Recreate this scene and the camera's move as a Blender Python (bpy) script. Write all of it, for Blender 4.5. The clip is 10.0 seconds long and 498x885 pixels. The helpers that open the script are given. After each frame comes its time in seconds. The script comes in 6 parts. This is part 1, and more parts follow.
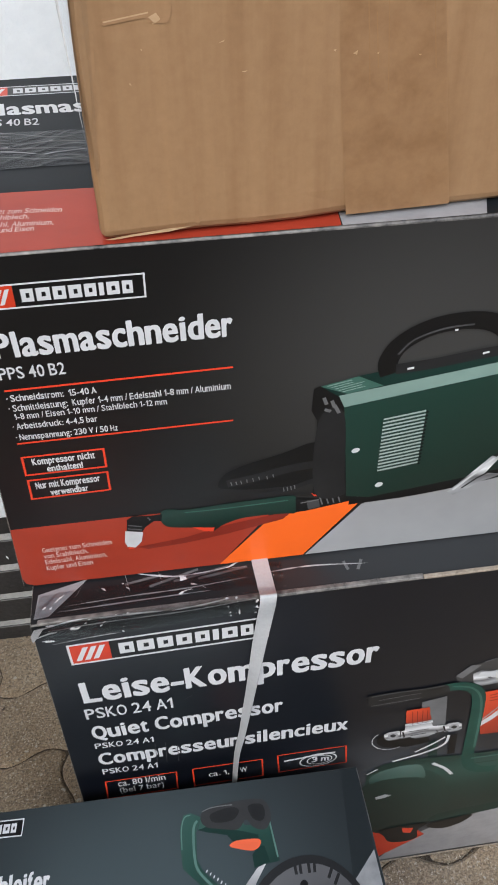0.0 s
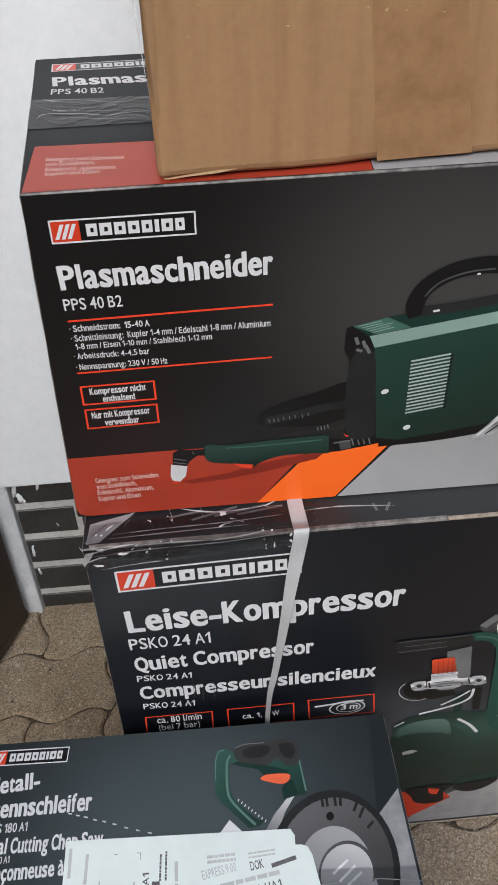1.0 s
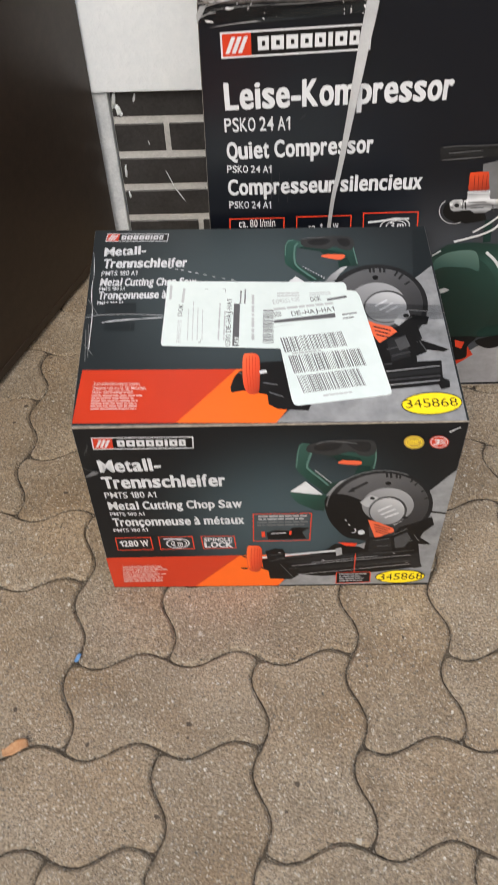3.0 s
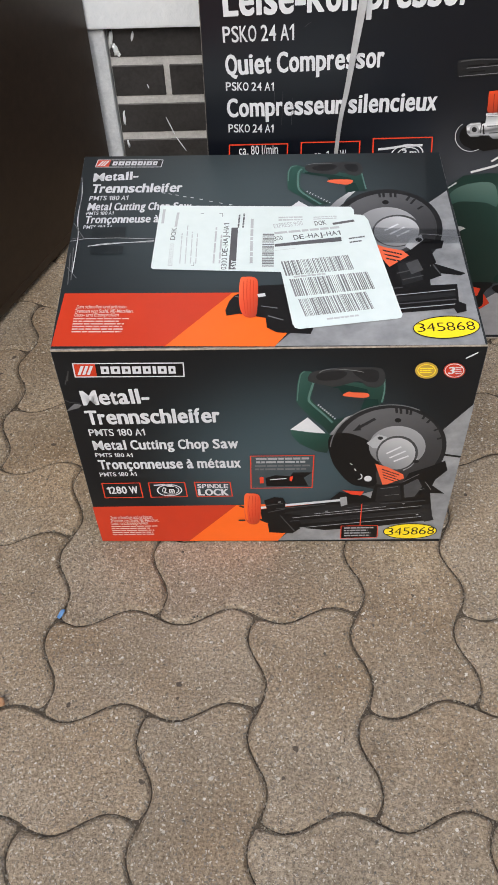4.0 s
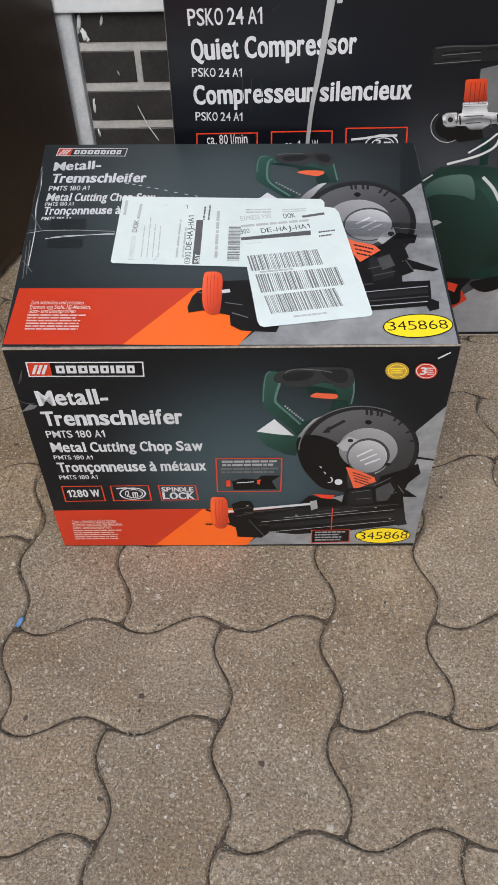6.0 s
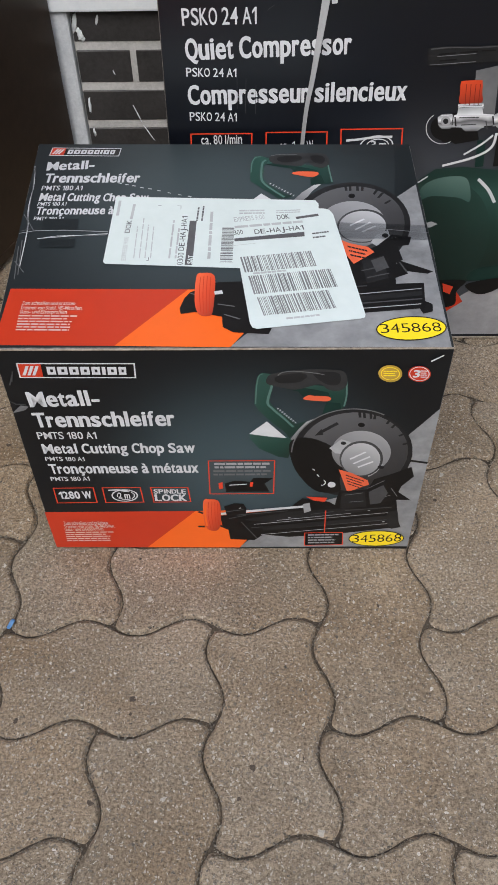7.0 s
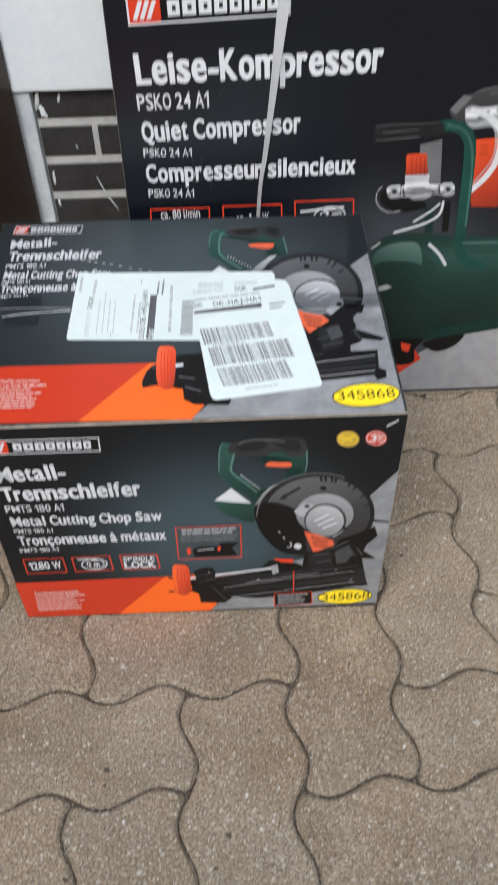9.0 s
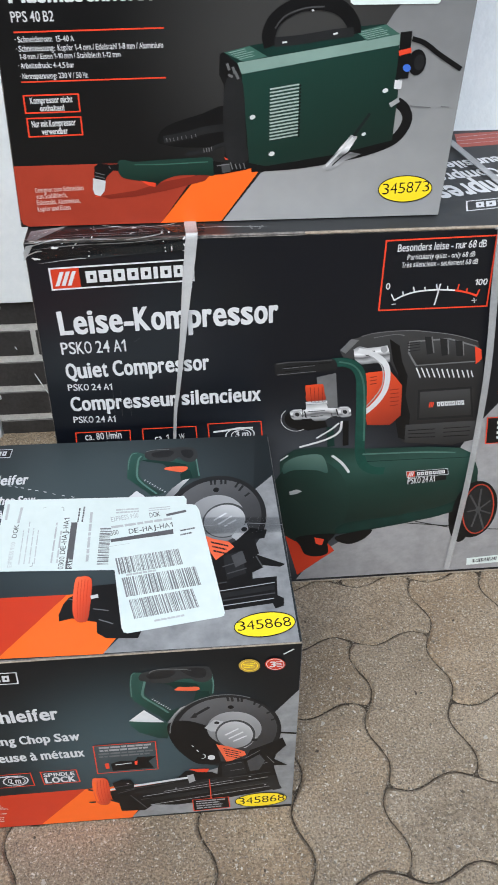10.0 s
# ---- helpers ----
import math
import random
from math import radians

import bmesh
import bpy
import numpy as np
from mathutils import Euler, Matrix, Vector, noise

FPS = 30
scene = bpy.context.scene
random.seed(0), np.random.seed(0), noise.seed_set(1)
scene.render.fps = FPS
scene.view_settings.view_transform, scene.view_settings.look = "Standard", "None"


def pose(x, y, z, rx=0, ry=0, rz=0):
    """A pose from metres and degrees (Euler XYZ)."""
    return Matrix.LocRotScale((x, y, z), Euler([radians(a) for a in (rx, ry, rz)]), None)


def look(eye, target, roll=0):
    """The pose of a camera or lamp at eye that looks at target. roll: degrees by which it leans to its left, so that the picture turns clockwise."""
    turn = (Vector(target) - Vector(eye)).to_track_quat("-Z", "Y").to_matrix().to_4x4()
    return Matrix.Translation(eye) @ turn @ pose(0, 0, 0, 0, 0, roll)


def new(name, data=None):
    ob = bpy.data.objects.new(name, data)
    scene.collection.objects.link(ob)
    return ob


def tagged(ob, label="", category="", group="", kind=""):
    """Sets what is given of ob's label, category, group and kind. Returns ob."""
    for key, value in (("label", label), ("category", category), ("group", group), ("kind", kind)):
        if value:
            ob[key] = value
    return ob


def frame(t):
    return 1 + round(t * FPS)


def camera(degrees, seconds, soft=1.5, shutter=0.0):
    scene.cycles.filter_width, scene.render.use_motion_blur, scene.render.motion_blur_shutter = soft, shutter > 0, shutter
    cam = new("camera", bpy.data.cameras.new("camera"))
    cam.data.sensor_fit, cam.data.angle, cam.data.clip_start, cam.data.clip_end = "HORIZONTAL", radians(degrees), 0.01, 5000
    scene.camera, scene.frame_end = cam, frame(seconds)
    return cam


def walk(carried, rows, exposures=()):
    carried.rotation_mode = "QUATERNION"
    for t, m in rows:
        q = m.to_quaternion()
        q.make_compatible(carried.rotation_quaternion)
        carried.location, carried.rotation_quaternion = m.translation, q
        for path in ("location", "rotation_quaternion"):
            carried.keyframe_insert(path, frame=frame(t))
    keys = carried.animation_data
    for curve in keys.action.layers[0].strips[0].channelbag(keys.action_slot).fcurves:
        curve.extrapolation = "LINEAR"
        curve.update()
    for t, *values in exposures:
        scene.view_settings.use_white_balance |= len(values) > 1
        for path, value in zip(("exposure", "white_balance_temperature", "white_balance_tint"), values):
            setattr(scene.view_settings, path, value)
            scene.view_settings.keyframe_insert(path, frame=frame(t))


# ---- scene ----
cam = camera(33.58, 10.0, 1.5, 0.25)
PATH = [
    (0, (0.268, -0.058, 1.14), (0.455, 1.435, -0.178), -1.3),
    (0.3, (0.2606, -0.094, 1.1459), (0.428, 1.4089, -0.163), -2.09),
    (0.5, (0.259, -0.108, 1.131), (0.392, 1.399, -0.177), -2.7),
    (1, (0.263, -0.139, 1.128), (0.348, 1.392, -0.155), -2.5),
    (1.5, (0.261, -0.218, 1.135), (0.312, 1.328, -0.133), -2.2),
    (1.8, (0.2537, -0.2659, 1.1396), (0.3047, 1.2614, -0.1507), -2.24),
    (2, (0.225, -0.317, 1.134), (0.28, 1.159, -0.215), -2.5),
    (2.2, (0.174, -0.396, 1.108), (0.228, 1.036, -0.288), -2.7),
    (2.5, (0.136, -0.481, 1.065), (0.159, 0.865, -0.415), -2.7),
    (2.8, (0.183, -0.534, 1.015), (0.158, 0.764, -0.506), -2.9),
    (3, (0.212, -0.573, 0.975), (0.166, 0.724, -0.546), -2.5),
    (3.2, (0.2344, -0.5921, 0.9366), (0.1686, 0.7109, -0.5793), -2.65),
    (4.3, (0.2201, -0.5685, 0.8626), (0.1504, 0.7336, -0.6538), -2.83),
    (4.5, (0.22, -0.562, 0.861), (0.151, 0.739, -0.657), -2.8),
    (5, (0.233, -0.551, 0.851), (0.168, 0.746, -0.67), -2.6),
    (5.5, (0.241, -0.549, 0.847), (0.195, 0.741, -0.681), -2.1),
    (7, (0.249, -0.542, 0.843), (0.218, 0.748, -0.685), -1.2),
    (7.5, (0.253, -0.544, 0.846), (0.226, 0.749, -0.679), -1.0),
    (8, (0.251, -0.55, 0.845), (0.225, 0.744, -0.68), -1.0),
    (8.5, (0.257, -0.546, 0.852), (0.237, 0.743, -0.677), -2.1),
    (8.8, (0.2566, -0.5466, 0.852), (0.2693, 0.7662, -0.6569), -2.03),
    (9, (0.264, -0.539, 0.871), (0.288, 0.833, -0.584), -1.4),
    (9.2, (0.276, -0.526, 0.965), (0.308, 0.905, -0.432), -1.5),
    (9.3, (0.288, -0.52, 1.009), (0.322, 0.943, -0.355), -1.6),
    (9.5, (0.295, -0.512, 1.042), (0.378, 1.006, -0.258), 0.4),
    (9.8, (0.3109, -0.5299, 1.0111), (0.4299, 1.0399, -0.2224), 0.68),
    (10, (0.32, -0.521, 1.013), (0.458, 1.035, -0.236), 0.3),
]
EXPOSURES = [
    (0.0, 1.0, 6300, 8), (0.3, 1.02, 6400, 9), (0.5, 0.86, 6500, 10), (1.0, 0.86, 6500, 10), (2.0, 1.01, 6700, 10), (2.5, 1.21, 7000, 10), (3.0, 1.21, 7000, 10), (4.5, 1.13, 6550, 10),
    (5.5, 1.08, 6550, 10), (7.0, 0.94, 6500, 10), (8.0, 0.94, 6500, 10), (8.5, 1.05, 6450, 10), (9.0, 1.16, 6350, 8), (9.3, 1.04, 6320, 7), (9.5, 1.0, 6300, 7), (10.0, 1.16, 6200, 6),
]
walk(cam, [(t, look(eye, target, roll)) for t, eye, target, roll in PATH], EXPOSURES)

# ---- light ----
world = bpy.data.worlds.new("world")
scene.world = world
world.use_nodes = True
wn = world.node_tree.nodes
sky = wn.new("ShaderNodeTexSky")
sky.sky_type, sky.sun_disc = "NISHITA", False
sky.sun_elevation, sky.sun_rotation = radians(40), radians(196)
sky.air_density, sky.dust_density, sky.ozone_density = 1.0, 1.2, 1.0
wn["Background"].inputs["Strength"].default_value = 0.12
world.node_tree.links.new(sky.outputs["Color"], wn["Background"].inputs["Color"])
sun = new("sun", bpy.data.lights.new("sun", "SUN"))
sun.data.energy, sun.data.angle, sun.data.color = 2.2, radians(55), (1.0, 0.955, 0.90)
sun.matrix_world = look((-0.45, -2.4, 2.7), (0.3, 0.3, 0.3))

# ---- materials ----


def material(name, colour, rough=0.6, metal=0.0, coat=0.0, alpha=1.0, spec=0.5):
    m = bpy.data.materials.new(name)
    m.use_nodes = True
    b = m.node_tree.nodes["Principled BSDF"]
    b.inputs["Base Color"].default_value = (*colour, 1)
    b.inputs["Roughness"].default_value = rough
    b.inputs["Metallic"].default_value = metal
    b.inputs["Coat Weight"].default_value = coat
    b.inputs["Alpha"].default_value = alpha
    b.inputs["Specular IOR Level"].default_value = spec
    return m


def node(m, kind, **inputs):
    n = m.node_tree.nodes.new(kind)
    for key, value in inputs.items():
        n.inputs[key.replace("_", " ")].default_value = value
    return n


def wire(m, a, out, b, into):
    m.node_tree.links.new(a.outputs[out], b.inputs[into])


def bsdf(m):
    return m.node_tree.nodes["Principled BSDF"]


def ramp(m, stops):
    r = m.node_tree.nodes.new("ShaderNodeValToRGB")
    while len(r.color_ramp.elements) < len(stops):
        r.color_ramp.elements.new(0.5)
    for e, (p, c) in zip(r.color_ramp.elements, stops):
        e.position, e.color = p, (*c, 1)
    return r


def coords(m, kind="Object"):
    return m.node_tree.nodes.new("ShaderNodeTexCoord"), kind


def textured(name, low, high, scale, rough=0.7, bump=0.1, fine=200.0, dist=0.002, coat=0.0, spec=0.5, metal=0.0, broad=0.5):
    """A surface mottled at two scales between two colours, with a fine relief."""
    m = material(name, low, rough, metal, coat, 1.0, spec)
    tc, k = coords(m)
    n1 = node(m, "ShaderNodeTexNoise", Scale=scale, Detail=5.0, Roughness=0.6)
    n2 = node(m, "ShaderNodeTexNoise", Scale=fine, Detail=4.0, Roughness=0.65)
    wire(m, tc, k, n1, "Vector"), wire(m, tc, k, n2, "Vector")
    mix = m.node_tree.nodes.new("ShaderNodeMath")
    mix.operation = "MULTIPLY_ADD"
    mix.inputs[1].default_value = broad
    wire(m, n1, "Fac", mix, 0)
    half = m.node_tree.nodes.new("ShaderNodeMath")
    half.operation = "MULTIPLY"
    half.inputs[1].default_value = 1.0 - broad
    wire(m, n2, "Fac", half, 0)
    wire(m, half, 0, mix, 2)
    r = ramp(m, [(0.32, low), (0.68, high)])
    wire(m, mix, 0, r, "Fac")
    wire(m, r, "Color", bsdf(m), "Base Color")
    b = node(m, "ShaderNodeBump", Strength=bump, Distance=dist)
    wire(m, n2, "Fac", b, "Height")
    wire(m, b, "Normal", bsdf(m), "Normal")
    return m


def paving(name, base_low, base_high, seed_by_object=True):
    """Brown-grey exposed concrete with pale and dark grit."""
    m = material(name, base_low, 0.85, spec=0.3)
    tc, k = coords(m)
    info = m.node_tree.nodes.new("ShaderNodeObjectInfo")
    add = m.node_tree.nodes.new("ShaderNodeVectorMath")
    add.operation = "ADD"
    far = m.node_tree.nodes.new("ShaderNodeMath")
    far.operation = "MULTIPLY"
    far.inputs[1].default_value = 37.0
    wire(m, info, "Random", far, 0)
    wire(m, tc, k, add, 0), wire(m, far, 0, add, 1)
    n1 = node(m, "ShaderNodeTexNoise", Scale=11.0, Detail=4.0, Roughness=0.6)
    n2 = node(m, "ShaderNodeTexNoise", Scale=330.0, Detail=5.0, Roughness=0.7)
    v1 = node(m, "ShaderNodeTexVoronoi", Scale=150.0)
    v2 = node(m, "ShaderNodeTexVoronoi", Scale=330.0)
    v3 = node(m, "ShaderNodeTexVoronoi", Scale=75.0)
    v4 = node(m, "ShaderNodeTexVoronoi", Scale=520.0)
    for n in (n1, n2):
        wire(m, add, 0, n, "Vector")
    # ragged grain outlines
    bend = node(m, "ShaderNodeTexNoise", Scale=160.0, Detail=3.0)
    wire(m, add, 0, bend, "Vector")
    small = m.node_tree.nodes.new("ShaderNodeVectorMath")
    small.operation = "MULTIPLY_ADD"
    small.inputs[1].default_value = (0.008, 0.008, 0.008)
    wire(m, bend, "Color", small, 0), wire(m, add, 0, small, 2)
    for n in (v1, v2, v3, v4):
        wire(m, small, 0, n, "Vector")
    r = ramp(m, [(0.3, base_low), (0.7, base_high)])
    wire(m, n1, "Fac", r, "Fac")
    grain = ramp(m, [(0.34, (0.45, 0.42, 0.39)), (0.5, (0.97, 0.97, 0.97)), (0.66, (1.45, 1.44, 1.41))])
    wire(m, n2, "Fac", grain, "Fac")
    mul = m.node_tree.nodes.new("ShaderNodeMix")
    mul.data_type, mul.blend_type = "RGBA", "MULTIPLY"
    mul.inputs["Factor"].default_value = 1.0
    wire(m, r, "Color", mul, 6), wire(m, grain, "Color", mul, 7)
    # every stone has a tone of its own, and blotches of brown dirt
    tone = m.node_tree.nodes.new("ShaderNodeMapRange")
    tone.inputs["To Min"].default_value, tone.inputs["To Max"].default_value = 0.95, 1.06
    wire(m, info, "Random", tone, "Value")
    dirt = node(m, "ShaderNodeTexNoise", Scale=4.5, Detail=6.0, Roughness=0.62)
    wire(m, add, 0, dirt, "Vector")
    brown = ramp(m, [(0.42, (1.0, 1.0, 1.0)), (0.68, (0.92, 0.84, 0.75))])
    wire(m, dirt, "Fac", brown, "Fac")
    soiled = m.node_tree.nodes.new("ShaderNodeMix")
    soiled.data_type, soiled.blend_type = "RGBA", "MULTIPLY"
    soiled.inputs["Factor"].default_value = 1.0
    wire(m, mul, 2, soiled, 6), wire(m, brown, "Color", soiled, 7)
    toned = m.node_tree.nodes.new("ShaderNodeMix")
    toned.data_type, toned.blend_type = "RGBA", "MULTIPLY"
    toned.inputs["Factor"].default_value = 1.0
    wire(m, soiled, 2, toned, 6), wire(m, tone, 0, toned, 7)
    last = toned

    def grit(v, size, share, colour, last, strength=0.6):
        near = m.node_tree.nodes.new("ShaderNodeMath")
        near.operation = "LESS_THAN"
        near.inputs[1].default_value = size
        wire(m, v, "Distance", near, 0)
        sep = m.node_tree.nodes.new("ShaderNodeSeparateColor")
        wire(m, v, "Color", sep, 0)
        few = m.node_tree.nodes.new("ShaderNodeMath")
        few.operation = "LESS_THAN"
        few.inputs[1].default_value = share
        wire(m, sep, 0, few, 0)
        both = m.node_tree.nodes.new("ShaderNodeMath")
        both.operation = "MULTIPLY"
        wire(m, near, 0, both, 0), wire(m, few, 0, both, 1)
        soft = m.node_tree.nodes.new("ShaderNodeMath")
        soft.operation = "MULTIPLY"
        soft.inputs[1].default_value = strength
        wire(m, both, 0, soft, 0)
        mix = m.node_tree.nodes.new("ShaderNodeMix")
        mix.data_type = "RGBA"
        wire(m, soft, 0, mix, 0)
        wire(m, last, 2, mix, 6)
        mix.inputs[7].default_value = (*colour, 1)
        return mix

    last = grit(v4, 0.50, 0.20, (0.56, 0.495, 0.405), last, 0.8)
    last = grit(v2, 0.36, 0.20, (0.58, 0.515, 0.42), last, 0.9)
    last = grit(v1, 0.27, 0.11, (0.56, 0.50, 0.41), last, 0.75)
    last = grit(v1, 0.27, 0.03, (0.66, 0.61, 0.53), last, 0.9)
    last = grit(v4, 0.55, 0.13, (0.10, 0.078, 0.058), last, 0.65)
    last = grit(v2, 0.46, 0.055, (0.085, 0.066, 0.049), last, 0.75)
    last = grit(v3, 0.22, 0.05, (0.065, 0.05, 0.04), last, 0.85)
    last = grit(v3, 0.26, 0.022, (0.56, 0.51, 0.43), last, 0.85)
    wire(m, last, 2, bsdf(m), "Base Color")
    b = node(m, "ShaderNodeBump", Strength=1.0, Distance=0.0035)
    wire(m, n2, "Fac", b, "Height")
    wire(m, b, "Normal", bsdf(m), "Normal")
    return m


M_PAVER = paving("paver_concrete", (0.275, 0.216, 0.151), (0.388, 0.310, 0.223))
M_SOIL = textured("joint_sand", (0.022, 0.016, 0.011), (0.125, 0.095, 0.065), 25, 0.95, 0.8, 300, 0.004, broad=0.35)
M_JAMB = textured("whitewashed_jamb", (0.48, 0.52, 0.56), (0.72, 0.755, 0.79), 26, 0.9, 0.5, 180, 0.002)
M_PLASTER = textured("white_plaster", (0.73, 0.785, 0.83), (0.82, 0.865, 0.90), 5, 0.8, 0.42, 70, 0.004)
M_MORTAR = textured("grey_mortar", (0.39, 0.395, 0.395), (0.62, 0.62, 0.61), 18, 0.9, 0.5, 220, 0.002)
M_BRICK = textured("black_glazed_brick", (0.019, 0.019, 0.020), (0.052, 0.051, 0.052), 22, 0.42, 0.4, 140, 0.002)
M_DOOR = textured("dark_brown_door_paint", (0.025, 0.0150, 0.0092), (0.046, 0.029, 0.0185), 4, 0.40, 0.1, 60, 0.002)


def corrugated(name, low, high, rough):
    """Brown board with upright flutes and rubbed streaks."""
    m = textured(name, low, high, 7, rough, 0.10, 160, 0.001)
    b = bsdf(m)
    old = b.inputs["Base Color"].links[0].from_node
    tc, k = coords(m)
    grid = m.node_tree.nodes.new("ShaderNodeMapping")
    grid.inputs["Scale"].default_value = (60, 60, 4)
    wire(m, tc, k, grid, "Vector")
    n = node(m, "ShaderNodeTexNoise", Scale=1.0, Detail=4.0, Roughness=0.6)
    wire(m, grid, "Vector", n, "Vector")
    r = ramp(m, [(0.3, (0.84, 0.80, 0.74)), (0.55, (1.0, 1.0, 1.0)), (0.75, (1.10, 1.10, 1.08))])
    wire(m, n, "Fac", r, "Fac")
    mix = m.node_tree.nodes.new("ShaderNodeMix")
    mix.data_type, mix.blend_type = "RGBA", "MULTIPLY"
    mix.inputs["Factor"].default_value = 1.0
    wire(m, old, "Color", mix, 6), wire(m, r, "Color", mix, 7), wire(m, mix, 2, b, "Base Color")
    return m


M_CARD = corrugated("brown_cardboard", (0.242, 0.135, 0.061), (0.295, 0.170, 0.080), 0.75)
M_BLACK = textured("black_printed_card", (0.010, 0.011, 0.012), (0.018, 0.019, 0.020), 9, 0.34, 0.05, 25, 0.002, spec=0.4)
M_RIM = textured("worn_card_edge", (0.13, 0.10, 0.07), (0.40, 0.34, 0.27), 60, 0.8, 0.2, 300, 0.001)

M_WORN = textured("worn_black_card", (0.012, 0.012, 0.013), (0.26, 0.24, 0.22), 40, 0.5, 0.1, 160, 0.001, broad=0.6)
M_STRAP = textured("white_plastic_strap", (0.50, 0.51, 0.52), (0.62, 0.63, 0.64), 30, 0.35, 0.3, 400, 0.0006)
bsdf(M_STRAP).inputs["Alpha"].default_value = 0.66
M_THIN_STRAP = textured("clear_plastic_strap", (0.42, 0.43, 0.44), (0.60, 0.61, 0.62), 20, 0.3, 0.3, 300, 0.0006)
bsdf(M_THIN_STRAP).inputs["Alpha"].default_value = 0.42
M_TAPE = corrugated("brown_packing_tape", (0.222, 0.121, 0.056), (0.275, 0.155, 0.073), 0.45)
M_CREASE = textured("creased_cardboard", (0.235, 0.130, 0.058), (0.30, 0.170, 0.080), 30, 0.8, 0.1, 200, 0.001)
M_TORN = textured("torn_cardboard", (0.38, 0.24, 0.125), (0.47, 0.32, 0.185), 60, 0.9, 0.2, 300, 0.001)


def clear_film(name, shine):
    """Clear packing tape: see-through, with a sharp sheen."""
    m = bpy.data.materials.new(name)
    m.use_nodes = True
    t = m.node_tree
    clear, gloss = t.nodes.new("ShaderNodeBsdfTransparent"), t.nodes.new("ShaderNodeBsdfGlossy")
    gloss.inputs["Roughness"].default_value = 0.09
    clear.inputs["Color"].default_value = (0.93, 0.94, 0.95, 1)
    fres, mix = t.nodes.new("ShaderNodeFresnel"), t.nodes.new("ShaderNodeMixShader")
    fres.inputs["IOR"].default_value = shine
    for a, out, b, into in ((fres, 0, mix, 0), (clear, 0, mix, 1), (gloss, 0, mix, 2), (mix, 0, t.nodes["Material Output"], 0)):
        t.links.new(a.outputs[out], b.inputs[into])
    return m


# near-white colour standing in for bright reflections on tape crinkles
M_CREASE_GLINT = textured("pale_crease_glint", (0.45, 0.46, 0.47), (0.85, 0.86, 0.87), 60, 0.25, 0.2, 300, 0.001)
M_FILM = clear_film("clear_packing_tape", 1.38)

# ---- building helpers ----


def part(name, bm, mat, parent=None, label="", smooth=False):
    me = bpy.data.meshes.new(name)
    bm.to_mesh(me)
    bm.free()
    for p in me.polygons:
        p.use_smooth = smooth
    for one in mat if isinstance(mat, (list, tuple)) else [mat]:
        me.materials.append(one)
    ob = new(name, me)
    if parent is not None:
        ob.parent = parent
    if label:
        ob["label"] = label
    return ob


def thing(name, label, category, kind="", group="", at=(0, 0, 0)):
    ob = new(name)
    ob.location = at
    ob.empty_display_size = 0.05
    return tagged(ob, label, category, group, kind)


def block(x0, y0, z0, x1, y1, z1, bevel=0.0, seg=2, bm=None):
    bm = bm or bmesh.new()
    made = bmesh.ops.create_cube(bm, size=1.0, matrix=Matrix.Translation(((x0 + x1) / 2, (y0 + y1) / 2, (z0 + z1) / 2)) @ Matrix.Diagonal((x1 - x0, y1 - y0, z1 - z0, 1)))
    if bevel:
        edges = {e for v in made["verts"] for e in v.link_edges}
        bmesh.ops.bevel(bm, geom=list(edges), offset=bevel, segments=seg, affect="EDGES", profile=0.6)
    return bm


def hexa(corners, bevel, cuts=10, bulge=0.0, seed=0, wear=0.0):
    """A box from eight corners (bottom: front left, front right, back right, back left; then the same on top), with rounded edges, a slight bulge and dented edges."""
    bm = bmesh.new()
    c = [Vector(p) for p in corners]

    def spot(u, v, w):
        low = c[0].lerp(c[1], u).lerp(c[3].lerp(c[2], u), v)
        top = c[4].lerp(c[5], u).lerp(c[7].lerp(c[6], u), v)
        return low.lerp(top, w)

    made = bmesh.ops.create_cube(bm, size=1.0)
    for v in bm.verts:
        v.co = (v.co.x + 0.5, v.co.y + 0.5, v.co.z + 0.5)
    bmesh.ops.subdivide_edges(bm, edges=bm.edges[:], cuts=cuts, use_grid_fill=True)
    mid = sum(c, Vector()) / 8
    for v in bm.verts:
        u, w, h = v.co
        p = spot(u, w, h)
        push = Vector()
        for a, (b1, b2), axis in ((u, (w, h), 0), (w, (u, h), 1), (h, (u, w), 2)):
            if a < 1e-5 or a > 1 - 1e-5:
                n = Vector((0, 0, 0))
                n[axis] = 1 if a > 0.5 else -1
                push += n * bulge * 16 * b1 * (1 - b1) * b2 * (1 - b2)
        edge = sum(1 for a in (u, w, h) if a < 1e-5 or a > 1 - 1e-5)
        if wear and edge >= 2:
            push += (mid - p).normalized() * wear * max(0, noise.noise(p * 18 + Vector((seed, 3, 7)))) * 2
        v.co = p + push
    return bm, spot


# ---- ground ----
ORIGIN, ACROSS, UPWARD = Vector((0.3150, -0.0975, 0)), Vector((0.1184, 0.0017, 0)), Vector((-0.0012, 0.1155, 0))
bm = bmesh.new()
bmesh.ops.create_grid(bm, x_segments=40, y_segments=40, size=600)
ground = part("ground", bm, M_SOIL)
ground.location = (0, 0, -0.0052)
tagged(ground, "dark sandy ground under the paving stones", "ground", kind="structure")

pavement = thing("pavement", "grey-brown wavy interlocking concrete paving stones, dirty joints", "paving", "structure")


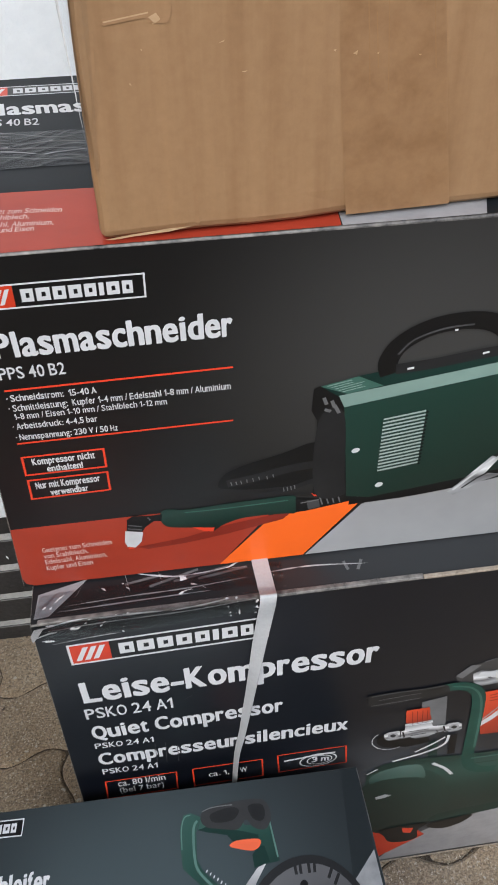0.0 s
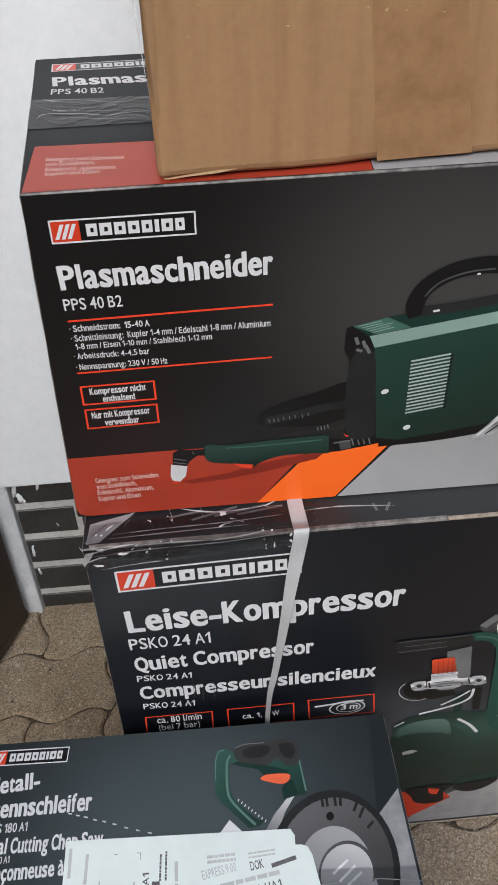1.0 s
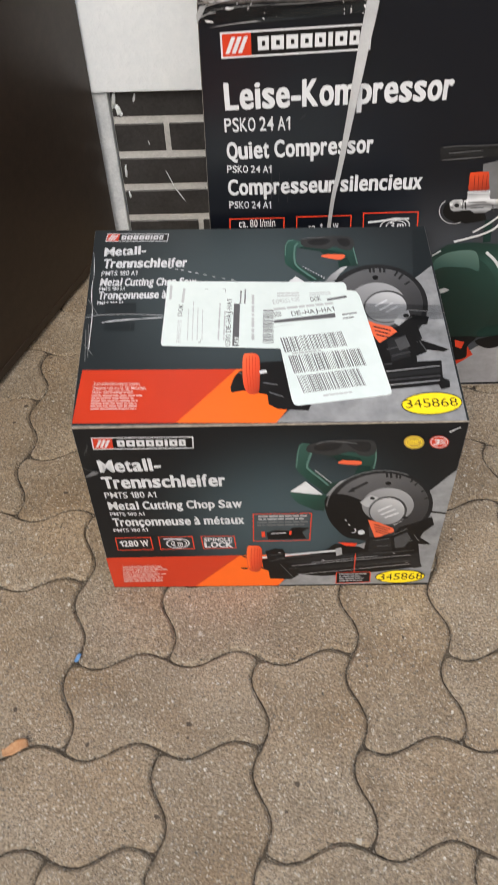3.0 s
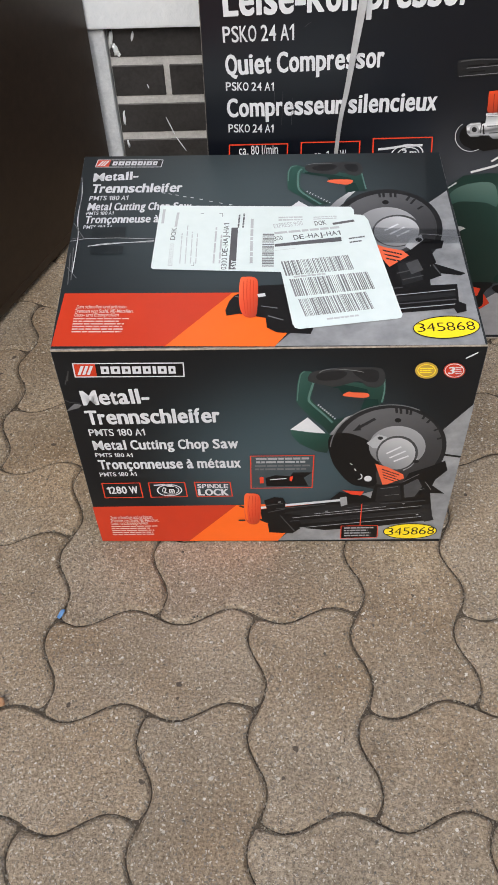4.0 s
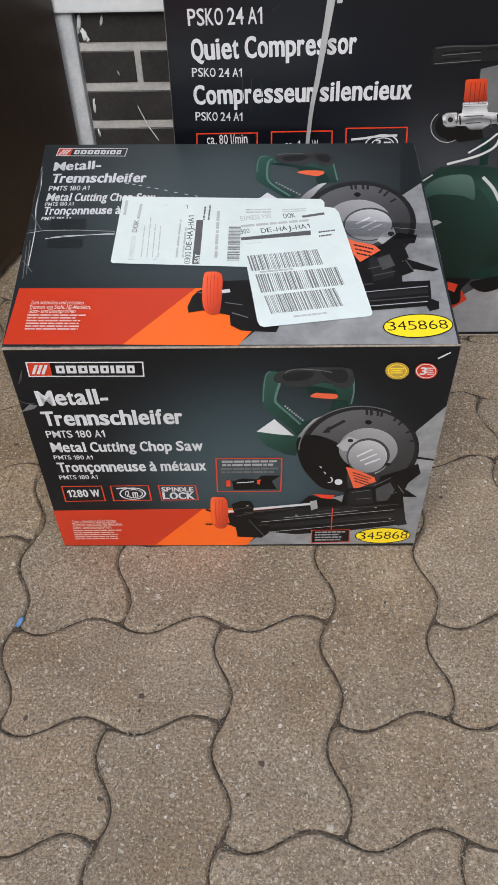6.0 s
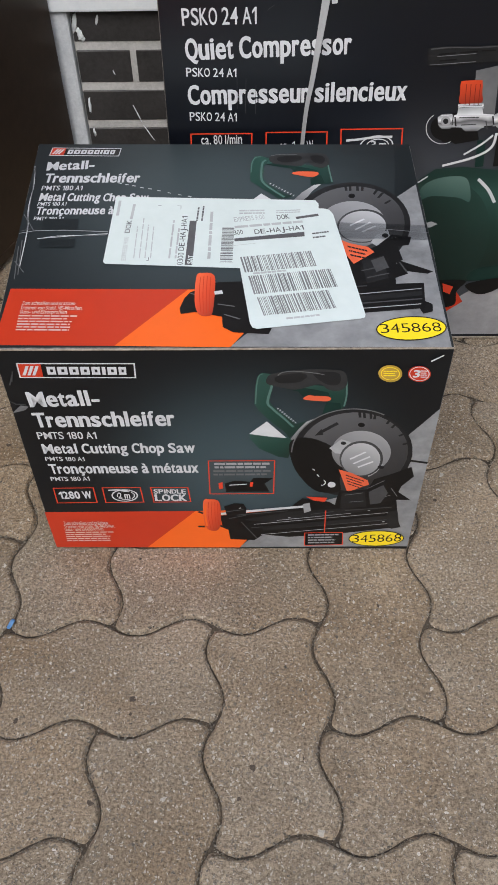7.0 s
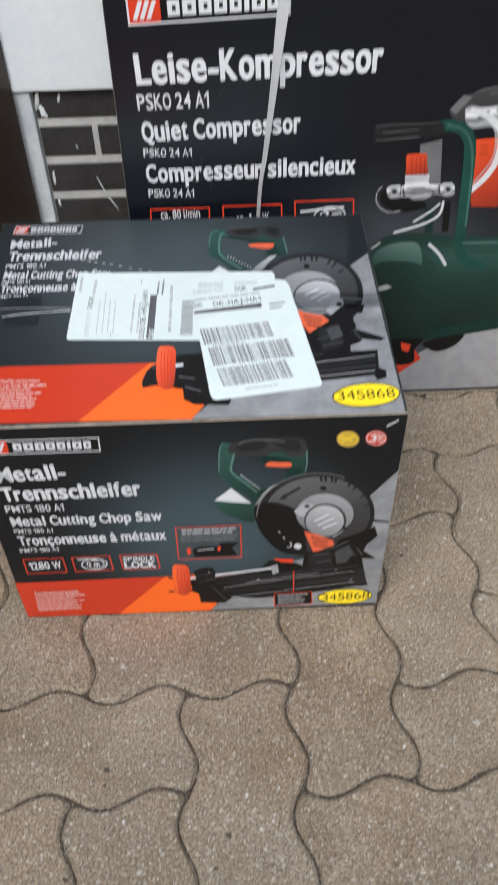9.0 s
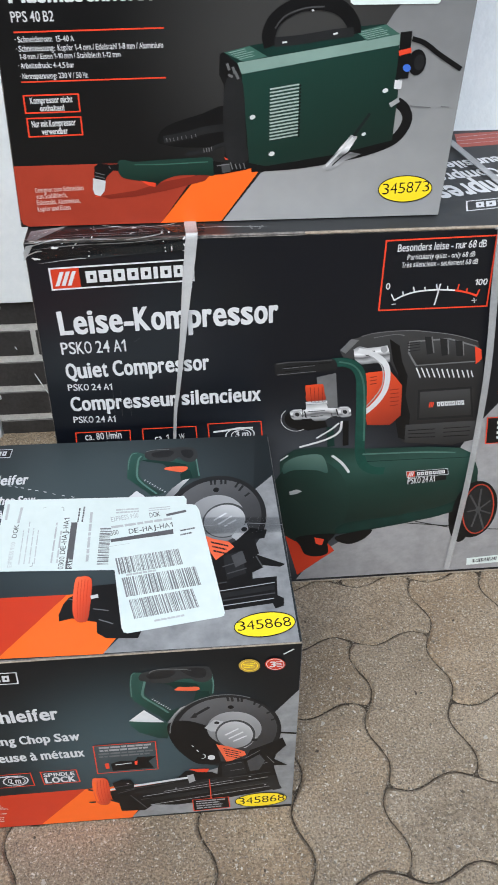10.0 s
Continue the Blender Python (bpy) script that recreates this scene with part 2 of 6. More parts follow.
def paver_mesh(cells, name, seed):
    """A paving stone over two lattice cells, with an S-shaped wave on each unit edge and a worn chamfer."""
    (i0, j0), (i1, j1) = cells
    lo, hi = (min(i0, i1), min(j0, j1)), (max(i0, i1) + 1, max(j0, j1) + 1)
    path, wave, steps = [], 0.092, 26
    for i in range(lo[0], hi[0]):
        path += [(i + k / steps, lo[1] - wave * math.sin(2 * math.pi * k / steps)) for k in range(steps)]
    for j in range(lo[1], hi[1]):
        path += [(hi[0] + wave * math.sin(2 * math.pi * k / steps), j + k / steps) for k in range(steps)]
    for i in range(hi[0], lo[0], -1):
        path += [(i - k / steps, hi[1] + wave * math.sin(2 * math.pi * k / steps)) for k in range(steps)]
    for j in range(hi[1], lo[1], -1):
        path += [(lo[0] - wave * math.sin(2 * math.pi * k / steps), j - k / steps) for k in range(steps)]
    mid = Vector(((lo[0] + hi[0]) / 2, (lo[1] + hi[1]) / 2))
    flat = [ACROSS * (a - mid.x) + UPWARD * (b - mid.y) for a, b in path]
    count = len(flat)

    def eased(pts, rounds):
        for _ in range(rounds):
            pts = [(pts[k - 1] + pts[k] * 2 + pts[(k + 1) % len(pts)]) / 4 for k in range(len(pts))]
        return pts

    flat = eased(flat, 4)

    def ring(inset, z):
        out = []
        for k in range(count):
            t = (flat[(k + 1) % count] - flat[k - 1]).normalized()
            rough = 1.0 + 0.7 * noise.noise(flat[k] * 60 + Vector((seed * 7, 0, 0)))
            if z < -0.0005:
                rough += 1.1 * noise.noise(flat[k] * 230 + Vector((0, seed * 5, z * 900)))
            out.append(flat[k] + Vector((-t.y, t.x, 0)) * inset * max(0.35, rough))
        return [(p.x, p.y, z) for p in eased(out, 3 if z > -0.003 else 0)]

    verts = ring(0.0006, -0.03) + ring(0.0008, -0.0050) + ring(0.0024, -0.0020) + ring(0.0050, 0.0)
    faces = [(r * count + k, r * count + (k + 1) % count, (r + 1) * count + (k + 1) % count, (r + 1) * count + k) for r in range(3) for k in range(count)]
    # the worn face: a fan round the middle of each half, bridged between them
    half = (ACROSS if i1 != i0 else UPWARD) * 0.5
    mids = [-half, half]
    verts += [(m.x, m.y, 0.0) for m in mids]
    side = [int(p.dot(half) > 0) for p in flat]
    for k in range(count):
        a, b = 3 * count + k, 3 * count + (k + 1) % count
        near, after = 4 * count + side[k], 4 * count + side[(k + 1) % count]
        faces.append((a, b, after))
        if near != after:
            faces.append((a, after, near))
    me = bpy.data.meshes.new(name)
    me.from_pydata(verts, [], faces)
    for p in me.polygons:
        p.use_smooth = False
    me.materials.append(M_PAVER)
    return me


UPRIGHT = [paver_mesh(((0, 0), (0, -1)), "paver_upright", k) for k in range(6)]
LYING = [paver_mesh(((0, 0), (1, 0)), "paver_lying", k + 6) for k in range(6)]
chance = random.Random(4)
for i in range(-13, 12):
    for j in range(-10, 10):
        if (i - j) % 4 == 0:
            me, centre = chance.choice(UPRIGHT), (i + 0.5, j)
        elif (i - j) % 4 == 2:
            me, centre = chance.choice(LYING), (i + 1, j + 0.5)
        else:
            continue
        p = ORIGIN + ACROSS * centre[0] + UPWARD * centre[1]
        if p.y > 0.86:
            continue
        stone = new("paver", me)
        stone.parent = pavement
        stone.matrix_basis = pose(p.x, p.y, chance.uniform(-0.0012, 0), chance.uniform(-0.3, 0.3), chance.uniform(-0.3, 0.3), 0)

# the rest of the yard, in the same bond
verts, faces = [], []
for i in range(-36, 40):
    for j in range(-38, 8):
        if -13 <= i < 12 and -10 <= j < 10 or (i - j) % 4 not in (0, 2):
            continue
        across = (i - j) % 4 == 2
        lo, hi = ((i, j), (i + 2, j + 1)) if across else ((i, j - 1), (i + 1, j + 1))
        edge = []
        for x in range(lo[0], hi[0]):
            edge += [(x + k / 4, lo[1] - 0.088 * math.sin(math.pi * k / 2)) for k in range(4)]
        for y in range(lo[1], hi[1]):
            edge += [(hi[0] + 0.088 * math.sin(math.pi * k / 2), y + k / 4) for k in range(4)]
        for x in range(hi[0], lo[0], -1):
            edge += [(x - k / 4, hi[1] + 0.088 * math.sin(math.pi * k / 2)) for k in range(4)]
        for y in range(hi[1], lo[1], -1):
            edge += [(lo[0] - 0.088 * math.sin(math.pi * k / 2), y - k / 4) for k in range(4)]
        mid = ((lo[0] + hi[0]) / 2, (lo[1] + hi[1]) / 2)
        centre = ORIGIN + ACROSS * mid[0] + UPWARD * mid[1]
        if centre.y > 0.70 and centre.x > -1.2:
            continue
        n, count = len(verts), len(edge)
        for shrink, z in ((0.985, -0.02), (0.96, -0.0005)):
            for x, y in edge:
                p = ORIGIN + ACROSS * (mid[0] + (x - mid[0]) * shrink) + UPWARD * (mid[1] + (y - mid[1]) * shrink)
                verts.append((p.x, p.y, z))
        faces += [(n + k, n + (k + 1) % count, n + count + (k + 1) % count, n + count + k) for k in range(count)]
        faces.append(tuple(n + count + k for k in range(count)))
me = bpy.data.meshes.new("yard_pavers")
me.from_pydata(verts, [], faces)
me.materials.append(M_PAVER)
tagged(new("yard_pavers", me), "grey-brown wavy paving stones across the yard", "paving", kind="stuff")

# crumbs of sand and stone lying in the joints
M_GRIT = textured("joint_grit", (0.025, 0.021, 0.016), (0.38, 0.33, 0.26), 90, 0.95, 0.3, 400, 0.001, broad=0.85)
verts, faces = [], []
for i in range(-4, 6):
    for j in range(-4, 5):
        for along in range(2):
            for k in range(84):
                s = chance.random()
                w = 0.088 * math.sin(2 * math.pi * s)
                spot = (i + s, j - w) if along else (i + w, j + s)
                if (i - j) % 4 == 0 and along == 1 or (i - j) % 4 == 3 and along == 0:
                    continue
                p = ORIGIN + ACROSS * spot[0] + UPWARD * spot[1]
                r = 0.0006 + 0.0013 * chance.random() ** 2.5
                p += Vector((chance.gauss(0, 0.0021), chance.gauss(0, 0.0021), 0))
                p.z = -0.0032 + r * 0.5 + abs(chance.gauss(0, 0.0012))
                n = len(verts)
                turn = chance.random() * 3
                c, q = math.cos(turn) * r, math.sin(turn) * r
                verts += [(p.x + c, p.y + q, p.z), (p.x - q * 0.7, p.y + c * 0.7, p.z), (p.x - c, p.y - q, p.z), (p.x + q * 0.8, p.y - c * 0.8, p.z), (p.x, p.y, p.z + r * 0.7), (p.x, p.y, p.z - r)]
                for a, b in ((0, 1), (1, 2), (2, 3), (3, 0)):
                    faces += [(n + a, n + b, n + 4), (n + b, n + a, n + 5)]
me = bpy.data.meshes.new("joint_grit")
me.from_pydata(verts, [], faces)
me.materials.append(M_GRIT)
for p in me.polygons:
    p.use_smooth = False
tagged(new("joint_grit", me), "dark and pale grit lying in the paving joints", "grit", kind="stuff")

# loose crumbs lying on the stones
verts, faces = [], []
for k in range(900):
    p = Vector((chance.uniform(-0.25, 1.0), chance.uniform(-0.55, 0.36), 0.0))
    r = 0.0006 + 0.0017 * chance.random() ** 3
    n, turn = len(verts), chance.random() * 3
    c, q, flat_r = math.cos(turn) * r, math.sin(turn) * r, r * chance.uniform(0.4, 0.9)
    verts += [(p.x + c * 1.4, p.y + q * 1.4, flat_r * 0.3), (p.x - q, p.y + c, flat_r * 0.4), (p.x - c, p.y - q, flat_r * 0.3), (p.x + q * 0.8, p.y - c * 0.8, flat_r * 0.4), (p.x, p.y, flat_r), (p.x, p.y, -r)]
    for a, b in ((0, 1), (1, 2), (2, 3), (3, 0)):
        faces += [(n + a, n + b, n + 4), (n + b, n + a, n + 5)]
me = bpy.data.meshes.new("loose_crumbs")
me.from_pydata(verts, [], faces)
me.materials.append(M_GRIT)
tagged(new("loose_crumbs", me), "small dark and pale crumbs scattered on the paving", "grit", kind="stuff")

# ---- house wall ----
WALL_Y = 0.812
wall = thing("wall_north", "white roughcast house wall above a black brick plinth", "wall", "structure")
bm = block(-0.088, WALL_Y - 0.024, 0.300, 4.5, WALL_Y + 0.30, 3.2, 0.004)
part("plaster", bm, M_PLASTER, wall)
bm = block(-0.0525, WALL_Y - 0.001, -0.05, 4.5, WALL_Y + 0.30, 0.298)
part("mortar", bm, M_MORTAR, wall)
# plaster jamb at the plinth's end
bm = block(-0.090, WALL_Y - 0.014, -0.03, -0.0535, WALL_Y + 0.28, 0.299, 0.005)
part("jamb", bm, M_JAMB, wall, "smeared whitewashed edge strip beside the door")
for x, z, tall, turn, wide in ((0.0365, 0.123, 0.037, -21, 0.0011), (0.0525, 0.088, 0.036, -30, 0.0010), (0.0055, 0.196, 0.009, -20, 0.0011), (-0.041, 0.258, 0.020, -12, 0.0042), (-0.047, 0.275, 0.030, 8, 0.0036), (-0.036, 0.250, 0.009, 30, 0.0022), (-0.010, 0.281, 0.014, 15, 0.002), (-0.044, 0.140, 0.026, 4, 0.0022), (-0.043, 0.090, 0.018, -6, 0.0018)):
    bm = bmesh.new()
    bmesh.ops.create_icosphere(bm, subdivisions=3 if wide > 0.004 else 2, radius=1)
    for v in bm.verts:
        v.co *= 1 + (0.85 * noise.noise(v.co * 2.6 + Vector((x * 90, z * 50, 0))) if wide > 0.0015 else 0)
    bmesh.ops.transform(bm, matrix=Matrix.Translation((x, WALL_Y - 0.0037, z)) @ Matrix.Rotation(radians(turn), 4, "Y") @ Matrix.Diagonal((wide, 0.0007, tall / 2, 1)), verts=bm.verts[:])
    part("paint_splash", bm, M_PLASTER, wall, "streak of white wall paint on a brick", True)
# unseen wall behind the camera, added to darken low light and front reflections
yard = thing("unseen_wall_south", "unseen plain wall across the yard, added to block low light", "wall", "structure")
part("render", block(-7.0, -4.8, -0.05, 7.0, -4.5, 3.2), textured("unseen_wall_render", (0.20, 0.19, 0.18), (0.28, 0.27, 0.26), 3, 0.9, 0.3, 60, 0.004), yard)
lone = thing("wall_west", "plain white house wall beside the door", "wall", "structure")
part("plaster", block(-5.0, WALL_Y - 0.024, -0.05, -1.25, WALL_Y + 0.30, 3.2), M_PLASTER, lone)
part("lintel", block(-1.25, WALL_Y - 0.024, 2.15, -0.072, WALL_Y + 0.30, 3.2), M_PLASTER, lone)
part("backing", block(-1.25, WALL_Y + 0.31, -0.05, -0.072, WALL_Y + 0.4, 2.15), M_PLASTER, lone)
BRICK_H, COURSE = 0.0525, 0.0672
for row in range(5):
    z1 = 0.299 - row * COURSE - (0.0 if row else 0.0)
    z0 = max(z1 - BRICK_H, -0.02)
    x = -0.0515
    first = (0.200, 0.087, 0.158, 0.205, 0.134)[row]
    width = first
    while x < 1.6:
        b = part("brick", block(x, WALL_Y - 0.0035, z0, x + width, WALL_Y + 0.02, z1, 0.0012, 1), M_BRICK, wall)
        x += width + 0.010
        width = 0.205

# ---- door ----
door = thing("door_1", "dark brown painted wooden door leaf standing open", "door", "structure", at=(-0.076, 0.783, 0.0))
door.rotation_euler = (0, 0, radians(-21.7))
bm = block(-0.042, -1.08, 0.012, 0.0, 0.0, 2.08, 0.003)
part("leaf", bm, M_DOOR, door)
bm = block(-0.002, -1.075, 0.010, 0.0015, -0.0, 0.026, 0.0007)
part("bottom_rail", bm, M_DOOR, door)

# ---- cartons ----


def rounded(ob, width):
    """Softened carton edges."""
    mod = ob.modifiers.new("soft_edges", "BEVEL")
    mod.width, mod.segments, mod.limit_method, mod.angle_limit = width, 3, "ANGLE", radians(50)
    return ob


saw_carton = thing("carton", "black and red printed tool carton with shipping labels, on the paving", "cardboard box")
SAW = [(0.000, 0.003, 0.001), (0.4235, 0.001, 0.001), (0.4225, 0.342, 0.001), (-0.006, 0.348, 0.001), (0.0045, 0.002, 0.331), (0.4225, 0.0, 0.331), (0.4215, 0.342, 0.332), (-0.0125, 0.349, 0.332)]
bm, saw_spot = hexa(SAW, 0, 12, 0.0, 1, 0.001)
rounded(part("body", bm, M_WORN, saw_carton), 0.0022)

air_carton = thing("carton", "large black printed compressor carton with a white packing strap", "cardboard box")
AIR = [(0.134, 0.372, 0.001), (0.862, 0.372, 0.001), (0.862, 0.700, 0.001), (0.136, 0.700, 0.001), (0.1435, 0.352, 0.612), (0.860, 0.352, 0.612), (0.860, 0.690, 0.612), (0.145, 0.690, 0.612)]
bm, air_spot = hexa(AIR, 0, 12, 0.0, 2, 0.001)
rounded(part("body", bm, M_WORN, air_carton), 0.0022)

arc_carton = thing("carton", "black and red printed cutter carton stacked on a larger carton", "cardboard box")
ARC = [(0.137, 0.391, 0.613), (0.625, 0.389, 0.613), (0.618, 0.688, 0.613), (0.128, 0.688, 0.613), (0.1525, 0.371, 0.919), (0.627, 0.371, 0.919), (0.610, 0.676, 0.919), (0.128, 0.676, 0.919)]
bm, arc_spot = hexa(ARC, 0, 12, 0.0, 3, 0.001)
rounded(part("body", bm, M_WORN, arc_carton), 0.0022)

crate = thing("carton", "plain brown corrugated cardboard carton, taped, on top of the stack", "cardboard box")
CRATE = [(0.2405, 0.372, 0.9205), (0.720, 0.398, 0.9205), (0.712, 0.660, 0.9205), (0.241, 0.640, 0.9205), (0.2420, 0.371, 1.22), (0.720, 0.396, 1.22), (0.712, 0.660, 1.22), (0.244, 0.640, 1.22)]
bm, crate_spot = hexa(CRATE, 0, 16, 0.0, 4, 0.002)
crate_body = rounded(part("body", bm, M_CARD, crate), 0.006)

# ---- printing ----


def ink(name, colour, vary=0.12, rough=0.33):
    low = tuple(c * (1 - vary) for c in colour)
    high = tuple(min(1, c * (1 + vary)) for c in colour)
    return textured(name, low, high, 7, rough, 0.04, 30, 0.002, spec=0.28)


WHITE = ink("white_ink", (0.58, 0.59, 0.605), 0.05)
RED = ink("red_ink", (0.52, 0.040, 0.014), 0.05)
NOTE = ink("notice_ink", (0.60, 0.44, 0.40), 0.05)
DULL_RED = ink("dull_red_ink", (0.33, 0.040, 0.020), 0.10)
DEEP_RED = ink("deep_red_ink", (0.20, 0.022, 0.012), 0.10)
LINE_RED = ink("line_red_ink", (0.66, 0.055, 0.022), 0.04)
TAG_RED = ink("tag_red_ink", (0.70, 0.12, 0.05), 0.10)
ORANGE = ink("orange_ink", (0.86, 0.135, 0.016), 0.04)
FLOOR = textured("grey_floor_ink", (0.20, 0.20, 0.207), (0.36, 0.357, 0.365), 7, 0.34, 0.04, 40, 0.002)
DIM_FLOOR = textured("dim_floor_ink", (0.13, 0.135, 0.14), (0.33, 0.335, 0.34), 5, 0.34, 0.04, 40, 0.002)
JET = ink("jet_ink", (0.005, 0.005, 0.0055), 0.2)
CARBON = ink("carbon_ink", (0.030, 0.031, 0.032), 0.3)
COAL = ink("coal_ink", (0.014, 0.0145, 0.0155), 0.3)
STONE = ink("stone_ink", (0.055, 0.056, 0.058), 0.3)
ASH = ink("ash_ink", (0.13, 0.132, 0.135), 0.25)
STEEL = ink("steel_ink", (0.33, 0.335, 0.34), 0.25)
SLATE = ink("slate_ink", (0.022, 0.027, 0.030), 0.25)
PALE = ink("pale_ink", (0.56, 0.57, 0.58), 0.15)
GREEN = ink("green_ink", (0.010, 0.056, 0.042), 0.35)
DARK_GREEN = ink("dark_green_ink", (0.006, 0.026, 0.021), 0.35)
MINT = ink("mint_ink", (0.19, 0.285, 0.25), 0.12)
VENT = ink("vent_ink", (0.34, 0.40, 0.375), 0.10)
EDGE = ink("edge_ink", (0.085, 0.165, 0.14), 0.2)
MOSS = ink("moss_ink", (0.045, 0.115, 0.090), 0.30)
YELLOW = ink("yellow_sticker", (0.88, 0.66, 0.02), 0.03, 0.4)
GOLD = ink("gold_ink", (0.45, 0.29, 0.05), 0.25)
BLUE = ink("blue_ink", (0.05, 0.14, 0.55), 0.1)
PAPER = textured("label_paper", (0.60, 0.675, 0.655), (0.67, 0.74, 0.72), 20, 0.55, 0.05, 60, 0.002)
TYPE = ink("label_type", (0.10, 0.10, 0.105), 0.3, 0.5)
CODE = ink("code_type", (0.19, 0.19, 0.195), 0.3, 0.5)
FADED = ink("faded_type", (0.44, 0.46, 0.46), 0.2, 0.5)


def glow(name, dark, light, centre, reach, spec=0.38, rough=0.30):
    """Black card whose colour brightens softly round one spot."""
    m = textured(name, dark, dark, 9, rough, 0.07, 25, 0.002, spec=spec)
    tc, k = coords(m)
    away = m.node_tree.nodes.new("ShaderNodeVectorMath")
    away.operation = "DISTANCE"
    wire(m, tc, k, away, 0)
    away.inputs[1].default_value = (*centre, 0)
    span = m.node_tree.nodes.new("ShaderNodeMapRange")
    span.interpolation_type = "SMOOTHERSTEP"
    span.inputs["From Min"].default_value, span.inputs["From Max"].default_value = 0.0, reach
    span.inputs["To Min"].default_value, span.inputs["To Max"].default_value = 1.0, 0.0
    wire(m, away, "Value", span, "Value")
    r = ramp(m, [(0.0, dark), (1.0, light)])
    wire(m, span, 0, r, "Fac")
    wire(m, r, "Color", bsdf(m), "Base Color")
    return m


def shaded(name, stops, angle=90, rough=0.33, vary=0.06):
    """Ink that runs through several tones across one printed shape, in the direction of the angle."""
    m = material(name, stops[0][1], rough, spec=0.45)
    tc = m.node_tree.nodes.new("ShaderNodeTexCoord")
    dot = m.node_tree.nodes.new("ShaderNodeVectorMath")
    dot.operation = "DOT_PRODUCT"
    c, s = math.cos(radians(angle)), math.sin(radians(angle))
    span = abs(c) + abs(s)
    dot.inputs[1].default_value = (c / span, s / span, 0)
    shift = m.node_tree.nodes.new("ShaderNodeVectorMath")
    shift.operation = "SUBTRACT"
    shift.inputs[1].default_value = (0.5, 0.5, 0)
    wire(m, tc, "Generated", shift, 0), wire(m, shift, 0, dot, 0)
    n = node(m, "ShaderNodeTexNoise", Scale=30.0, Detail=3.0)
    wire(m, tc, "Object", n, "Vector")
    add = m.node_tree.nodes.new("ShaderNodeMath")
    add.operation = "MULTIPLY_ADD"
    add.inputs[1].default_value, add.inputs[2].default_value = vary * 2, 0.5 - vary
    wire(m, n, "Fac", add, 0)
    total = m.node_tree.nodes.new("ShaderNodeMath")
    total.operation = "ADD"
    wire(m, dot, "Value", total, 0), wire(m, add, 0, total, 1)
    r = ramp(m, stops)
    wire(m, total, 0, r, "Fac")
    wire(m, r, "Color", bsdf(m), "Base Color")
    return m


CHROME = shaded("chrome_ink", [(0.0, (0.03, 0.03, 0.033)), (0.22, (0.36, 0.37, 0.38)), (0.4, (0.10, 0.10, 0.105)), (0.58, (0.72, 0.73, 0.74)), (0.8, (0.42, 0.43, 0.44)), (1.0, (0.14, 0.142, 0.147))], 95, vary=0.20)
TANK = shaded("tank_ink", [(0.0, (0.0017, 0.0082, 0.0065)), (0.3, (0.0035, 0.0175, 0.0134)), (0.55, (0.0053, 0.0292, 0.0222)), (0.78, (0.0175, 0.0585, 0.0468)), (0.9, (0.0071, 0.0322, 0.0251)), (1.0, (0.0046, 0.0234, 0.0188))], 96)
TANK_END = shaded("tank_end_ink", [(0.0, (0.0024, 0.0105, 0.0085)), (0.6, (0.0042, 0.0215, 0.0170)), (1.0, (0.0115, 0.0450, 0.0355))], 60)
SHEEN = shaded("tank_sheen_ink", [(0.0, (0.0144, 0.0576, 0.0475)), (1.0, (0.0864, 0.1512, 0.1296))], 70)
MOTOR = shaded("motor_ink", [(0.0, (0.0065, 0.0065, 0.0073)), (0.5, (0.0162, 0.0167, 0.0179)), (1.0, (0.0405, 0.0415, 0.0432))], 110)
MOTOR_LIGHT = shaded("motor_panel_ink", [(0.0, (0.0139, 0.0144, 0.0149)), (1.0, (0.0422, 0.0431, 0.0446))], 90)
COVER = shaded("cover_ink", [(0.0, (0.20, 0.018, 0.008)), (0.6, (0.50, 0.05, 0.016)), (1.0, (0.64, 0.065, 0.016))], 110)
TORCH = shaded("torch_ink", [(0.0, (0.003, 0.010, 0.008)), (0.5, (0.005, 0.026, 0.018)), (1.0, (0.009, 0.038, 0.028))], 95)
CASE = shaded("case_ink", [(0.0, (0.0031, 0.0125, 0.0094)), (0.35, (0.0039, 0.0218, 0.0156)), (1.0, (0.0086, 0.0429, 0.0320))], 120)
GUARD = shaded("guard_ink", [(0.0, (0.0150, 0.0150, 0.0163)), (0.5, (0.0438, 0.0438, 0.0462)), (1.0, (0.1187, 0.1200, 0.1250))], 110)
DISC = shaded("disc_ink", [(0.0, (0.16, 0.163, 0.168)), (0.6, (0.33, 0.335, 0.34)), (1.0, (0.50, 0.505, 0.51))], 70)
PLATE = shaded("cover_plate_ink", [(0.0, (0.13, 0.132, 0.136)), (0.6, (0.23, 0.233, 0.238)), (1.0, (0.34, 0.343, 0.348))], 70)
GRIP = shaded("grip_ink", [(0.0, (0.0043, 0.0216, 0.0173)), (0.5, (0.0101, 0.0475, 0.0360)), (1.0, (0.0252, 0.0756, 0.0612))], 120)
KNOB = shaded("knob_ink", [(0.0, (0.33, 0.028, 0.010)), (0.5, (0.66, 0.065, 0.02)), (1.0, (0.84, 0.14, 0.05))], 130)
CUTTER_FLOOR = shaded("cutter_floor_ink", [(0.0, (0.36, 0.365, 0.37)), (0.45, (0.24, 0.245, 0.25)), (1.0, (0.12, 0.123, 0.127))], 75, vary=0.14)


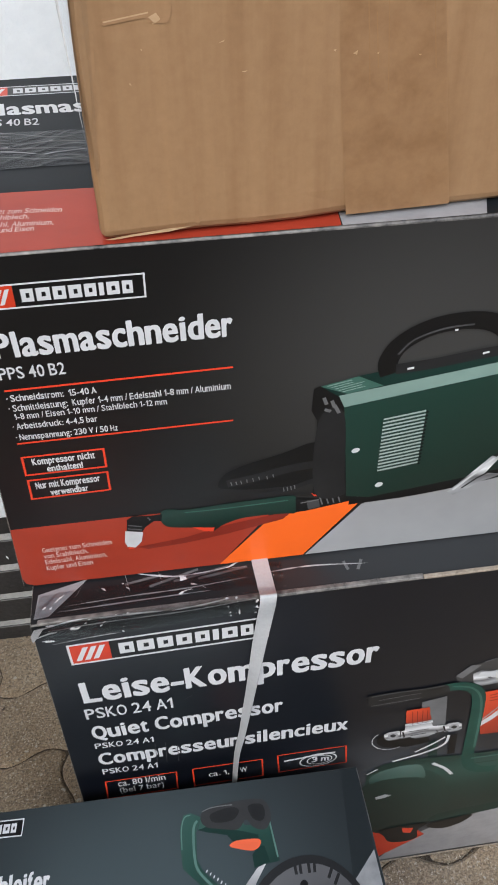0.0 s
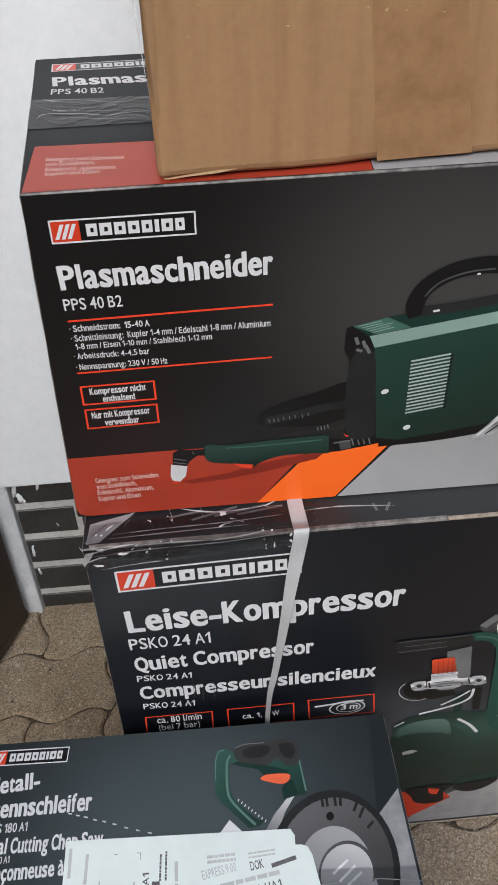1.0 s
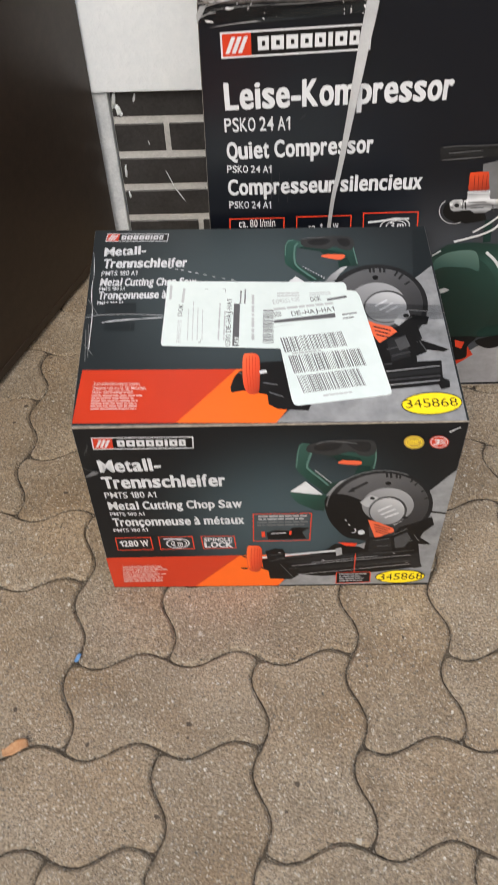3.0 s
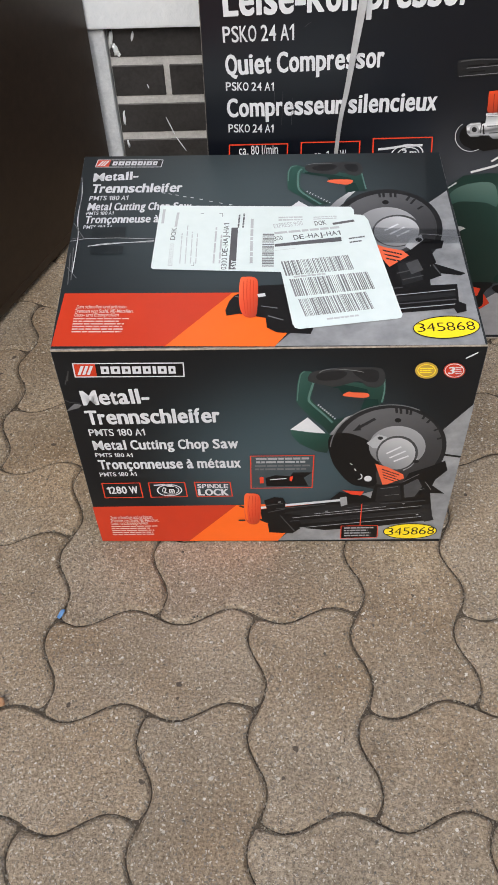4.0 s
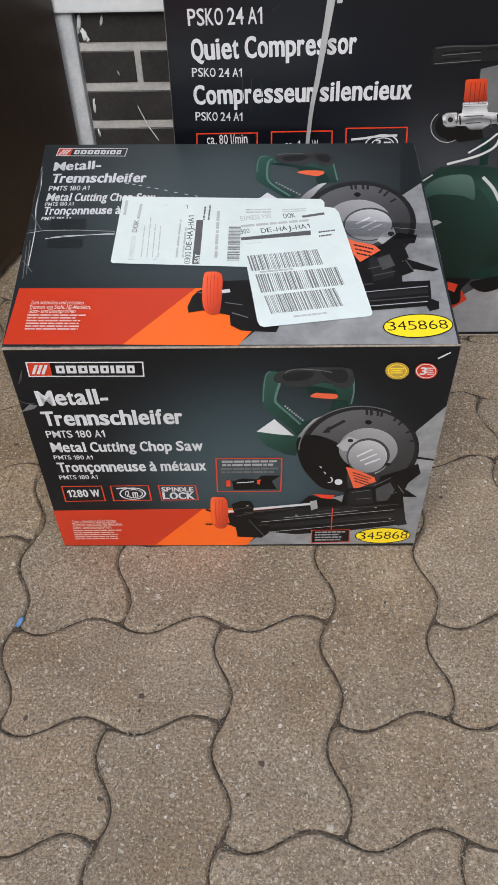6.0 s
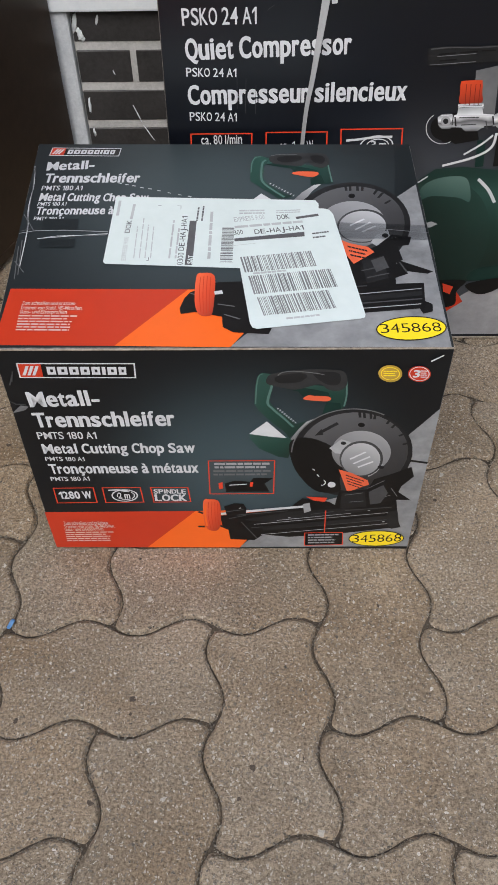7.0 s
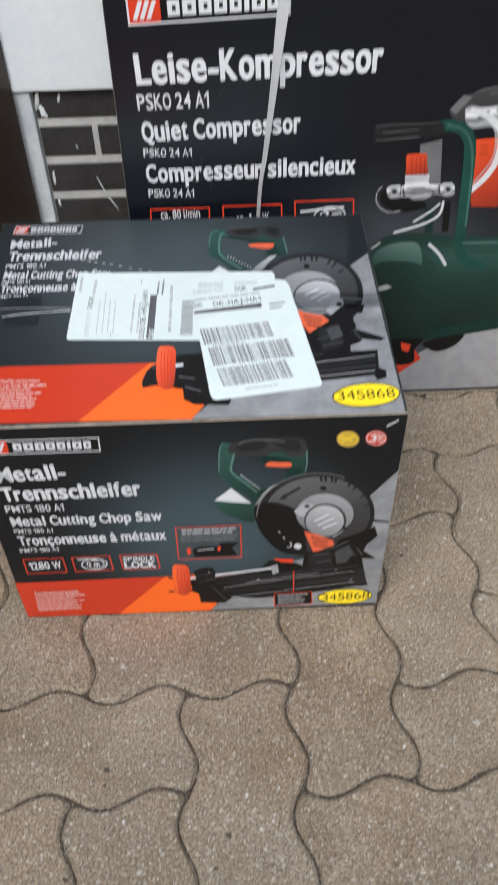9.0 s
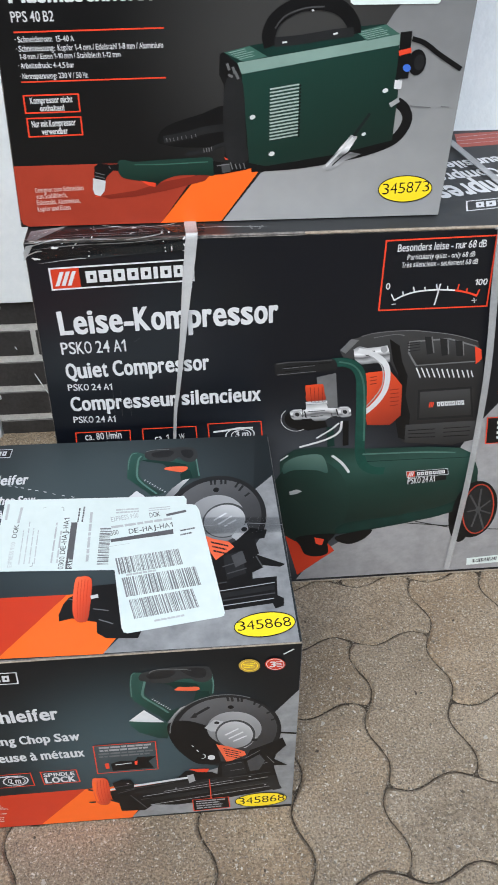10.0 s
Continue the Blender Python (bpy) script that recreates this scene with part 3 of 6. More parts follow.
class Face:
    """One printed side of a carton: a part whose own frame has x to the right, y up and z out, in metres; prints go on it in millimetres."""

    def __init__(self, owner, name, corner, right, up, base=None, lift=0.0003, inset=0.0012, label="", far=None, host=None):
        corner, right, up = Vector(corner), Vector(right), Vector(up)
        x = (right - corner).normalized()
        y = ((up - corner) - x * (up - corner).dot(x)).normalized()
        z = x.cross(y)
        self.m = Matrix(((x.x, y.x, z.x, corner.x), (x.y, y.y, z.y, corner.y), (x.z, y.z, z.z, corner.z), (0, 0, 0, 1)))
        self.at, self.ob, self.owner, self.host = lift, host, owner, host
        far = Vector(far) if far is not None else right + up - corner
        reach = self.m.inverted() @ far
        self.size = (max(reach.x, (right - corner).length) - inset, reach.y - inset)
        if base is not None:
            pts = [self.m.inverted() @ Vector(p) for p in (corner, right, far, up)]
            mid = sum(pts, Vector()) / 4
            pts = [p + Vector((inset if p.x < mid.x else -inset, inset if p.y < mid.y else -inset, 0)) for p in pts]
            self.ob = self.mesh(name, base, [(p.x, p.y) for p in pts], [(0, 1, 2, 3)], label)

    def mesh(self, name, mat, verts, faces, label="", step=0.000008):
        me = bpy.data.meshes.new(name)
        me.from_pydata([(x, y, self.at) for x, y in verts], [], faces)
        self.at += step
        me.materials.append(mat)
        ob = new(name, me)
        if self.ob is None:
            ob.parent = self.owner
            ob.matrix_basis = self.m
            self.ob = ob
        else:
            ob.parent = self.ob
            if self.host is not None:
                ob.matrix_basis = self.m
        if label:
            ob["label"] = label
        return ob


def spots(text):
    return [Vector([float(v) / 1000 for v in pair.split(",")]) for pair in text.split()]


def curve_through(pts, closed, steps=6):
    """A smooth line through the points."""
    out, n = [], len(pts)
    for k in range(n if closed else n - 1):
        a, b, c, d = (pts[(k + o) % n] if closed else pts[min(max(k + o, 0), n - 1)] for o in (-1, 0, 1, 2))
        for s in range(steps):
            t = s / steps
            out.append(0.5 * (2 * b + (c - a) * t + (2 * a - 5 * b + 4 * c - d) * t * t + (3 * b - a - 3 * c + d) * t**3))
    return out if closed else out + [pts[-1]]


def poly(f, name, mat, text, soft=False, label=""):
    pts = spots(text)
    if soft:
        pts = curve_through(pts, True)
    pts = [Vector((min(max(p.x, -0.009 if p.y > 0.2 else 0.0012), f.size[0]), min(max(p.y, 0.0012), f.size[1]))) for p in pts]
    area = sum(pts[k - 1].x * pts[k].y - pts[k].x * pts[k - 1].y for k in range(len(pts)))
    if area < 0:
        pts = pts[::-1]
    return f.mesh(name, mat, [tuple(p) for p in pts], [tuple(range(len(pts)))], label)


def band_verts(pts, width, ragged=False):
    verts, faces = [], []
    for k, p in enumerate(pts):
        t = (pts[min(k + 1, len(pts) - 1)] - pts[max(k - 1, 0)]).normalized()
        s = Vector((-t.y, t.x)) * width / 2000
        if ragged:
            s *= 0.15 + 0.9 * math.sin(math.pi * k / max(1, len(pts) - 1)) * (1 + 1.2 * noise.noise(Vector((p.x * 90, p.y * 300, 2))))
        verts += [tuple(p - s), tuple(p + s)]
        if k:
            faces.append((2 * k - 2, 2 * k, 2 * k + 1, 2 * k - 1))
    return verts, faces


def band(f, name, mat, text, width, soft=False, label=""):
    pts = spots(text)
    return f.mesh(name, mat, *band_verts(curve_through(pts, False) if soft else pts, width), label)


def bands(f, name, mat, pairs, width):
    """Several straight strokes as one printed mark."""
    if len(pairs) <= 16:
        for pts in pairs:
            ob = f.mesh(name.rstrip("s"), mat, *band_verts(curve_through(pts, False) if len(pts) > 2 else pts, width, "tape" in name))
        return ob
    verts, faces = [], []
    for a, b in pairs:
        v, q = band_verts([a, b], width)
        faces += [tuple(i + len(verts) for i in one) for one in q]
        verts += v
    return tagged(f.mesh(name, mat, verts, faces), kind="stuff")


def outline(f, name, mat, text, width, fill=None):
    """A frame along the quad's edge, mitred, and its filling."""
    p = spots(text)
    if fill is not None:
        poly(f, name + "_ground", fill, text)
    mid = sum(p, Vector((0, 0))) / 4
    w = width / 1000
    inner = []
    for k in range(4):
        a, b = (p[(k + 1) % 4] - p[k]).normalized(), (p[k - 1] - p[k]).normalized()
        inner.append(p[k] + (a + b) * w)
    verts = [tuple(v) for v in p + inner]
    faces = [(k, 4 + k, 4 + (k + 1) % 4, (k + 1) % 4) for k in range(4)]
    if (p[1] - p[0]).cross(p[2] - p[1]) > 0:
        faces = [q[::-1] for q in faces]
    return f.mesh(name, mat, verts, faces)


def oval(f, name, mat, text, count=40, label=""):
    c, a, b = spots(text)
    a, b = a - c, b - c
    pts = [c + a * math.cos(2 * math.pi * k / count) + b * math.sin(2 * math.pi * k / count) for k in range(count)]
    if a.cross(b) < 0:
        pts = pts[::-1]
    return f.mesh(name, mat, [tuple(p) for p in pts], [tuple(range(count))], label)


def arc(f, name, mat, text, width, start=0, end=360, count=40):
    c, a, b = spots(text)
    a, b = a - c, b - c
    turn = [radians(start + (end - start) * k / count) for k in range(count + 1)]
    return f.mesh(name, mat, *band_verts([c + a * math.cos(t) + b * math.sin(t) for t in turn], width))


GLYPHS = {}
# advance of the letters in thousandths of the type size
ADVANCE = {}
for width, letters in ((270, "ijl.,!:·"), (300, "I()"), (340, "ft/"), (400, "r-1J"), (470, "z"), (500, "csç"), (515, "vyx"), (545, "aekLàéè"), (560, "bdghnopquT"), (580, "023456789FEYZS"), (620, "ABCDGKPRVXUOQN"), (760, "w"), (800, "Mm"), (900, "W")):
    for letter in letters:
        ADVANCE[letter] = width / 1000


def glyph(ch, bold):
    """One flat letter of the built-in font as vertices and faces, in one of four weights."""
    bold = 0.012 if bold > 0.008 else 0.004 if bold > 0 else bold
    if (ch, bold) not in GLYPHS:
        data = bpy.data.curves.new("letters", "FONT")
        data.body, data.offset, data.resolution_u = ch, bold, 3
        ob = new("letters", data)
        bpy.context.view_layer.update()
        me = bpy.data.meshes.new_from_object(ob.evaluated_get(bpy.context.evaluated_depsgraph_get()))
        GLYPHS[ch, bold] = [v.co.xy.copy() for v in me.vertices], [tuple(p.vertices) for p in me.polygons]
        bpy.data.objects.remove(ob)
        bpy.data.curves.remove(data)
        bpy.data.meshes.remove(me)
    return GLYPHS[ch, bold]


CAP = max(v.y for v in glyph("H", 0.0)[0])
LOW = max(v.y for v in glyph("x", 0.0)[0])
TALL = max(v.y for v in glyph("l", 0.0)[0])


def lettering(text, bold):
    """A line of narrow, even signboard letters: every letter fills its own cell, and the small letters stand high."""
    out, quads, pen, em = [], [], 0.0, CAP / 0.712
    for ch in text:
        cell = ADVANCE.get(ch, 0.56) * em
        if ch == " ":
            pen += 0.25 * em
            continue
        if ch == "1":
            w = 0.13 * CAP + 2 * bold
            verts = [Vector(p) for p in ((0.30 * CAP - w / 2, 0), (0.30 * CAP + w / 2, 0), (0.30 * CAP + w / 2, CAP), (0.30 * CAP - w / 2 + 0.02 * CAP, CAP), (0.0, CAP - 0.24 * CAP), (0.0, CAP - 0.24 * CAP - w), (0.30 * CAP - w / 2, CAP - 0.20 * CAP))]
            faces = [(0, 1, 2, 3, 6), (3, 4, 5, 6)]
        else:
            verts, faces = glyph(ch, bold)
        x0, x1 = min(v.x for v in verts), max(v.x for v in verts)
        ink_width = cell - em * (0.03 if ch in "AVWXYTvwxyk/-" else 0.09)
        wide = min(1.5, max(0.72, ink_width / (x1 - x0)))
        if ch in "ijlI.,:!·()1-":
            wide = min(wide, 1.1)
        left = pen + (cell - (x1 - x0) * wide) / 2
        quads += [tuple(i + len(out) for i in q) for q in faces]
        for v in verts:
            y = v.y
            if ch.islower() and y > 0:
                y = y * 0.73 * CAP / LOW if y <= LOW else 0.73 * CAP + (y - LOW) * 0.29 * CAP / (TALL - LOW)
            out.append(Vector((left + (v.x - x0) * wide, y)))
        pen += cell
    return out, quads


def words(f, name, mat, text, place, weight=0.01, label="", square=True):
    """Lettering from the baseline's start to its end, with the height of the capitals."""
    start, end, top = spots(place)
    bold, weight = (min(0.012, weight * 0.5), weight * 0.6) if weight > 0 else (weight, 0.0)
    verts, faces = lettering(text, bold)
    x0, x1 = min(v.x for v in verts), max(v.x for v in verts)
    along, up = (end - start) / (x1 - x0), (top - start) / CAP
    if square:
        normal = Vector((-along.y, along.x)).normalized()
        up = normal * up.dot(normal)
    if along.cross(up) < 0:
        faces = [q[::-1] for q in faces]
    # heavy faces: the strokes are widened by shifted copies, each a hair above the last
    shifts = [k * weight for k in (-1.5, -0.5, 0.5, 1.5)] if weight else [0.0]
    squeeze = (x1 - x0 - 3 * weight) / (x1 - x0)
    out, quads, high = [], [], []
    for k, s in enumerate(shifts):
        quads += [tuple(i + len(out) for i in q) for q in faces]
        out += [tuple(start + along * ((v.x - x0) * squeeze + s + 1.5 * weight) + up * (v.y + (0.45 * weight if k % 2 else -0.45 * weight))) for v in verts]
        high += [k * 0.0000018] * len(verts)
    ob = f.mesh(name, mat, out, quads, label)
    for v, z in zip(ob.data.vertices, high):
        v.co.z += z
    return ob


def rows_of_bars(f, name, mat, place, count, fill=0.5, ragged=0.25, seed=1):
    """Unreadable fine print: bars broken into word lengths."""
    a, b, c = spots(place)
    r, verts, faces = random.Random(seed), [], []
    across, down = b - a, (c - a) / max(count, 1)
    for k in range(count):
        u, stop = 0.0, 1 - r.random() * ragged
        while u < stop:
            w = min(r.uniform(0.06, 0.22), stop - u)
            n = len(verts)
            for du, dv in ((u, 0), (u + w, 0), (u + w, fill), (u, fill)):
                verts.append(tuple(a + across * du + down * (k + dv)))
            faces.append((n + 3, n + 2, n + 1, n))
            u += w + 0.02
    return tagged(f.mesh(name, mat, verts, faces), kind="stuff")


def barcode(f, name, mat, place, count=46, seed=3):
    a, b, c = spots(place)
    r, verts, faces, u = random.Random(seed), [], [], 0.0
    while u < 1:
        w = r.choice((0.5, 0.5, 1.0, 1.5)) / count
        n = len(verts)
        for du, dv in ((u, 0), (min(u + w, 1), 0), (min(u + w, 1), 1), (u, 1)):
            verts.append(tuple(a + (b - a) * du + (c - a) * dv))
        faces.append((n + 3, n + 2, n + 1, n))
        u += w + r.choice((0.5, 0.5, 1.0)) / count
    return tagged(f.mesh(name, mat, verts, faces), kind="stuff")


def emblem(f, place, framed=True, red=None, white=None):
    """The maker's mark as plain shapes: a red square with three slashes and eight blocks in a white frame."""
    a, b, c = spots(place)
    right, down = b - a, c - a
    white = white or WHITE

    def quad(name, mat, u0, v0, u1, v1, slant=0.0):
        pts = [a + right * u + down * v for u, v in ((u0, v1), (u1, v1), (u1 + slant, v0), (u0 + slant, v0))]
        return f.mesh(name, mat, [tuple(p) for p in pts], [(0, 1, 2, 3)])

    if framed:
        quad("emblem_frame", white, 0, 0, 1, 1)
        quad("emblem_ground", JET, 0.205, 0.07, 0.988, 0.93)
        quad("emblem_square", red or RED, 0.012, 0.07, 0.205, 0.93)
    for k in range(3):
        quad("emblem_slash", white if framed else LINE_RED, 0.030 + 0.042 * k, 0.2, 0.057 + 0.042 * k, 0.82, 0.045)
    widths, u = (0.074, 0.084, 0.078, 0.078, 0.072, 0.030, 0.078, 0.064), 0.248
    for w in widths:
        quad("emblem_block", white, u, 0.24, u + w, 0.76)
        if w > 0.05:
            quad("emblem_gap", JET if framed else COAL, u + w * 0.38, 0.41, u + w * 0.68, 0.60)
        u += w + 0.0165


def film(f, name, text, rough, seed, cells=(80, 40), label="crinkled clear packing tape", glint_share=0.16):
    """A strip of clear tape over a quad of the side (corners in turn), with lengthwise crinkles whose crests carry
    painted highlights.
    """
    a, b, c, d = spots(text)
    nx, ny = cells
    verts, faces = [], []
    for j in range(ny + 1):
        for i in range(nx + 1):
            p = a.lerp(b, i / nx).lerp(d.lerp(c, i / nx), j / ny)
            h = max(0.0, 1 - 4 * abs(noise.noise(Vector((p.x * 9 + p.y * 12, p.y * 95 + 9 * noise.noise(Vector((p.x * 12, p.y * 8, seed))), seed))))) + 0.35 * noise.noise(Vector((p.x * 60, p.y * 260, seed)))
            verts.append((p.x, p.y, f.at + 0.0003 + rough * 0.5 * max(0.0, h)))
            if i and j:
                k = j * (nx + 1) + i
                faces.append((k - nx - 2, k - nx - 1, k, k - 1))
    me = bpy.data.meshes.new(name)
    me.from_pydata(verts, [], faces)
    me.materials.append(M_FILM), me.materials.append(M_CREASE_GLINT)
    # the highest crinkles get the pale material as painted highlights
    top = sorted(v[2] for v in verts)[min(len(verts) - 1, int(len(verts) * (1 - glint_share)))]
    for p in me.polygons:
        p.use_smooth = True
        p.material_index = int(sum(verts[i][2] for i in p.vertices) / 4 > top)
    ob = new(name, me)
    ob.parent, ob["label"] = f.owner, label
    ob.matrix_basis = f.m
    return ob


def strap(owner, pts, widths, label, mat=M_STRAP):
    """A flat packing strap along the points, each with its own half width vector, 0.8 mm thick, finely ribbed at its edges."""
    pts = [Vector(p) for p in pts]
    line, wide = curve_through(pts, False, 8), curve_through([Vector(w) for w in widths], False, 8)
    bm = bmesh.new()
    rings = []
    for k, p in enumerate(line):
        t = (line[min(k + 1, len(line) - 1)] - line[max(k - 1, 0)]).normalized()
        out = wide[k].cross(t).normalized() * 0.0004
        rings.append([bm.verts.new(p + s * wide[k] + q * out) for s, q in ((-1, -1), (1, -1), (1, 1), (-1, 1))])
    for r0, r1 in zip(rings, rings[1:]):
        for k in range(4):
            bm.faces.new((r0[k], r0[(k + 1) % 4], r1[(k + 1) % 4], r1[k]))
    bm.faces.new(rings[0]), bm.faces.new(rings[-1][::-1])
    bmesh.ops.recalc_face_normals(bm, faces=bm.faces[:])
    return part("packing_strap", bm, mat, owner, label)


def on(f, text, lift):
    """Places in the world of points of a side, that many millimetres above it."""
    return [f.m @ Vector((p.x, p.y, lift / 1000)) for p in spots(text)]

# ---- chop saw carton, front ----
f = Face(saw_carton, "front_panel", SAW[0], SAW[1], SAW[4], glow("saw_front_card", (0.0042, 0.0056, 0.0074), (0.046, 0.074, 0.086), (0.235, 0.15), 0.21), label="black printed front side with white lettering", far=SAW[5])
poly(f, "grey_floor", DIM_FLOOR, "425.6,250.5 397.2,211.7 387.7,128.6 278.5,81.2 222.1,3.6 423.3,6.4")
poly(f, "red_field", RED, "-1.4,74.8 173.8,78.0 111.1,2.2 -0.8,2.0")
poly(f, "orange_field", ORANGE, "173.8,78.0 265.6,81.2 222.1,2.4 111.1,2.2")
emblem(f, "23.0,312.2 132.6,311.9 22.1,292.6")
words(f, "title", WHITE, "Metall-", "23.3,252.7 93.0,255.4 24.6,273.0", 0.03)
words(f, "title", WHITE, "Trennschleifer", "22.5,222.8 163.1,225.4 22.6,243.5", 0.03)
words(f, "model_line", WHITE, "PMTS 180 A1", "21.2,204.1 81.4,204.7 22.1,214.9")
words(f, "subtitle", WHITE, "Metal Cutting Chop Saw", "22.1,181.0 180.4,183.0 22.5,195.9", 0.025)
words(f, "model_line", WHITE, "PMTS 180 A1", "21.6,168.6 62.9,168.4 22.2,175.3")
words(f, "subtitle", WHITE, "Tronçonneuse à métaux", "22.5,147.0 181.8,149.4 21.7,162.8", 0.025)
words(f, "model_line", WHITE, "PMTS 180 A1", "20.7,133.8 62.8,134.7 21.3,140.9")
outline(f, "power_frame", LINE_RED, "19.6,121.4 64.7,122.3 65.1,93.6 18.9,92.5", 1.3)
words(f, "power", WHITE, "1280 W", "24.3,101.2 60.5,102.2 25.3,114.1", 0.025)
outline(f, "cable_frame", LINE_RED, "73.6,122.3 116.5,123.2 117.5,94.6 73.5,93.5", 1.3)
arc(f, "cable_coil", WHITE, "97.1,107.5 111.1,107.5 98.3,118.1", 1.6)
arc(f, "cable_coil", WHITE, "98.4,107.5 107.9,107.5 99.2,114.9", 1.2)
band(f, "cable_end", WHITE, "79.8,117.1 90.1,118.1 101.2,116.0", 2.2)
poly(f, "length_ground", JET, "90.2,113.9 104.8,113.9 104.0,101.1 89.3,101.1")
words(f, "length", WHITE, "2 m", "89.4,102.2 102.9,102.2 90.1,112.8", 0.02)
outline(f, "lock_frame", LINE_RED, "126.6,123.2 168.6,123.1 170.2,95.5 127.8,94.5", 1.3)
words(f, "lock_text", WHITE, "SPINDLE", "129.9,111.7 165.4,111.6 130.0,119.0", 0.02)
words(f, "lock_text", WHITE, "LOCK", "130.0,97.8 165.8,97.7 130.4,109.6", 0.03)
words(f, "notice", NOTE, "Zum schnellen und präzisen", "19.3,49.5 70.4,50.6 19.8,56.5", 0.008)
words(f, "notice", NOTE, "Trennen von Stahl, NE-Metallen,", "18.3,43.6 77.7,44.8 18.6,49.5", 0.008)
words(f, "notice", NOTE, "Guss- und Eisenprofilen", "17.9,37.6 63.4,38.8 18.3,43.6", 0.008)
rows_of_bars(f, "small_print", NOTE, "17.5,35.2 76.6,36.5 16.5,13.3", 5, 0.45)
poly(f, "dust_chute", GRIP, "236.3,212.8 256.9,208.5 274.2,206.3 283.6,204.2 280.0,190.9 276.4,173.9 265.4,176.6 246.3,189.5 237.8,203.8")
poly(f, "chute_top", PALE, "236.3,212.8 254.1,231.7 274.2,206.3 256.9,208.5")
poly(f, "saw_handle", GRIP, "241.8,257.4 242.9,281.0 245.0,294.3 248.9,299.5 256.2,298.3 261.6,294.1 260.0,282.6 256.5,260.9 260.4,253.4 282.8,228.3 286.7,229.0 293.5,232.9 285.8,216.3 276.9,206.3 271.3,216.5 260.7,228.5 251.5,240.2 245.1,249.8")
poly(f, "handle_column", GRIP, "261.6,294.1 268.5,289.9 277.2,288.7 283.2,292.2 293.3,284.0 303.2,282.8 323.2,278.7 329.1,289.2 330.6,272.9 330.4,256.4 326.2,248.6 311.9,241.2 311.3,259.2 314.9,262.9 314.1,267.6 294.0,269.7 287.8,267.9 283.8,274.5 268.8,278.9 262.7,284.3")
poly(f, "handle_shade", DARK_GREEN, "262.7,284.3 268.6,285.0 283.6,280.6 298.6,277.5 312.7,273.1 314.1,267.6 294.0,269.7 287.8,267.9 283.8,274.5 268.8,278.9")
poly(f, "motor_neck", DARK_GREEN, "311.3,260.0 324.7,258.3 326.2,248.6 315.6,244.2 307.6,240.4")
band(f, "handle_edge", EDGE, "260.6,292.1 258.8,282.6 254.7,260.2 259.1,250.8 270.9,236.2 280.3,223.6", 2.4, True)
band(f, "handle_edge", EDGE, "243.1,257.3 244.2,281.0 246.4,295.0 249.9,298.4", 1.2, True)
band(f, "column_edge", EDGE, "328.5,287.8 329.9,269.3 328.6,253.8", 1.6, True)
bands(f, "handle_teeth", PALE, [spots(s) for s in ("264.2,249.6 265.5,251.5", "266.4,247.1 267.6,249.0", "268.6,244.6 269.8,246.4", "270.7,242.0 272.0,243.9", "272.9,239.4 274.1,241.3", "275.1,236.9 276.3,238.8", "277.3,234.3 278.5,236.2", "279.5,231.7 280.7,233.6", "281.7,229.1 283.0,231.0")], 1.0)
poly(f, "handle_grip", CARBON, "253.4,291.3 258.2,298.3 274.7,302.3 291.0,304.4 317.7,303.6 326.8,298.8 328.9,283.4 322.0,275.6 311.8,277.5 304.6,284.8 296.4,282.5 279.8,277.2 262.8,281.6 254.3,285.3", True)
poly(f, "grip_pad", COAL, "262.5,294.7 283.0,299.3 291.5,295.7 283.5,287.4 265.2,286.4", True)
poly(f, "grip_pad", COAL, "297.5,299.1 315.9,300.7 322.5,295.4 321.3,284.7 312.2,283.6 302.1,290.8", True)
band(f, "grip_line", ASH, "264.0,296.2 267.8,299.9 278.0,301.9 297.5,299.6 307.3,297.1", 1.0, True)
poly(f, "trigger", TAG_RED, "288.6,265.0 294.0,269.7 299.0,268.9 312.8,267.7 315.1,262.9 309.4,261.1 294.3,262.7", True)
poly(f, "collar", DISC, "277.7,204.2 285.7,220.3 293.1,231.3 301.9,236.6 315.6,242.6 303.6,228.8 295.8,216.2 287.6,203.3")
oval(f, "blade_guard", COAL, "341.9,179.4 404.5,181.0 337.1,251.1")
oval(f, "guard_face", GUARD, "343.5,181.3 399.6,182.9 338.7,245.4")
poly(f, "blade", JET, "278.0,200.8 297.4,207.0 322.8,191.5 335.2,168.1 332.8,138.9 333.4,116.4 309.7,116.5 291.9,139.0 280.4,168.4", True)
arc(f, "guard_rim", ASH, "341.9,179.4 403.9,181.0 337.1,250.3", 1.4, 60, 175)
band(f, "turn_arrow", COAL, "307.3,214.9 324.4,229.5", 4)
poly(f, "turn_arrow", COAL, "302.4,210.5 308.6,221.0 311.0,211.4")
bands(f, "guard_notches", COAL, [spots(s) for s in ("344.2,246.1 345.5,237.8", "348.6,246.1 350.1,236.9", "355.3,245.2 356.3,236.0", "359.9,243.5 359.8,235.2", "375.3,235.9 372.9,228.3", "381.8,229.1 378.2,222.3", "391.8,213.5 387.1,210.0", "398.4,199.3 392.4,196.6")], 2.6)
oval(f, "guard_bolt", JET, "347.8,226.8 351.2,226.7 347.4,230.2")
oval(f, "cover_disc", PLATE, "351.5,184.0 381.9,183.9 348.1,218.1")
poly(f, "cover_plate", STEEL, "318.2,190.6 329.2,205.0 339.4,200.5 334.1,181.3 325.2,182.3")
poly(f, "cover_plate", STEEL, "376.1,164.2 370.5,150.6 362.9,142.8 359.0,150.7 365.4,164.2")
oval(f, "hub", STONE, "352.5,172.7 374.8,175.5 348.2,202.2")
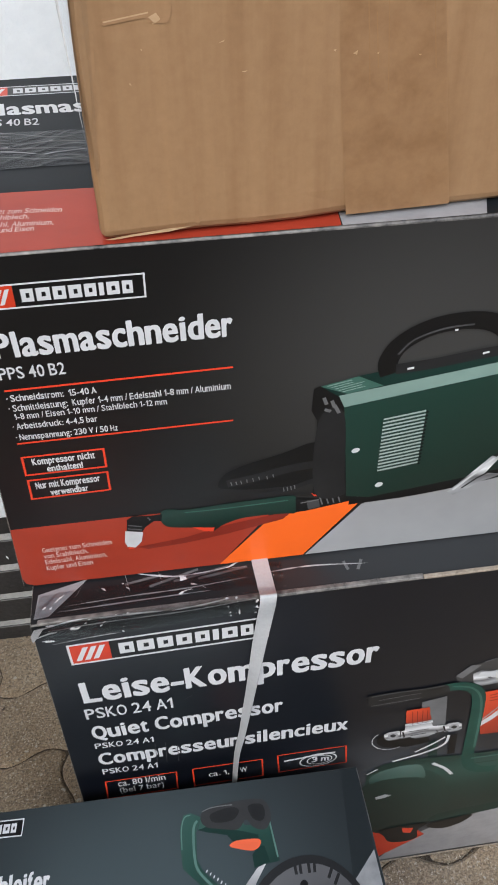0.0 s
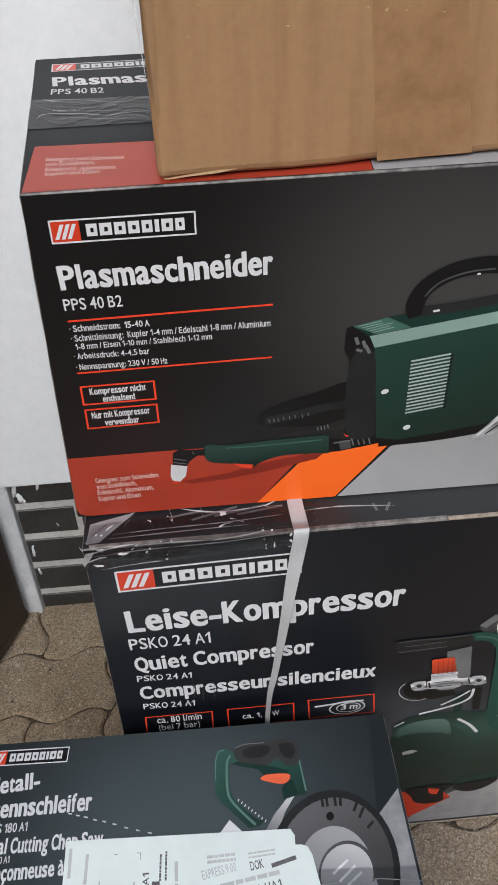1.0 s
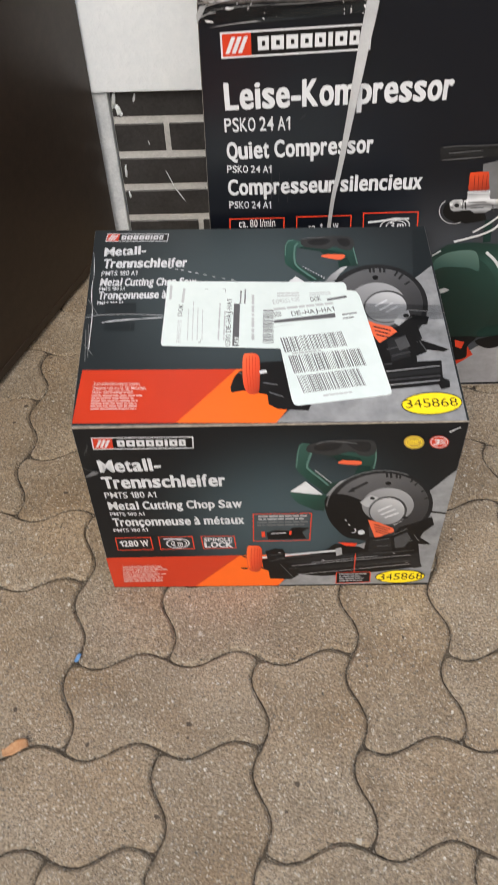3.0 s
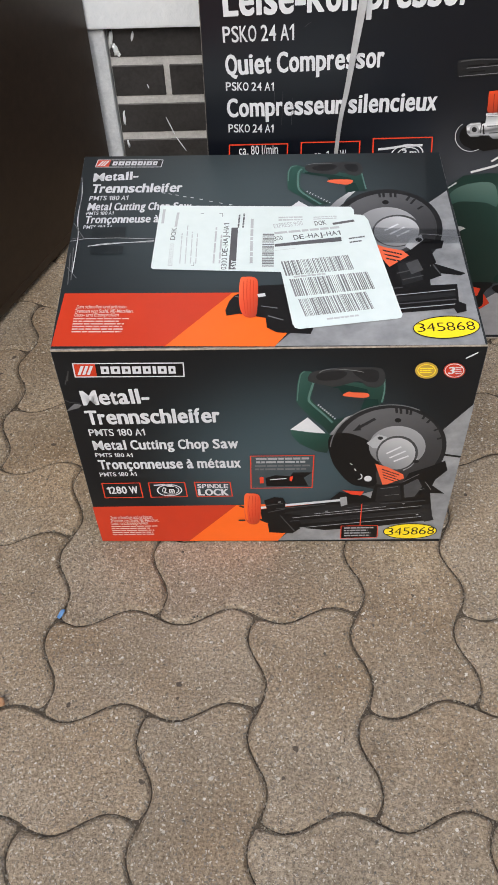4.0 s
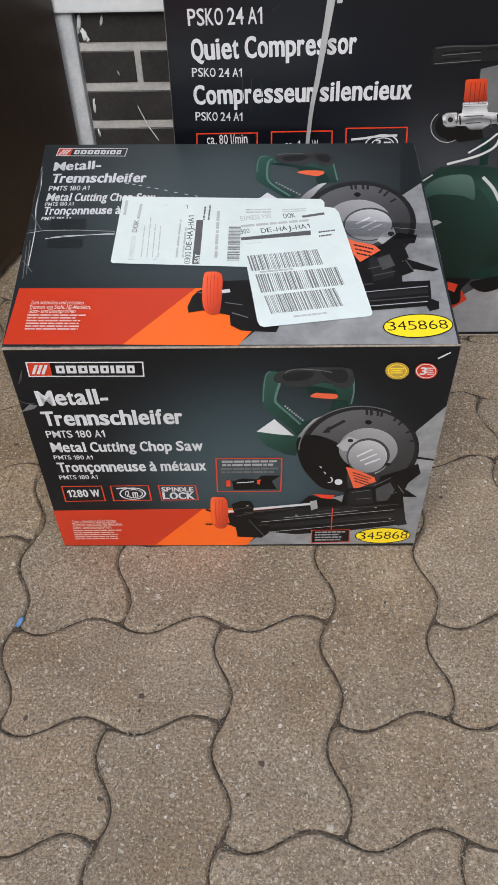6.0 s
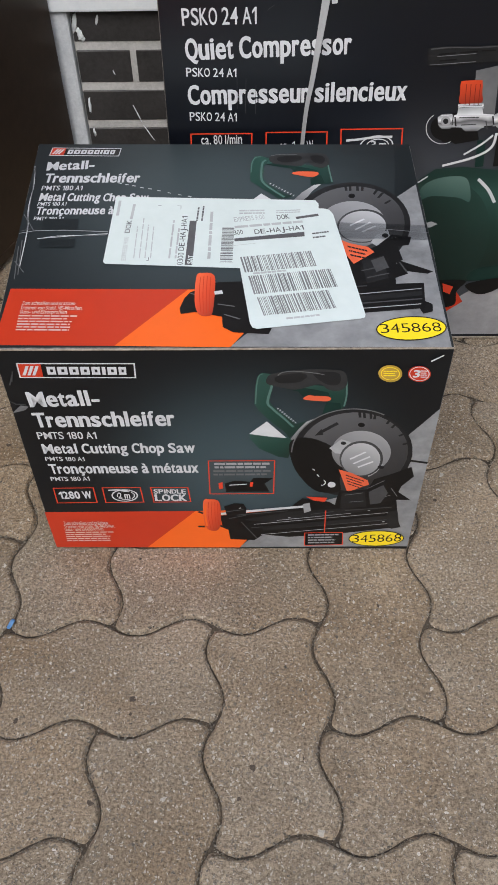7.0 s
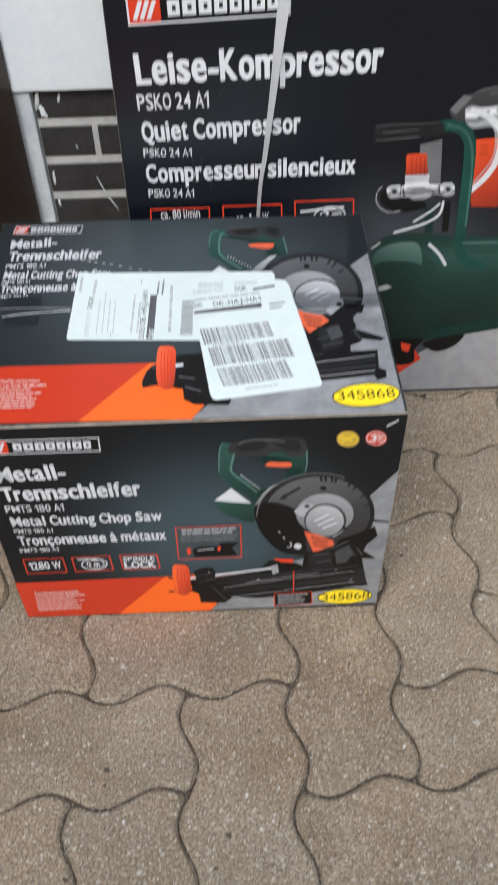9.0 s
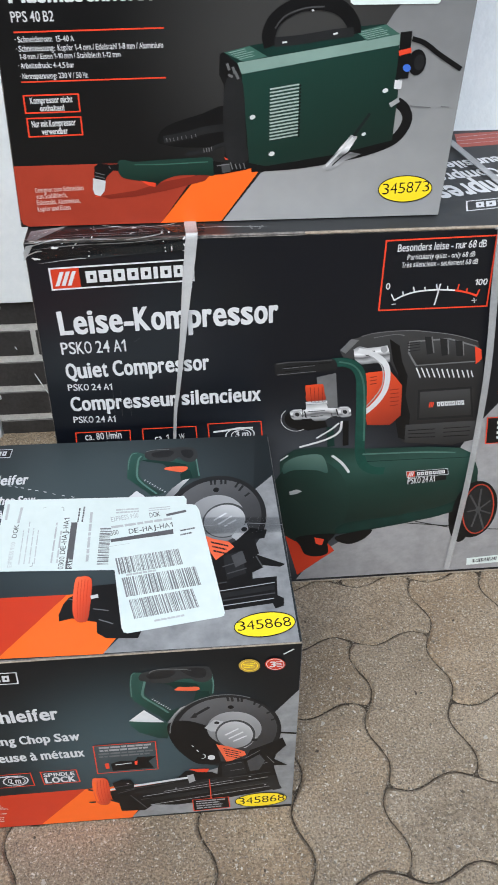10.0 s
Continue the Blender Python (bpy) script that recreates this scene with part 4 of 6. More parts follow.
oval(f, "hub_face", DISC, "352.1,172.0 372.1,174.8 348.1,198.7")
bands(f, "hub_slashes", PALE, [spots(s) for s in ("340.9,172.8 355.9,184.4", "344.9,165.3 361.3,177.1", "350.1,159.3 365.4,168.9")], 2.2)
oval(f, "screw", COAL, "332.1,198.7 335.0,198.7 331.8,201.4")
oval(f, "screw", COAL, "374.3,159.4 377.8,159.3 373.9,162.2")
poly(f, "warning_tag", TAG_RED, "330.4,155.4 343.8,149.9 362.9,136.5 364.8,129.1 342.4,115.5")
rows_of_bars(f, "tag_print", COAL, "338.2,146.8 359.3,135.8 342.4,126.7", 4, 0.4)
oval(f, "rivet", PALE, "324.4,128.8 328.7,128.8 324.0,133.9")
arc(f, "rivet", PALE, "313.7,132.9 317.4,132.9 313.3,137.9", 1.2, 250, 420)
bands(f, "blade_glints", PALE, [spots(s) for s in ("302.5,156.7 305.1,153.8", "307.9,146.9 310.0,142.9")], 1.3)
poly(f, "pivot", JET, "333.4,116.4 364.0,120.5 369.4,138.7 388.2,148.6 406.4,160.2 411.2,143.6 400.2,126.5 396.5,107.9 401.3,81.0 361.8,81.1 329.8,81.1 331.3,102.8")
poly(f, "pivot_block", COAL, "336.7,113.3 361.3,116.3 366.3,86.5 335.9,84.4")
poly(f, "splash_guard", JET, "393.6,120.4 413.8,100.5 397.3,101.6")
band(f, "mains_cable", JET, "403.6,170.7 422.0,166.8", 3)
poly(f, "bed", JET, "201.4,70.1 220.4,73.4 278.4,83.4 293.5,103.9 323.5,97.4 339.1,84.4 395.3,93.0 401.4,79.9 399.2,47.1 339.9,34.2 280.2,27.0 250.6,31.8 239.9,19.7 211.5,22.1 209.9,41.2 203.4,47.1")
poly(f, "bed_top", COAL, "225.4,62.1 278.6,77.8 329.5,84.4 380.5,84.3 330.6,70.0 253.0,57.5")
band(f, "screw_rod", PALE, "202.2,73.5 220.4,76.8 298.6,88.8", 4.2)
poly(f, "vice_jaw", JET, "206.4,87.9 218.1,94.4 228.3,93.3 231.5,84.5 230.7,62.1 210.9,57.6 208.7,73.5")
poly(f, "rod_end", STEEL, "294.6,93.2 302.1,95.3 304.2,80.0 296.7,75.6")
poly(f, "latch", LINE_RED, "297.1,107.1 321.7,104.9 318.5,97.4 306.9,99.6")
bands(f, "bed_edges", STEEL, [spots(s) for s in ("239.9,52.9 395.3,77.7", "247.9,31.8 393.6,55.2", "266.0,61.0 349.5,75.5")], 0.9)
bands(f, "bed_edges", STONE, [spots(s) for s in ("236.6,45.9 395.0,69.9", "253.2,41.3 393.3,63.2", "220.3,71.2 278.5,80.1", "208.8,77.9 228.2,82.3", "211.1,64.4 230.7,71.2", "304.5,73.4 329.9,78.9", "342.6,81.1 394.1,87.6", "225.4,57.5 243.3,23.3")], 1.4)
bands(f, "bed_bolts", STEEL, [spots(s) for s in ("223.1,84.5 225.7,85.6", "278.9,66.6 281.5,66.6", "368.1,81.0 370.7,81.0", "386.7,58.6 389.2,59.8")], 1.6)
bands(f, "pivot_edges", ASH, [spots(s) for s in ("340.1,110.1 359.7,114.3", "363.8,122.5 380.6,136.7", "346.2,97.4 362.4,99.5", "389.7,122.5 397.8,107.9", "373.3,103.7 390.0,110.0")], 0.9)
poly(f, "pivot_plate", STONE, "365.7,116.3 380.3,128.6 387.0,114.2 380.5,95.2 369.4,93.0")
poly(f, "bed_shine", COAL, "247.8,48.3 393.5,72.2 393.2,64.3 250.5,40.1")
poly(f, "bed_foot", COAL, "390.7,78.8 401.2,82.1 405.5,58.6 408.9,48.3 398.2,44.8 391.3,58.6")
bands(f, "vice_legs", COAL, [spots(s) for s in ("177.0,78.0 182.7,74.6", "200.2,50.6 210.0,43.6", "174.9,48.3 182.8,48.3")], 3)
poly(f, "clamp_knob", KNOB, "183.7,97.7 191.6,102.0 200.4,98.7 202.4,81.3 200.8,50.6 195.9,40.1 186.6,42.4 182.6,58.7", True)
band(f, "knob_shine", ORANGE, "186.1,93.4 184.5,70.1 185.6,49.5", 2.2, True)
bands(f, "knob_ribs", RED, [spots(s) for s in ("189.4,96.6 187.8,71.2 189.4,44.8", "193.3,97.7 191.7,71.2 192.6,43.6", "196.5,96.6 195.6,71.2 196.1,45.9", "199.6,94.4 198.8,71.2 198.9,50.6")], 0.6)
outline(f, "detail_frame", LINE_RED, "192.4,170.7 263.0,171.3 262.4,112.4 191.3,111.5", 1.2, ink("detail_ink", (0.05, 0.066, 0.072), 0.2))
rows_of_bars(f, "detail_print", STEEL, "198.9,166.8 257.7,167.5 199.1,155.2", 2, 0.6, 0.1)
rows_of_bars(f, "detail_print", ASH, "197.2,154.2 259.1,155.0 197.4,142.3", 2, 0.5, 0.1)
poly(f, "detail_saw", JET, "208.8,131.2 220.0,136.2 236.7,134.2 239.8,141.2 261.2,141.1 252.1,131.1 257.3,116.6 209.7,115.7")
band(f, "detail_rod", PALE, "213.7,128.1 232.3,130.1", 1.5)
poly(f, "detail_knob", LINE_RED, "202.0,132.2 206.4,133.2 206.7,121.9 202.3,120.9")
poly(f, "detail_jaw", LINE_RED, "236.1,133.1 239.8,134.1 238.5,125.0 236.0,126.0")
band(f, "angle_pointer", LINE_RED, "321.9,34.2 320.8,81.1", 1.2)
outline(f, "angle_frame", LINE_RED, "298.5,36.5 343.6,37.7 345.1,11.2 299.2,8.7", 1.1, JET)
rows_of_bars(f, "angle_print", STEEL, "302.7,33.0 339.9,34.2 303.8,11.2", 4, 0.5, 0.3)
oval(f, "number_sticker_rim", JET, "383.4,24.7 415.9,25.9 381.5,41.3")
oval(f, "number_sticker", YELLOW, "383.4,24.7 414.9,25.9 381.7,39.9", label="yellow oval stock number sticker")
words(f, "stock_number", JET, "345868", "355.5,16.1 412.9,18.6 354.7,31.8", -0.008)
oval(f, "gold_seal", GOLD, "367.8,299.3 378.8,299.2 366.4,310.4")
arc(f, "gold_seal_ring", YELLOW, "367.8,299.3 376.2,299.2 366.8,307.4", 0.8)
rows_of_bars(f, "gold_seal_print", YELLOW, "361.1,303.1 374.1,302.9 362.0,294.9", 3, 0.5)
oval(f, "red_seal", RED, "394.6,299.0 405.1,298.9 393.0,309.4")
arc(f, "red_seal_ring", WHITE, "394.6,299.0 403.5,299.0 393.2,307.9", 0.8)
words(f, "red_seal_number", WHITE, "3", "388.9,294.6 395.3,294.6 387.6,303.6", 0.03)
rows_of_bars(f, "red_seal_print", PALE, "394.9,303.5 401.7,303.4 396.5,293.0", 4, 0.5)
poly(f, "torn_spot", ASH, "3.9,244.4 14.9,256.0 22.5,254.3 18.1,249.4 13.2,247.7")
band(f, "torn_streak", STONE, "6.0,261.8 10.8,257.7 20.7,256.8", 1.3)
bands(f, "scuffs", STONE, [spots(s) for s in ("11.0,284.2 16.2,298.0", "14.2,288.8 17.7,302.6", "403.3,315.8 407.7,320.0", "408.0,318.6 413.8,323.5")], 1.2)
band(f, "corner_scratch", WHITE, "402.9,315.1 413.4,322.8", 1.6)

# ---- chop saw carton, top ----
MARK = ink("mark_ink", (0.0125, 0.0165, 0.0185), 0.1)
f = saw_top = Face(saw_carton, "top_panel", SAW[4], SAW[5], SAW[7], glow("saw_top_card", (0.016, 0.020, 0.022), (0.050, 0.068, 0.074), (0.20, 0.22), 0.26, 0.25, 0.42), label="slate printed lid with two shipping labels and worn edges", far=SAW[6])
poly(f, "black_corner", MARK, "398.1,350.0 413.9,349.5 412.7,258.7 387.0,234.3")
poly(f, "grey_floor", DIM_FLOOR, "216.4,2.0 245.8,37.1 311.2,64.5 388.8,234.3 412.7,258.7 414.8,0.6")
poly(f, "red_field", RED, "-3.7,83.6 173.6,81.7 111.4,3.2 1.0,4.4")
poly(f, "orange_field", ORANGE, "173.6,81.7 268.5,81.9 216.4,1.3 111.4,3.2")
emblem(f, "-0.2,338.3 80.9,335.9 -1.6,321.1")
words(f, "title", WHITE, "Metall-", "0.6,290.1 54.4,293.3 -0.0,306.6", 0.03)
words(f, "title", WHITE, "Trennschleifer", "1.8,265.9 108.2,265.4 1.7,283.1", 0.03)
words(f, "model_line", WHITE, "PMTS 180 A1", "1.7,250.3 46.8,250.3 1.6,259.2")
words(f, "subtitle", WHITE, "Metal Cutting Chop Saw", "2.3,230.7 121.3,228.9 2.6,244.8", 0.025)
words(f, "model_line", WHITE, "PMTS 180 A1", "2.6,221.1 33.7,221.4 2.8,227.5")
words(f, "subtitle", WHITE, "Tronçonneuse à métaux", "3.3,205.3 127.9,205.7 3.0,219.0", 0.025)
words(f, "model_line", WHITE, "PMTS 180 A1", "3.2,195.1 34.5,194.4 3.4,201.2")
words(f, "notice", NOTE, "Zum schnellen und präzisen", "16.7,59.6 67.5,58.9 16.4,64.6", 0.01)
words(f, "notice", NOTE, "Trennen von Stahl, NE-Metallen,", "16.2,53.0 75.5,52.2 15.9,58.0", 0.01)
words(f, "notice", NOTE, "Guss- und Eisenprofilen", "16.7,47.3 61.5,46.7 16.4,52.2", 0.01)
rows_of_bars(f, "small_print", NOTE, "16.6,44.9 73.8,44.1 17.9,21.8", 6, 0.45)
bands(f, "perforation", PALE, [spots(s) for s in ("85.4,263.8 89.4,262.6", "93.3,261.3 97.2,260.1", "101.2,258.9 105.1,257.7", "110.4,255.3 114.3,254.1", "119.4,252.9 123.3,251.7", "129.8,249.3 133.6,248.1", "141.4,244.7 145.2,243.5", "152.9,241.1 156.7,239.9", "164.3,237.6 168.1,236.4")], 1.2)
poly(f, "chute_top", PALE, "232.9,229.2 243.5,242.3 256.5,228.7")
poly(f, "saw_handle", GRIP, "230.6,283.7 231.4,303.6 235.6,316.2 242.5,317.5 252.5,312.1 246.9,298.1 245.3,273.5 249.0,263.8 254.3,256.5 271.2,239.8 279.6,238.6 271.0,233.3 261.8,232.2 254.1,241.6 240.9,255.9 231.5,266.2")
poly(f, "handle_column", GRIP, "252.5,312.1 256.3,304.9 273.0,308.0 283.9,302.2 288.8,309.6 294.2,298.4 311.1,296.4 318.7,303.3 320.4,286.3 322.7,261.0 306.5,259.5 297.9,257.8 297.6,269.8 304.7,276.9 305.5,282.7 280.6,284.8 275.9,291.4 256.2,296.9 248.5,300.1")
poly(f, "handle_shade", DARK_GREEN, "248.5,300.1 256.3,301.9 275.5,297.4 291.8,292.9 305.8,287.6 305.5,282.7 280.6,284.8 275.9,291.4 256.2,296.9")
poly(f, "motor_neck", DARK_GREEN, "297.6,269.8 304.7,276.9 310.1,276.7 313.3,261.3 298.4,257.8")
band(f, "handle_edge", EDGE, "248.6,309.2 244.4,300.7 243.4,273.6 246.8,261.0 258.1,246.6 268.5,235.2", 2.4, True)
band(f, "handle_edge", EDGE, "232.0,283.6 232.8,302.5 236.4,313.6 242.5,315.5", 1.2, True)
band(f, "column_edge", EDGE, "317.5,311.4 319.1,291.2 321.3,264.4", 1.6, True)
bands(f, "handle_teeth", PALE, [spots(s) for s in ("253.0,259.9 254.3,262.2", "256.1,257.0 257.5,259.3", "259.2,254.1 260.6,256.4", "262.4,251.2 263.7,253.5", "265.5,248.3 266.8,250.6", "268.5,245.4 269.9,247.7", "271.6,242.5 273.0,244.8", "274.7,239.7 276.1,242.0", "277.7,236.9 279.1,239.1")], 1.0)
poly(f, "handle_grip", CARBON, "252.1,310.2 257.4,318.5 280.5,322.6 307.1,322.7 318.0,317.7 320.6,301.8 313.0,291.9 302.6,295.0 296.0,303.4 287.1,295.4 272.1,297.6 257.0,301.7", True)
poly(f, "grip_pad", COAL, "262.4,313.7 282.9,317.8 290.3,312.9 282.4,304.7 264.7,305.2", True)
poly(f, "grip_pad", COAL, "299.6,316.3 312.4,316.9 315.4,307.5 310.9,300.2 302.6,304.1", True)
band(f, "grip_line", ASH, "254.3,317.2 264.9,320.0 284.5,320.0", 1.0, True)
poly(f, "trigger", TAG_RED, "277.2,281.0 284.7,284.7 305.0,283.7 306.4,277.8 299.1,273.6 285.7,276.9", True)
poly(f, "collar", DISC, "277.5,228.2 287.2,243.1 301.1,257.8 309.2,259.9 298.4,245.2 289.8,227.9")
oval(f, "blade_guard", COAL, "336.0,185.9 398.7,186.5 343.4,262.7")
oval(f, "guard_face", GUARD, "337.2,186.8 392.9,187.6 344.0,254.9")
bands(f, "guard_notches", COAL, [spots(s) for s in ("335.5,258.5 335.9,246.4", "340.6,259.5 340.2,246.3", "348.6,258.1 348.2,246.1", "354.1,256.9 353.1,245.9", "370.1,248.8 364.8,239.2", "375.0,242.1 369.1,232.6", "382.0,228.0 375.3,221.9")], 2.8)
oval(f, "guard_bolt", JET, "341.2,236.5 344.9,236.4 341.6,240.8")
oval(f, "cover_disc", PLATE, "338.3,185.8 373.1,185.1 341.7,226.9")
oval(f, "hub", STONE, "349.1,182.7 375.9,183.7 351.3,212.0")
oval(f, "hub_face", DISC, "348.6,182.0 373.1,183.0 350.5,208.8")
bands(f, "hub_slashes", PALE, [spots(s) for s in ("335.7,183.0 351.5,194.4", "340.7,175.9 357.5,188.8", "347.7,172.0 362.4,182.4")], 2.2)
poly(f, "cover_plate", STEEL, "374.4,175.1 375.6,159.6 360.5,147.5 354.8,154.3 362.5,167.6")
oval(f, "screw", COAL, "370.5,165.5 373.9,165.4 370.9,169.3")
poly(f, "pivot", JET, "321.3,129.7 344.8,138.5 360.6,148.5 377.6,167.3 396.9,163.0 392.9,149.7 381.2,148.1 384.3,125.8 376.9,120.5 387.2,104.3 374.2,97.5 374.1,87.1 344.7,76.5 312.3,81.3 307.4,107.4")
poly(f, "pivot_block", COAL, "343.5,124.7 364.0,131.6 367.6,97.6 345.9,89.3")
poly(f, "splash_guard", JET, "378.6,125.9 412.0,107.4 406.0,103.9 376.8,109.7")
poly(f, "warning_tag", TAG_RED, "324.5,158.7 333.3,152.8 351.2,146.8 357.3,138.2 335.2,119.4 329.4,132.3")
rows_of_bars(f, "tag_print", COAL, "330.7,149.0 350.7,141.2 333.7,128.5", 3, 0.4)
poly(f, "bed", JET, "268.3,75.2 312.6,85.5 400.7,90.1 398.6,63.2 405.0,59.0 404.0,48.5 394.6,45.4 392.4,52.7 309.8,43.4 267.2,40.8")
bands(f, "bed_edges", STEEL, [spots(s) for s in ("311.6,70.3 397.4,81.6", "310.2,49.8 394.4,59.2")], 1.2)
bands(f, "bed_edges", STONE, [spots(s) for s in ("311.1,63.7 396.4,74.1", "310.7,57.1 396.4,66.6", "342.1,108.6 368.1,117.0", "346.7,97.9 368.4,104.6", "380.5,122.2 386.3,106.0", "312.3,81.3 345.5,85.9")], 1.6)
poly(f, "bed_shine", COAL, "311.4,67.0 396.9,78.2 396.6,71.5 310.9,59.6")
poly(f, "pivot_plate", STONE, "352.6,124.5 365.7,131.6 369.4,113.4 356.4,106.5")
poly(f, "vice", JET, "170.9,68.2 176.0,76.6 202.2,91.6 230.0,92.9 246.2,61.3 253.6,25.2 250.8,17.5 218.4,20.2 208.8,27.3 207.5,41.5 181.5,48.3 168.8,45.3 167.3,53.4")
bands(f, "vice_edges", ASH, [spots(s) for s in ("202.8,59.5 219.1,55.9", "209.6,44.7 224.6,38.1", "176.1,74.9 181.7,73.1")], 1.4)
poly(f, "clamp_knob", KNOB, "180.7,100.7 187.2,105.9 196.3,103.9 199.4,91.6 198.7,49.7 194.6,42.5 186.0,45.0 181.0,62.3", True)
bands(f, "knob_ribs", RED, [spots(s) for s in ("184.6,98.9 184.9,74.7 187.5,48.2", "187.9,101.4 188.2,74.7 190.2,45.8", "191.3,101.4 191.5,74.6 192.9,46.6", "194.7,99.6 194.8,74.6 195.5,49.8")], 0.7)
band(f, "rod_end", PALE, "199.2,75.4 206.9,76.9", 5)
oval(f, "number_sticker_rim", JET, "381.4,25.2 413.7,26.3 383.6,41.6")
oval(f, "number_sticker", YELLOW, "381.4,25.2 412.7,26.3 383.4,40.3", label="yellow oval stock number sticker")
words(f, "stock_number", JET, "345868", "353.2,18.6 408.8,21.0 354.5,30.9", -0.008)
poly(f, "dark_mark", MARK, "17.3,162.1 52.6,161.4 53.1,147.3 17.9,148.0")
poly(f, "dark_mark", MARK, "13.7,196.9 50.8,196.1 52.6,176.4 15.2,177.2")
band(f, "white_scratch", PALE, "-13.3,297.0 -8.0,260.8 -5.7,215.4 0.1,179.6 3.9,116.5", 1.0, True)
band(f, "white_scratch", PALE, "13.8,161.5 34.9,166.5 84.5,168.2", 0.8, True)
bands(f, "tape_marks", STONE, [spots(s) for s in ("2.4,185.0 6.0,149.6", "45.7,188.1 48.6,148.8", "8.3,149.6 48.6,148.8")], 0.8)
band(f, "tape_seam", STEEL, "-7.3,171.2 10.0,175.8 44.9,176.1 84.9,173.3", 1.0)
band(f, "tape_seam", PALE, "13.4,162.0 46.3,166.2 85.2,170.3", 0.9)
band(f, "tape_seam", STEEL, "318.6,174.3 377.3,175.1 415.1,169.4", 0.8)
bands(f, "edge_scratches", ASH, [spots(s) for s in ("-12.9,296.3 -7.6,252.7", "-7.6,252.7 -5.3,220.2", "-5.3,220.2 -0.2,179.0", "-8.3,204.6 7.7,174.9", "-3.6,149.8 2.4,96.6", "-1.7,159.4 4.6,103.6", "-2.8,125.4 9.7,107.1", "-5.6,175.1 3.4,178.9")], 0.9)

# ---- shipping labels on the lid ----
g = Face(saw_carton, "shipping_label", SAW[4], SAW[5], SAW[7], lift=f.at + 0.0002)
poly(g, "shipping_label", PAPER, "86.3,236.2 301.4,227.8 304.7,221.4 303.7,192.6 246.9,111.1 88.8,120.1 86.2,122.9", label="white paper express shipping label, slightly creased")
poly(g, "black_stripe", TYPE, "168.8,191.5 176.0,191.3 175.5,117.7 168.0,117.8")
words(g, "stripe_text", PAPER, "SAT", "175.4,119.5 176.0,133.3 170.2,119.6", 0.03)
words(g, "route_code", TYPE, "DE-HAJ-HA1", "165.8,140.9 166.0,199.7 160.0,141.0", 0.01)
words(g, "route_code", TYPE, "0300", "165.8,117.9 166.0,137.2 160.0,118.0", 0.0)
words(g, "service_text", FADED, "EXPRESS 9:00", "108.5,125.3 107.8,164.0 103.8,125.4", 0.005)
words(g, "service_text", TYPE, "DOK", "107.8,170.8 108.3,192.8 102.4,170.9", 0.005)
bands(g, "carrier_mark", FADED, [spots(s) for s in ("91.6,201.3 91.4,228.6", "106.9,194.8 107.6,221.8")], 3)
rows_of_bars(g, "address_print", FADED, "150.9,128.2 151.4,221.8 163.5,128.0", 2, 0.3, 0.5, 5)
rows_of_bars(g, "address_print", FADED, "115.7,128.8 113.5,217.5 138.2,128.4", 4, 0.2, 0.5, 6)
rows_of_bars(g, "weight_print", TYPE, "175.4,191.3 176.2,218.1 185.7,191.1", 2, 0.35, 0.3, 7)
bands(g, "corner_marks", TYPE, [spots(s) for s in ("131.5,124.9 128.7,124.9", "131.5,124.9 131.1,130.4", "133.1,219.1 136.8,219.0", "154.1,218.6 157.8,218.5", "157.8,218.5 158.1,212.2")], 0.5)
barcode(g, "bar_code", CODE, "202.7,121.8 203.3,180.7 215.2,121.5", 40, 4)
rows_of_bars(g, "fine_type", FADED, "190.0,127.5 189.8,215.7 200.3,127.3", 1, 0.3, 0.2, 9)
g = Face(saw_carton, "shipping_label", SAW[4], SAW[5], SAW[7], lift=g.at + 0.0002)
poly(g, "shipping_label", PAPER, "215.5,219.3 310.3,211.9 315.6,209.7 319.2,201.4 341.0,43.0 339.6,39.0 335.7,37.5 240.4,23.8 236.2,25.4 233.6,31.7 220.9,126.9", label="white paper parcel label with three bar codes, stuck on askew")
barcode(g, "bar_code", CODE, "222.6,129.6 293.3,139.4 227.8,105.2", 60, 11)
barcode(g, "bar_code", CODE, "231.1,99.8 312.1,110.9 237.1,72.3", 66, 12)
barcode(g, "bar_code", CODE, "239.8,68.0 308.3,78.8 246.5,41.8", 60, 13)
rows_of_bars(g, "code_type", FADED, "235.6,105.1 269.4,109.8 236.2,101.5", 1, 0.8)
rows_of_bars(g, "code_type", FADED, "267.1,39.2 299.2,44.3 267.6,36.0", 1, 0.8)
words(g, "service_text", FADED, "EXPRESS 9:00", "215.8,188.4 247.5,193.8 215.1,196.5", 0.005)
words(g, "service_text", TYPE, "DOK", "260.7,192.5 273.3,194.3 260.3,200.6", 0.01)
band(g, "carrier_mark", TYPE, "280.0,195.1 303.6,200.7", 4)
rows_of_bars(g, "address_print", FADED, "215.8,181.4 287.0,190.9 216.5,176.5", 1, 0.8, 0.05)
words(g, "route_code", TYPE, "DE-HAJ-HA1", "237.2,167.2 288.0,175.0 236.6,175.1", 0.006)
words(g, "route_code", TYPE, "300", "216.0,165.7 225.4,167.5 215.3,173.5", 0.0)
poly(g, "black_stripe", TYPE, "216.0,159.9 287.9,171.1 288.1,163.3 216.7,155.1")
rows_of_bars(g, "weight_print", TYPE, "296.0,168.9 313.8,172.5 296.5,155.4", 2, 0.35, 0.3)
rows_of_bars(g, "top_bars", FADED, "220.4,209.8 247.2,210.2 220.5,200.5", 2, 0.6, 0.0, 2)
rows_of_bars(g, "top_bars", FADED, "259.3,208.9 284.8,210.4 259.1,201.7", 2, 0.5, 0.0, 3)
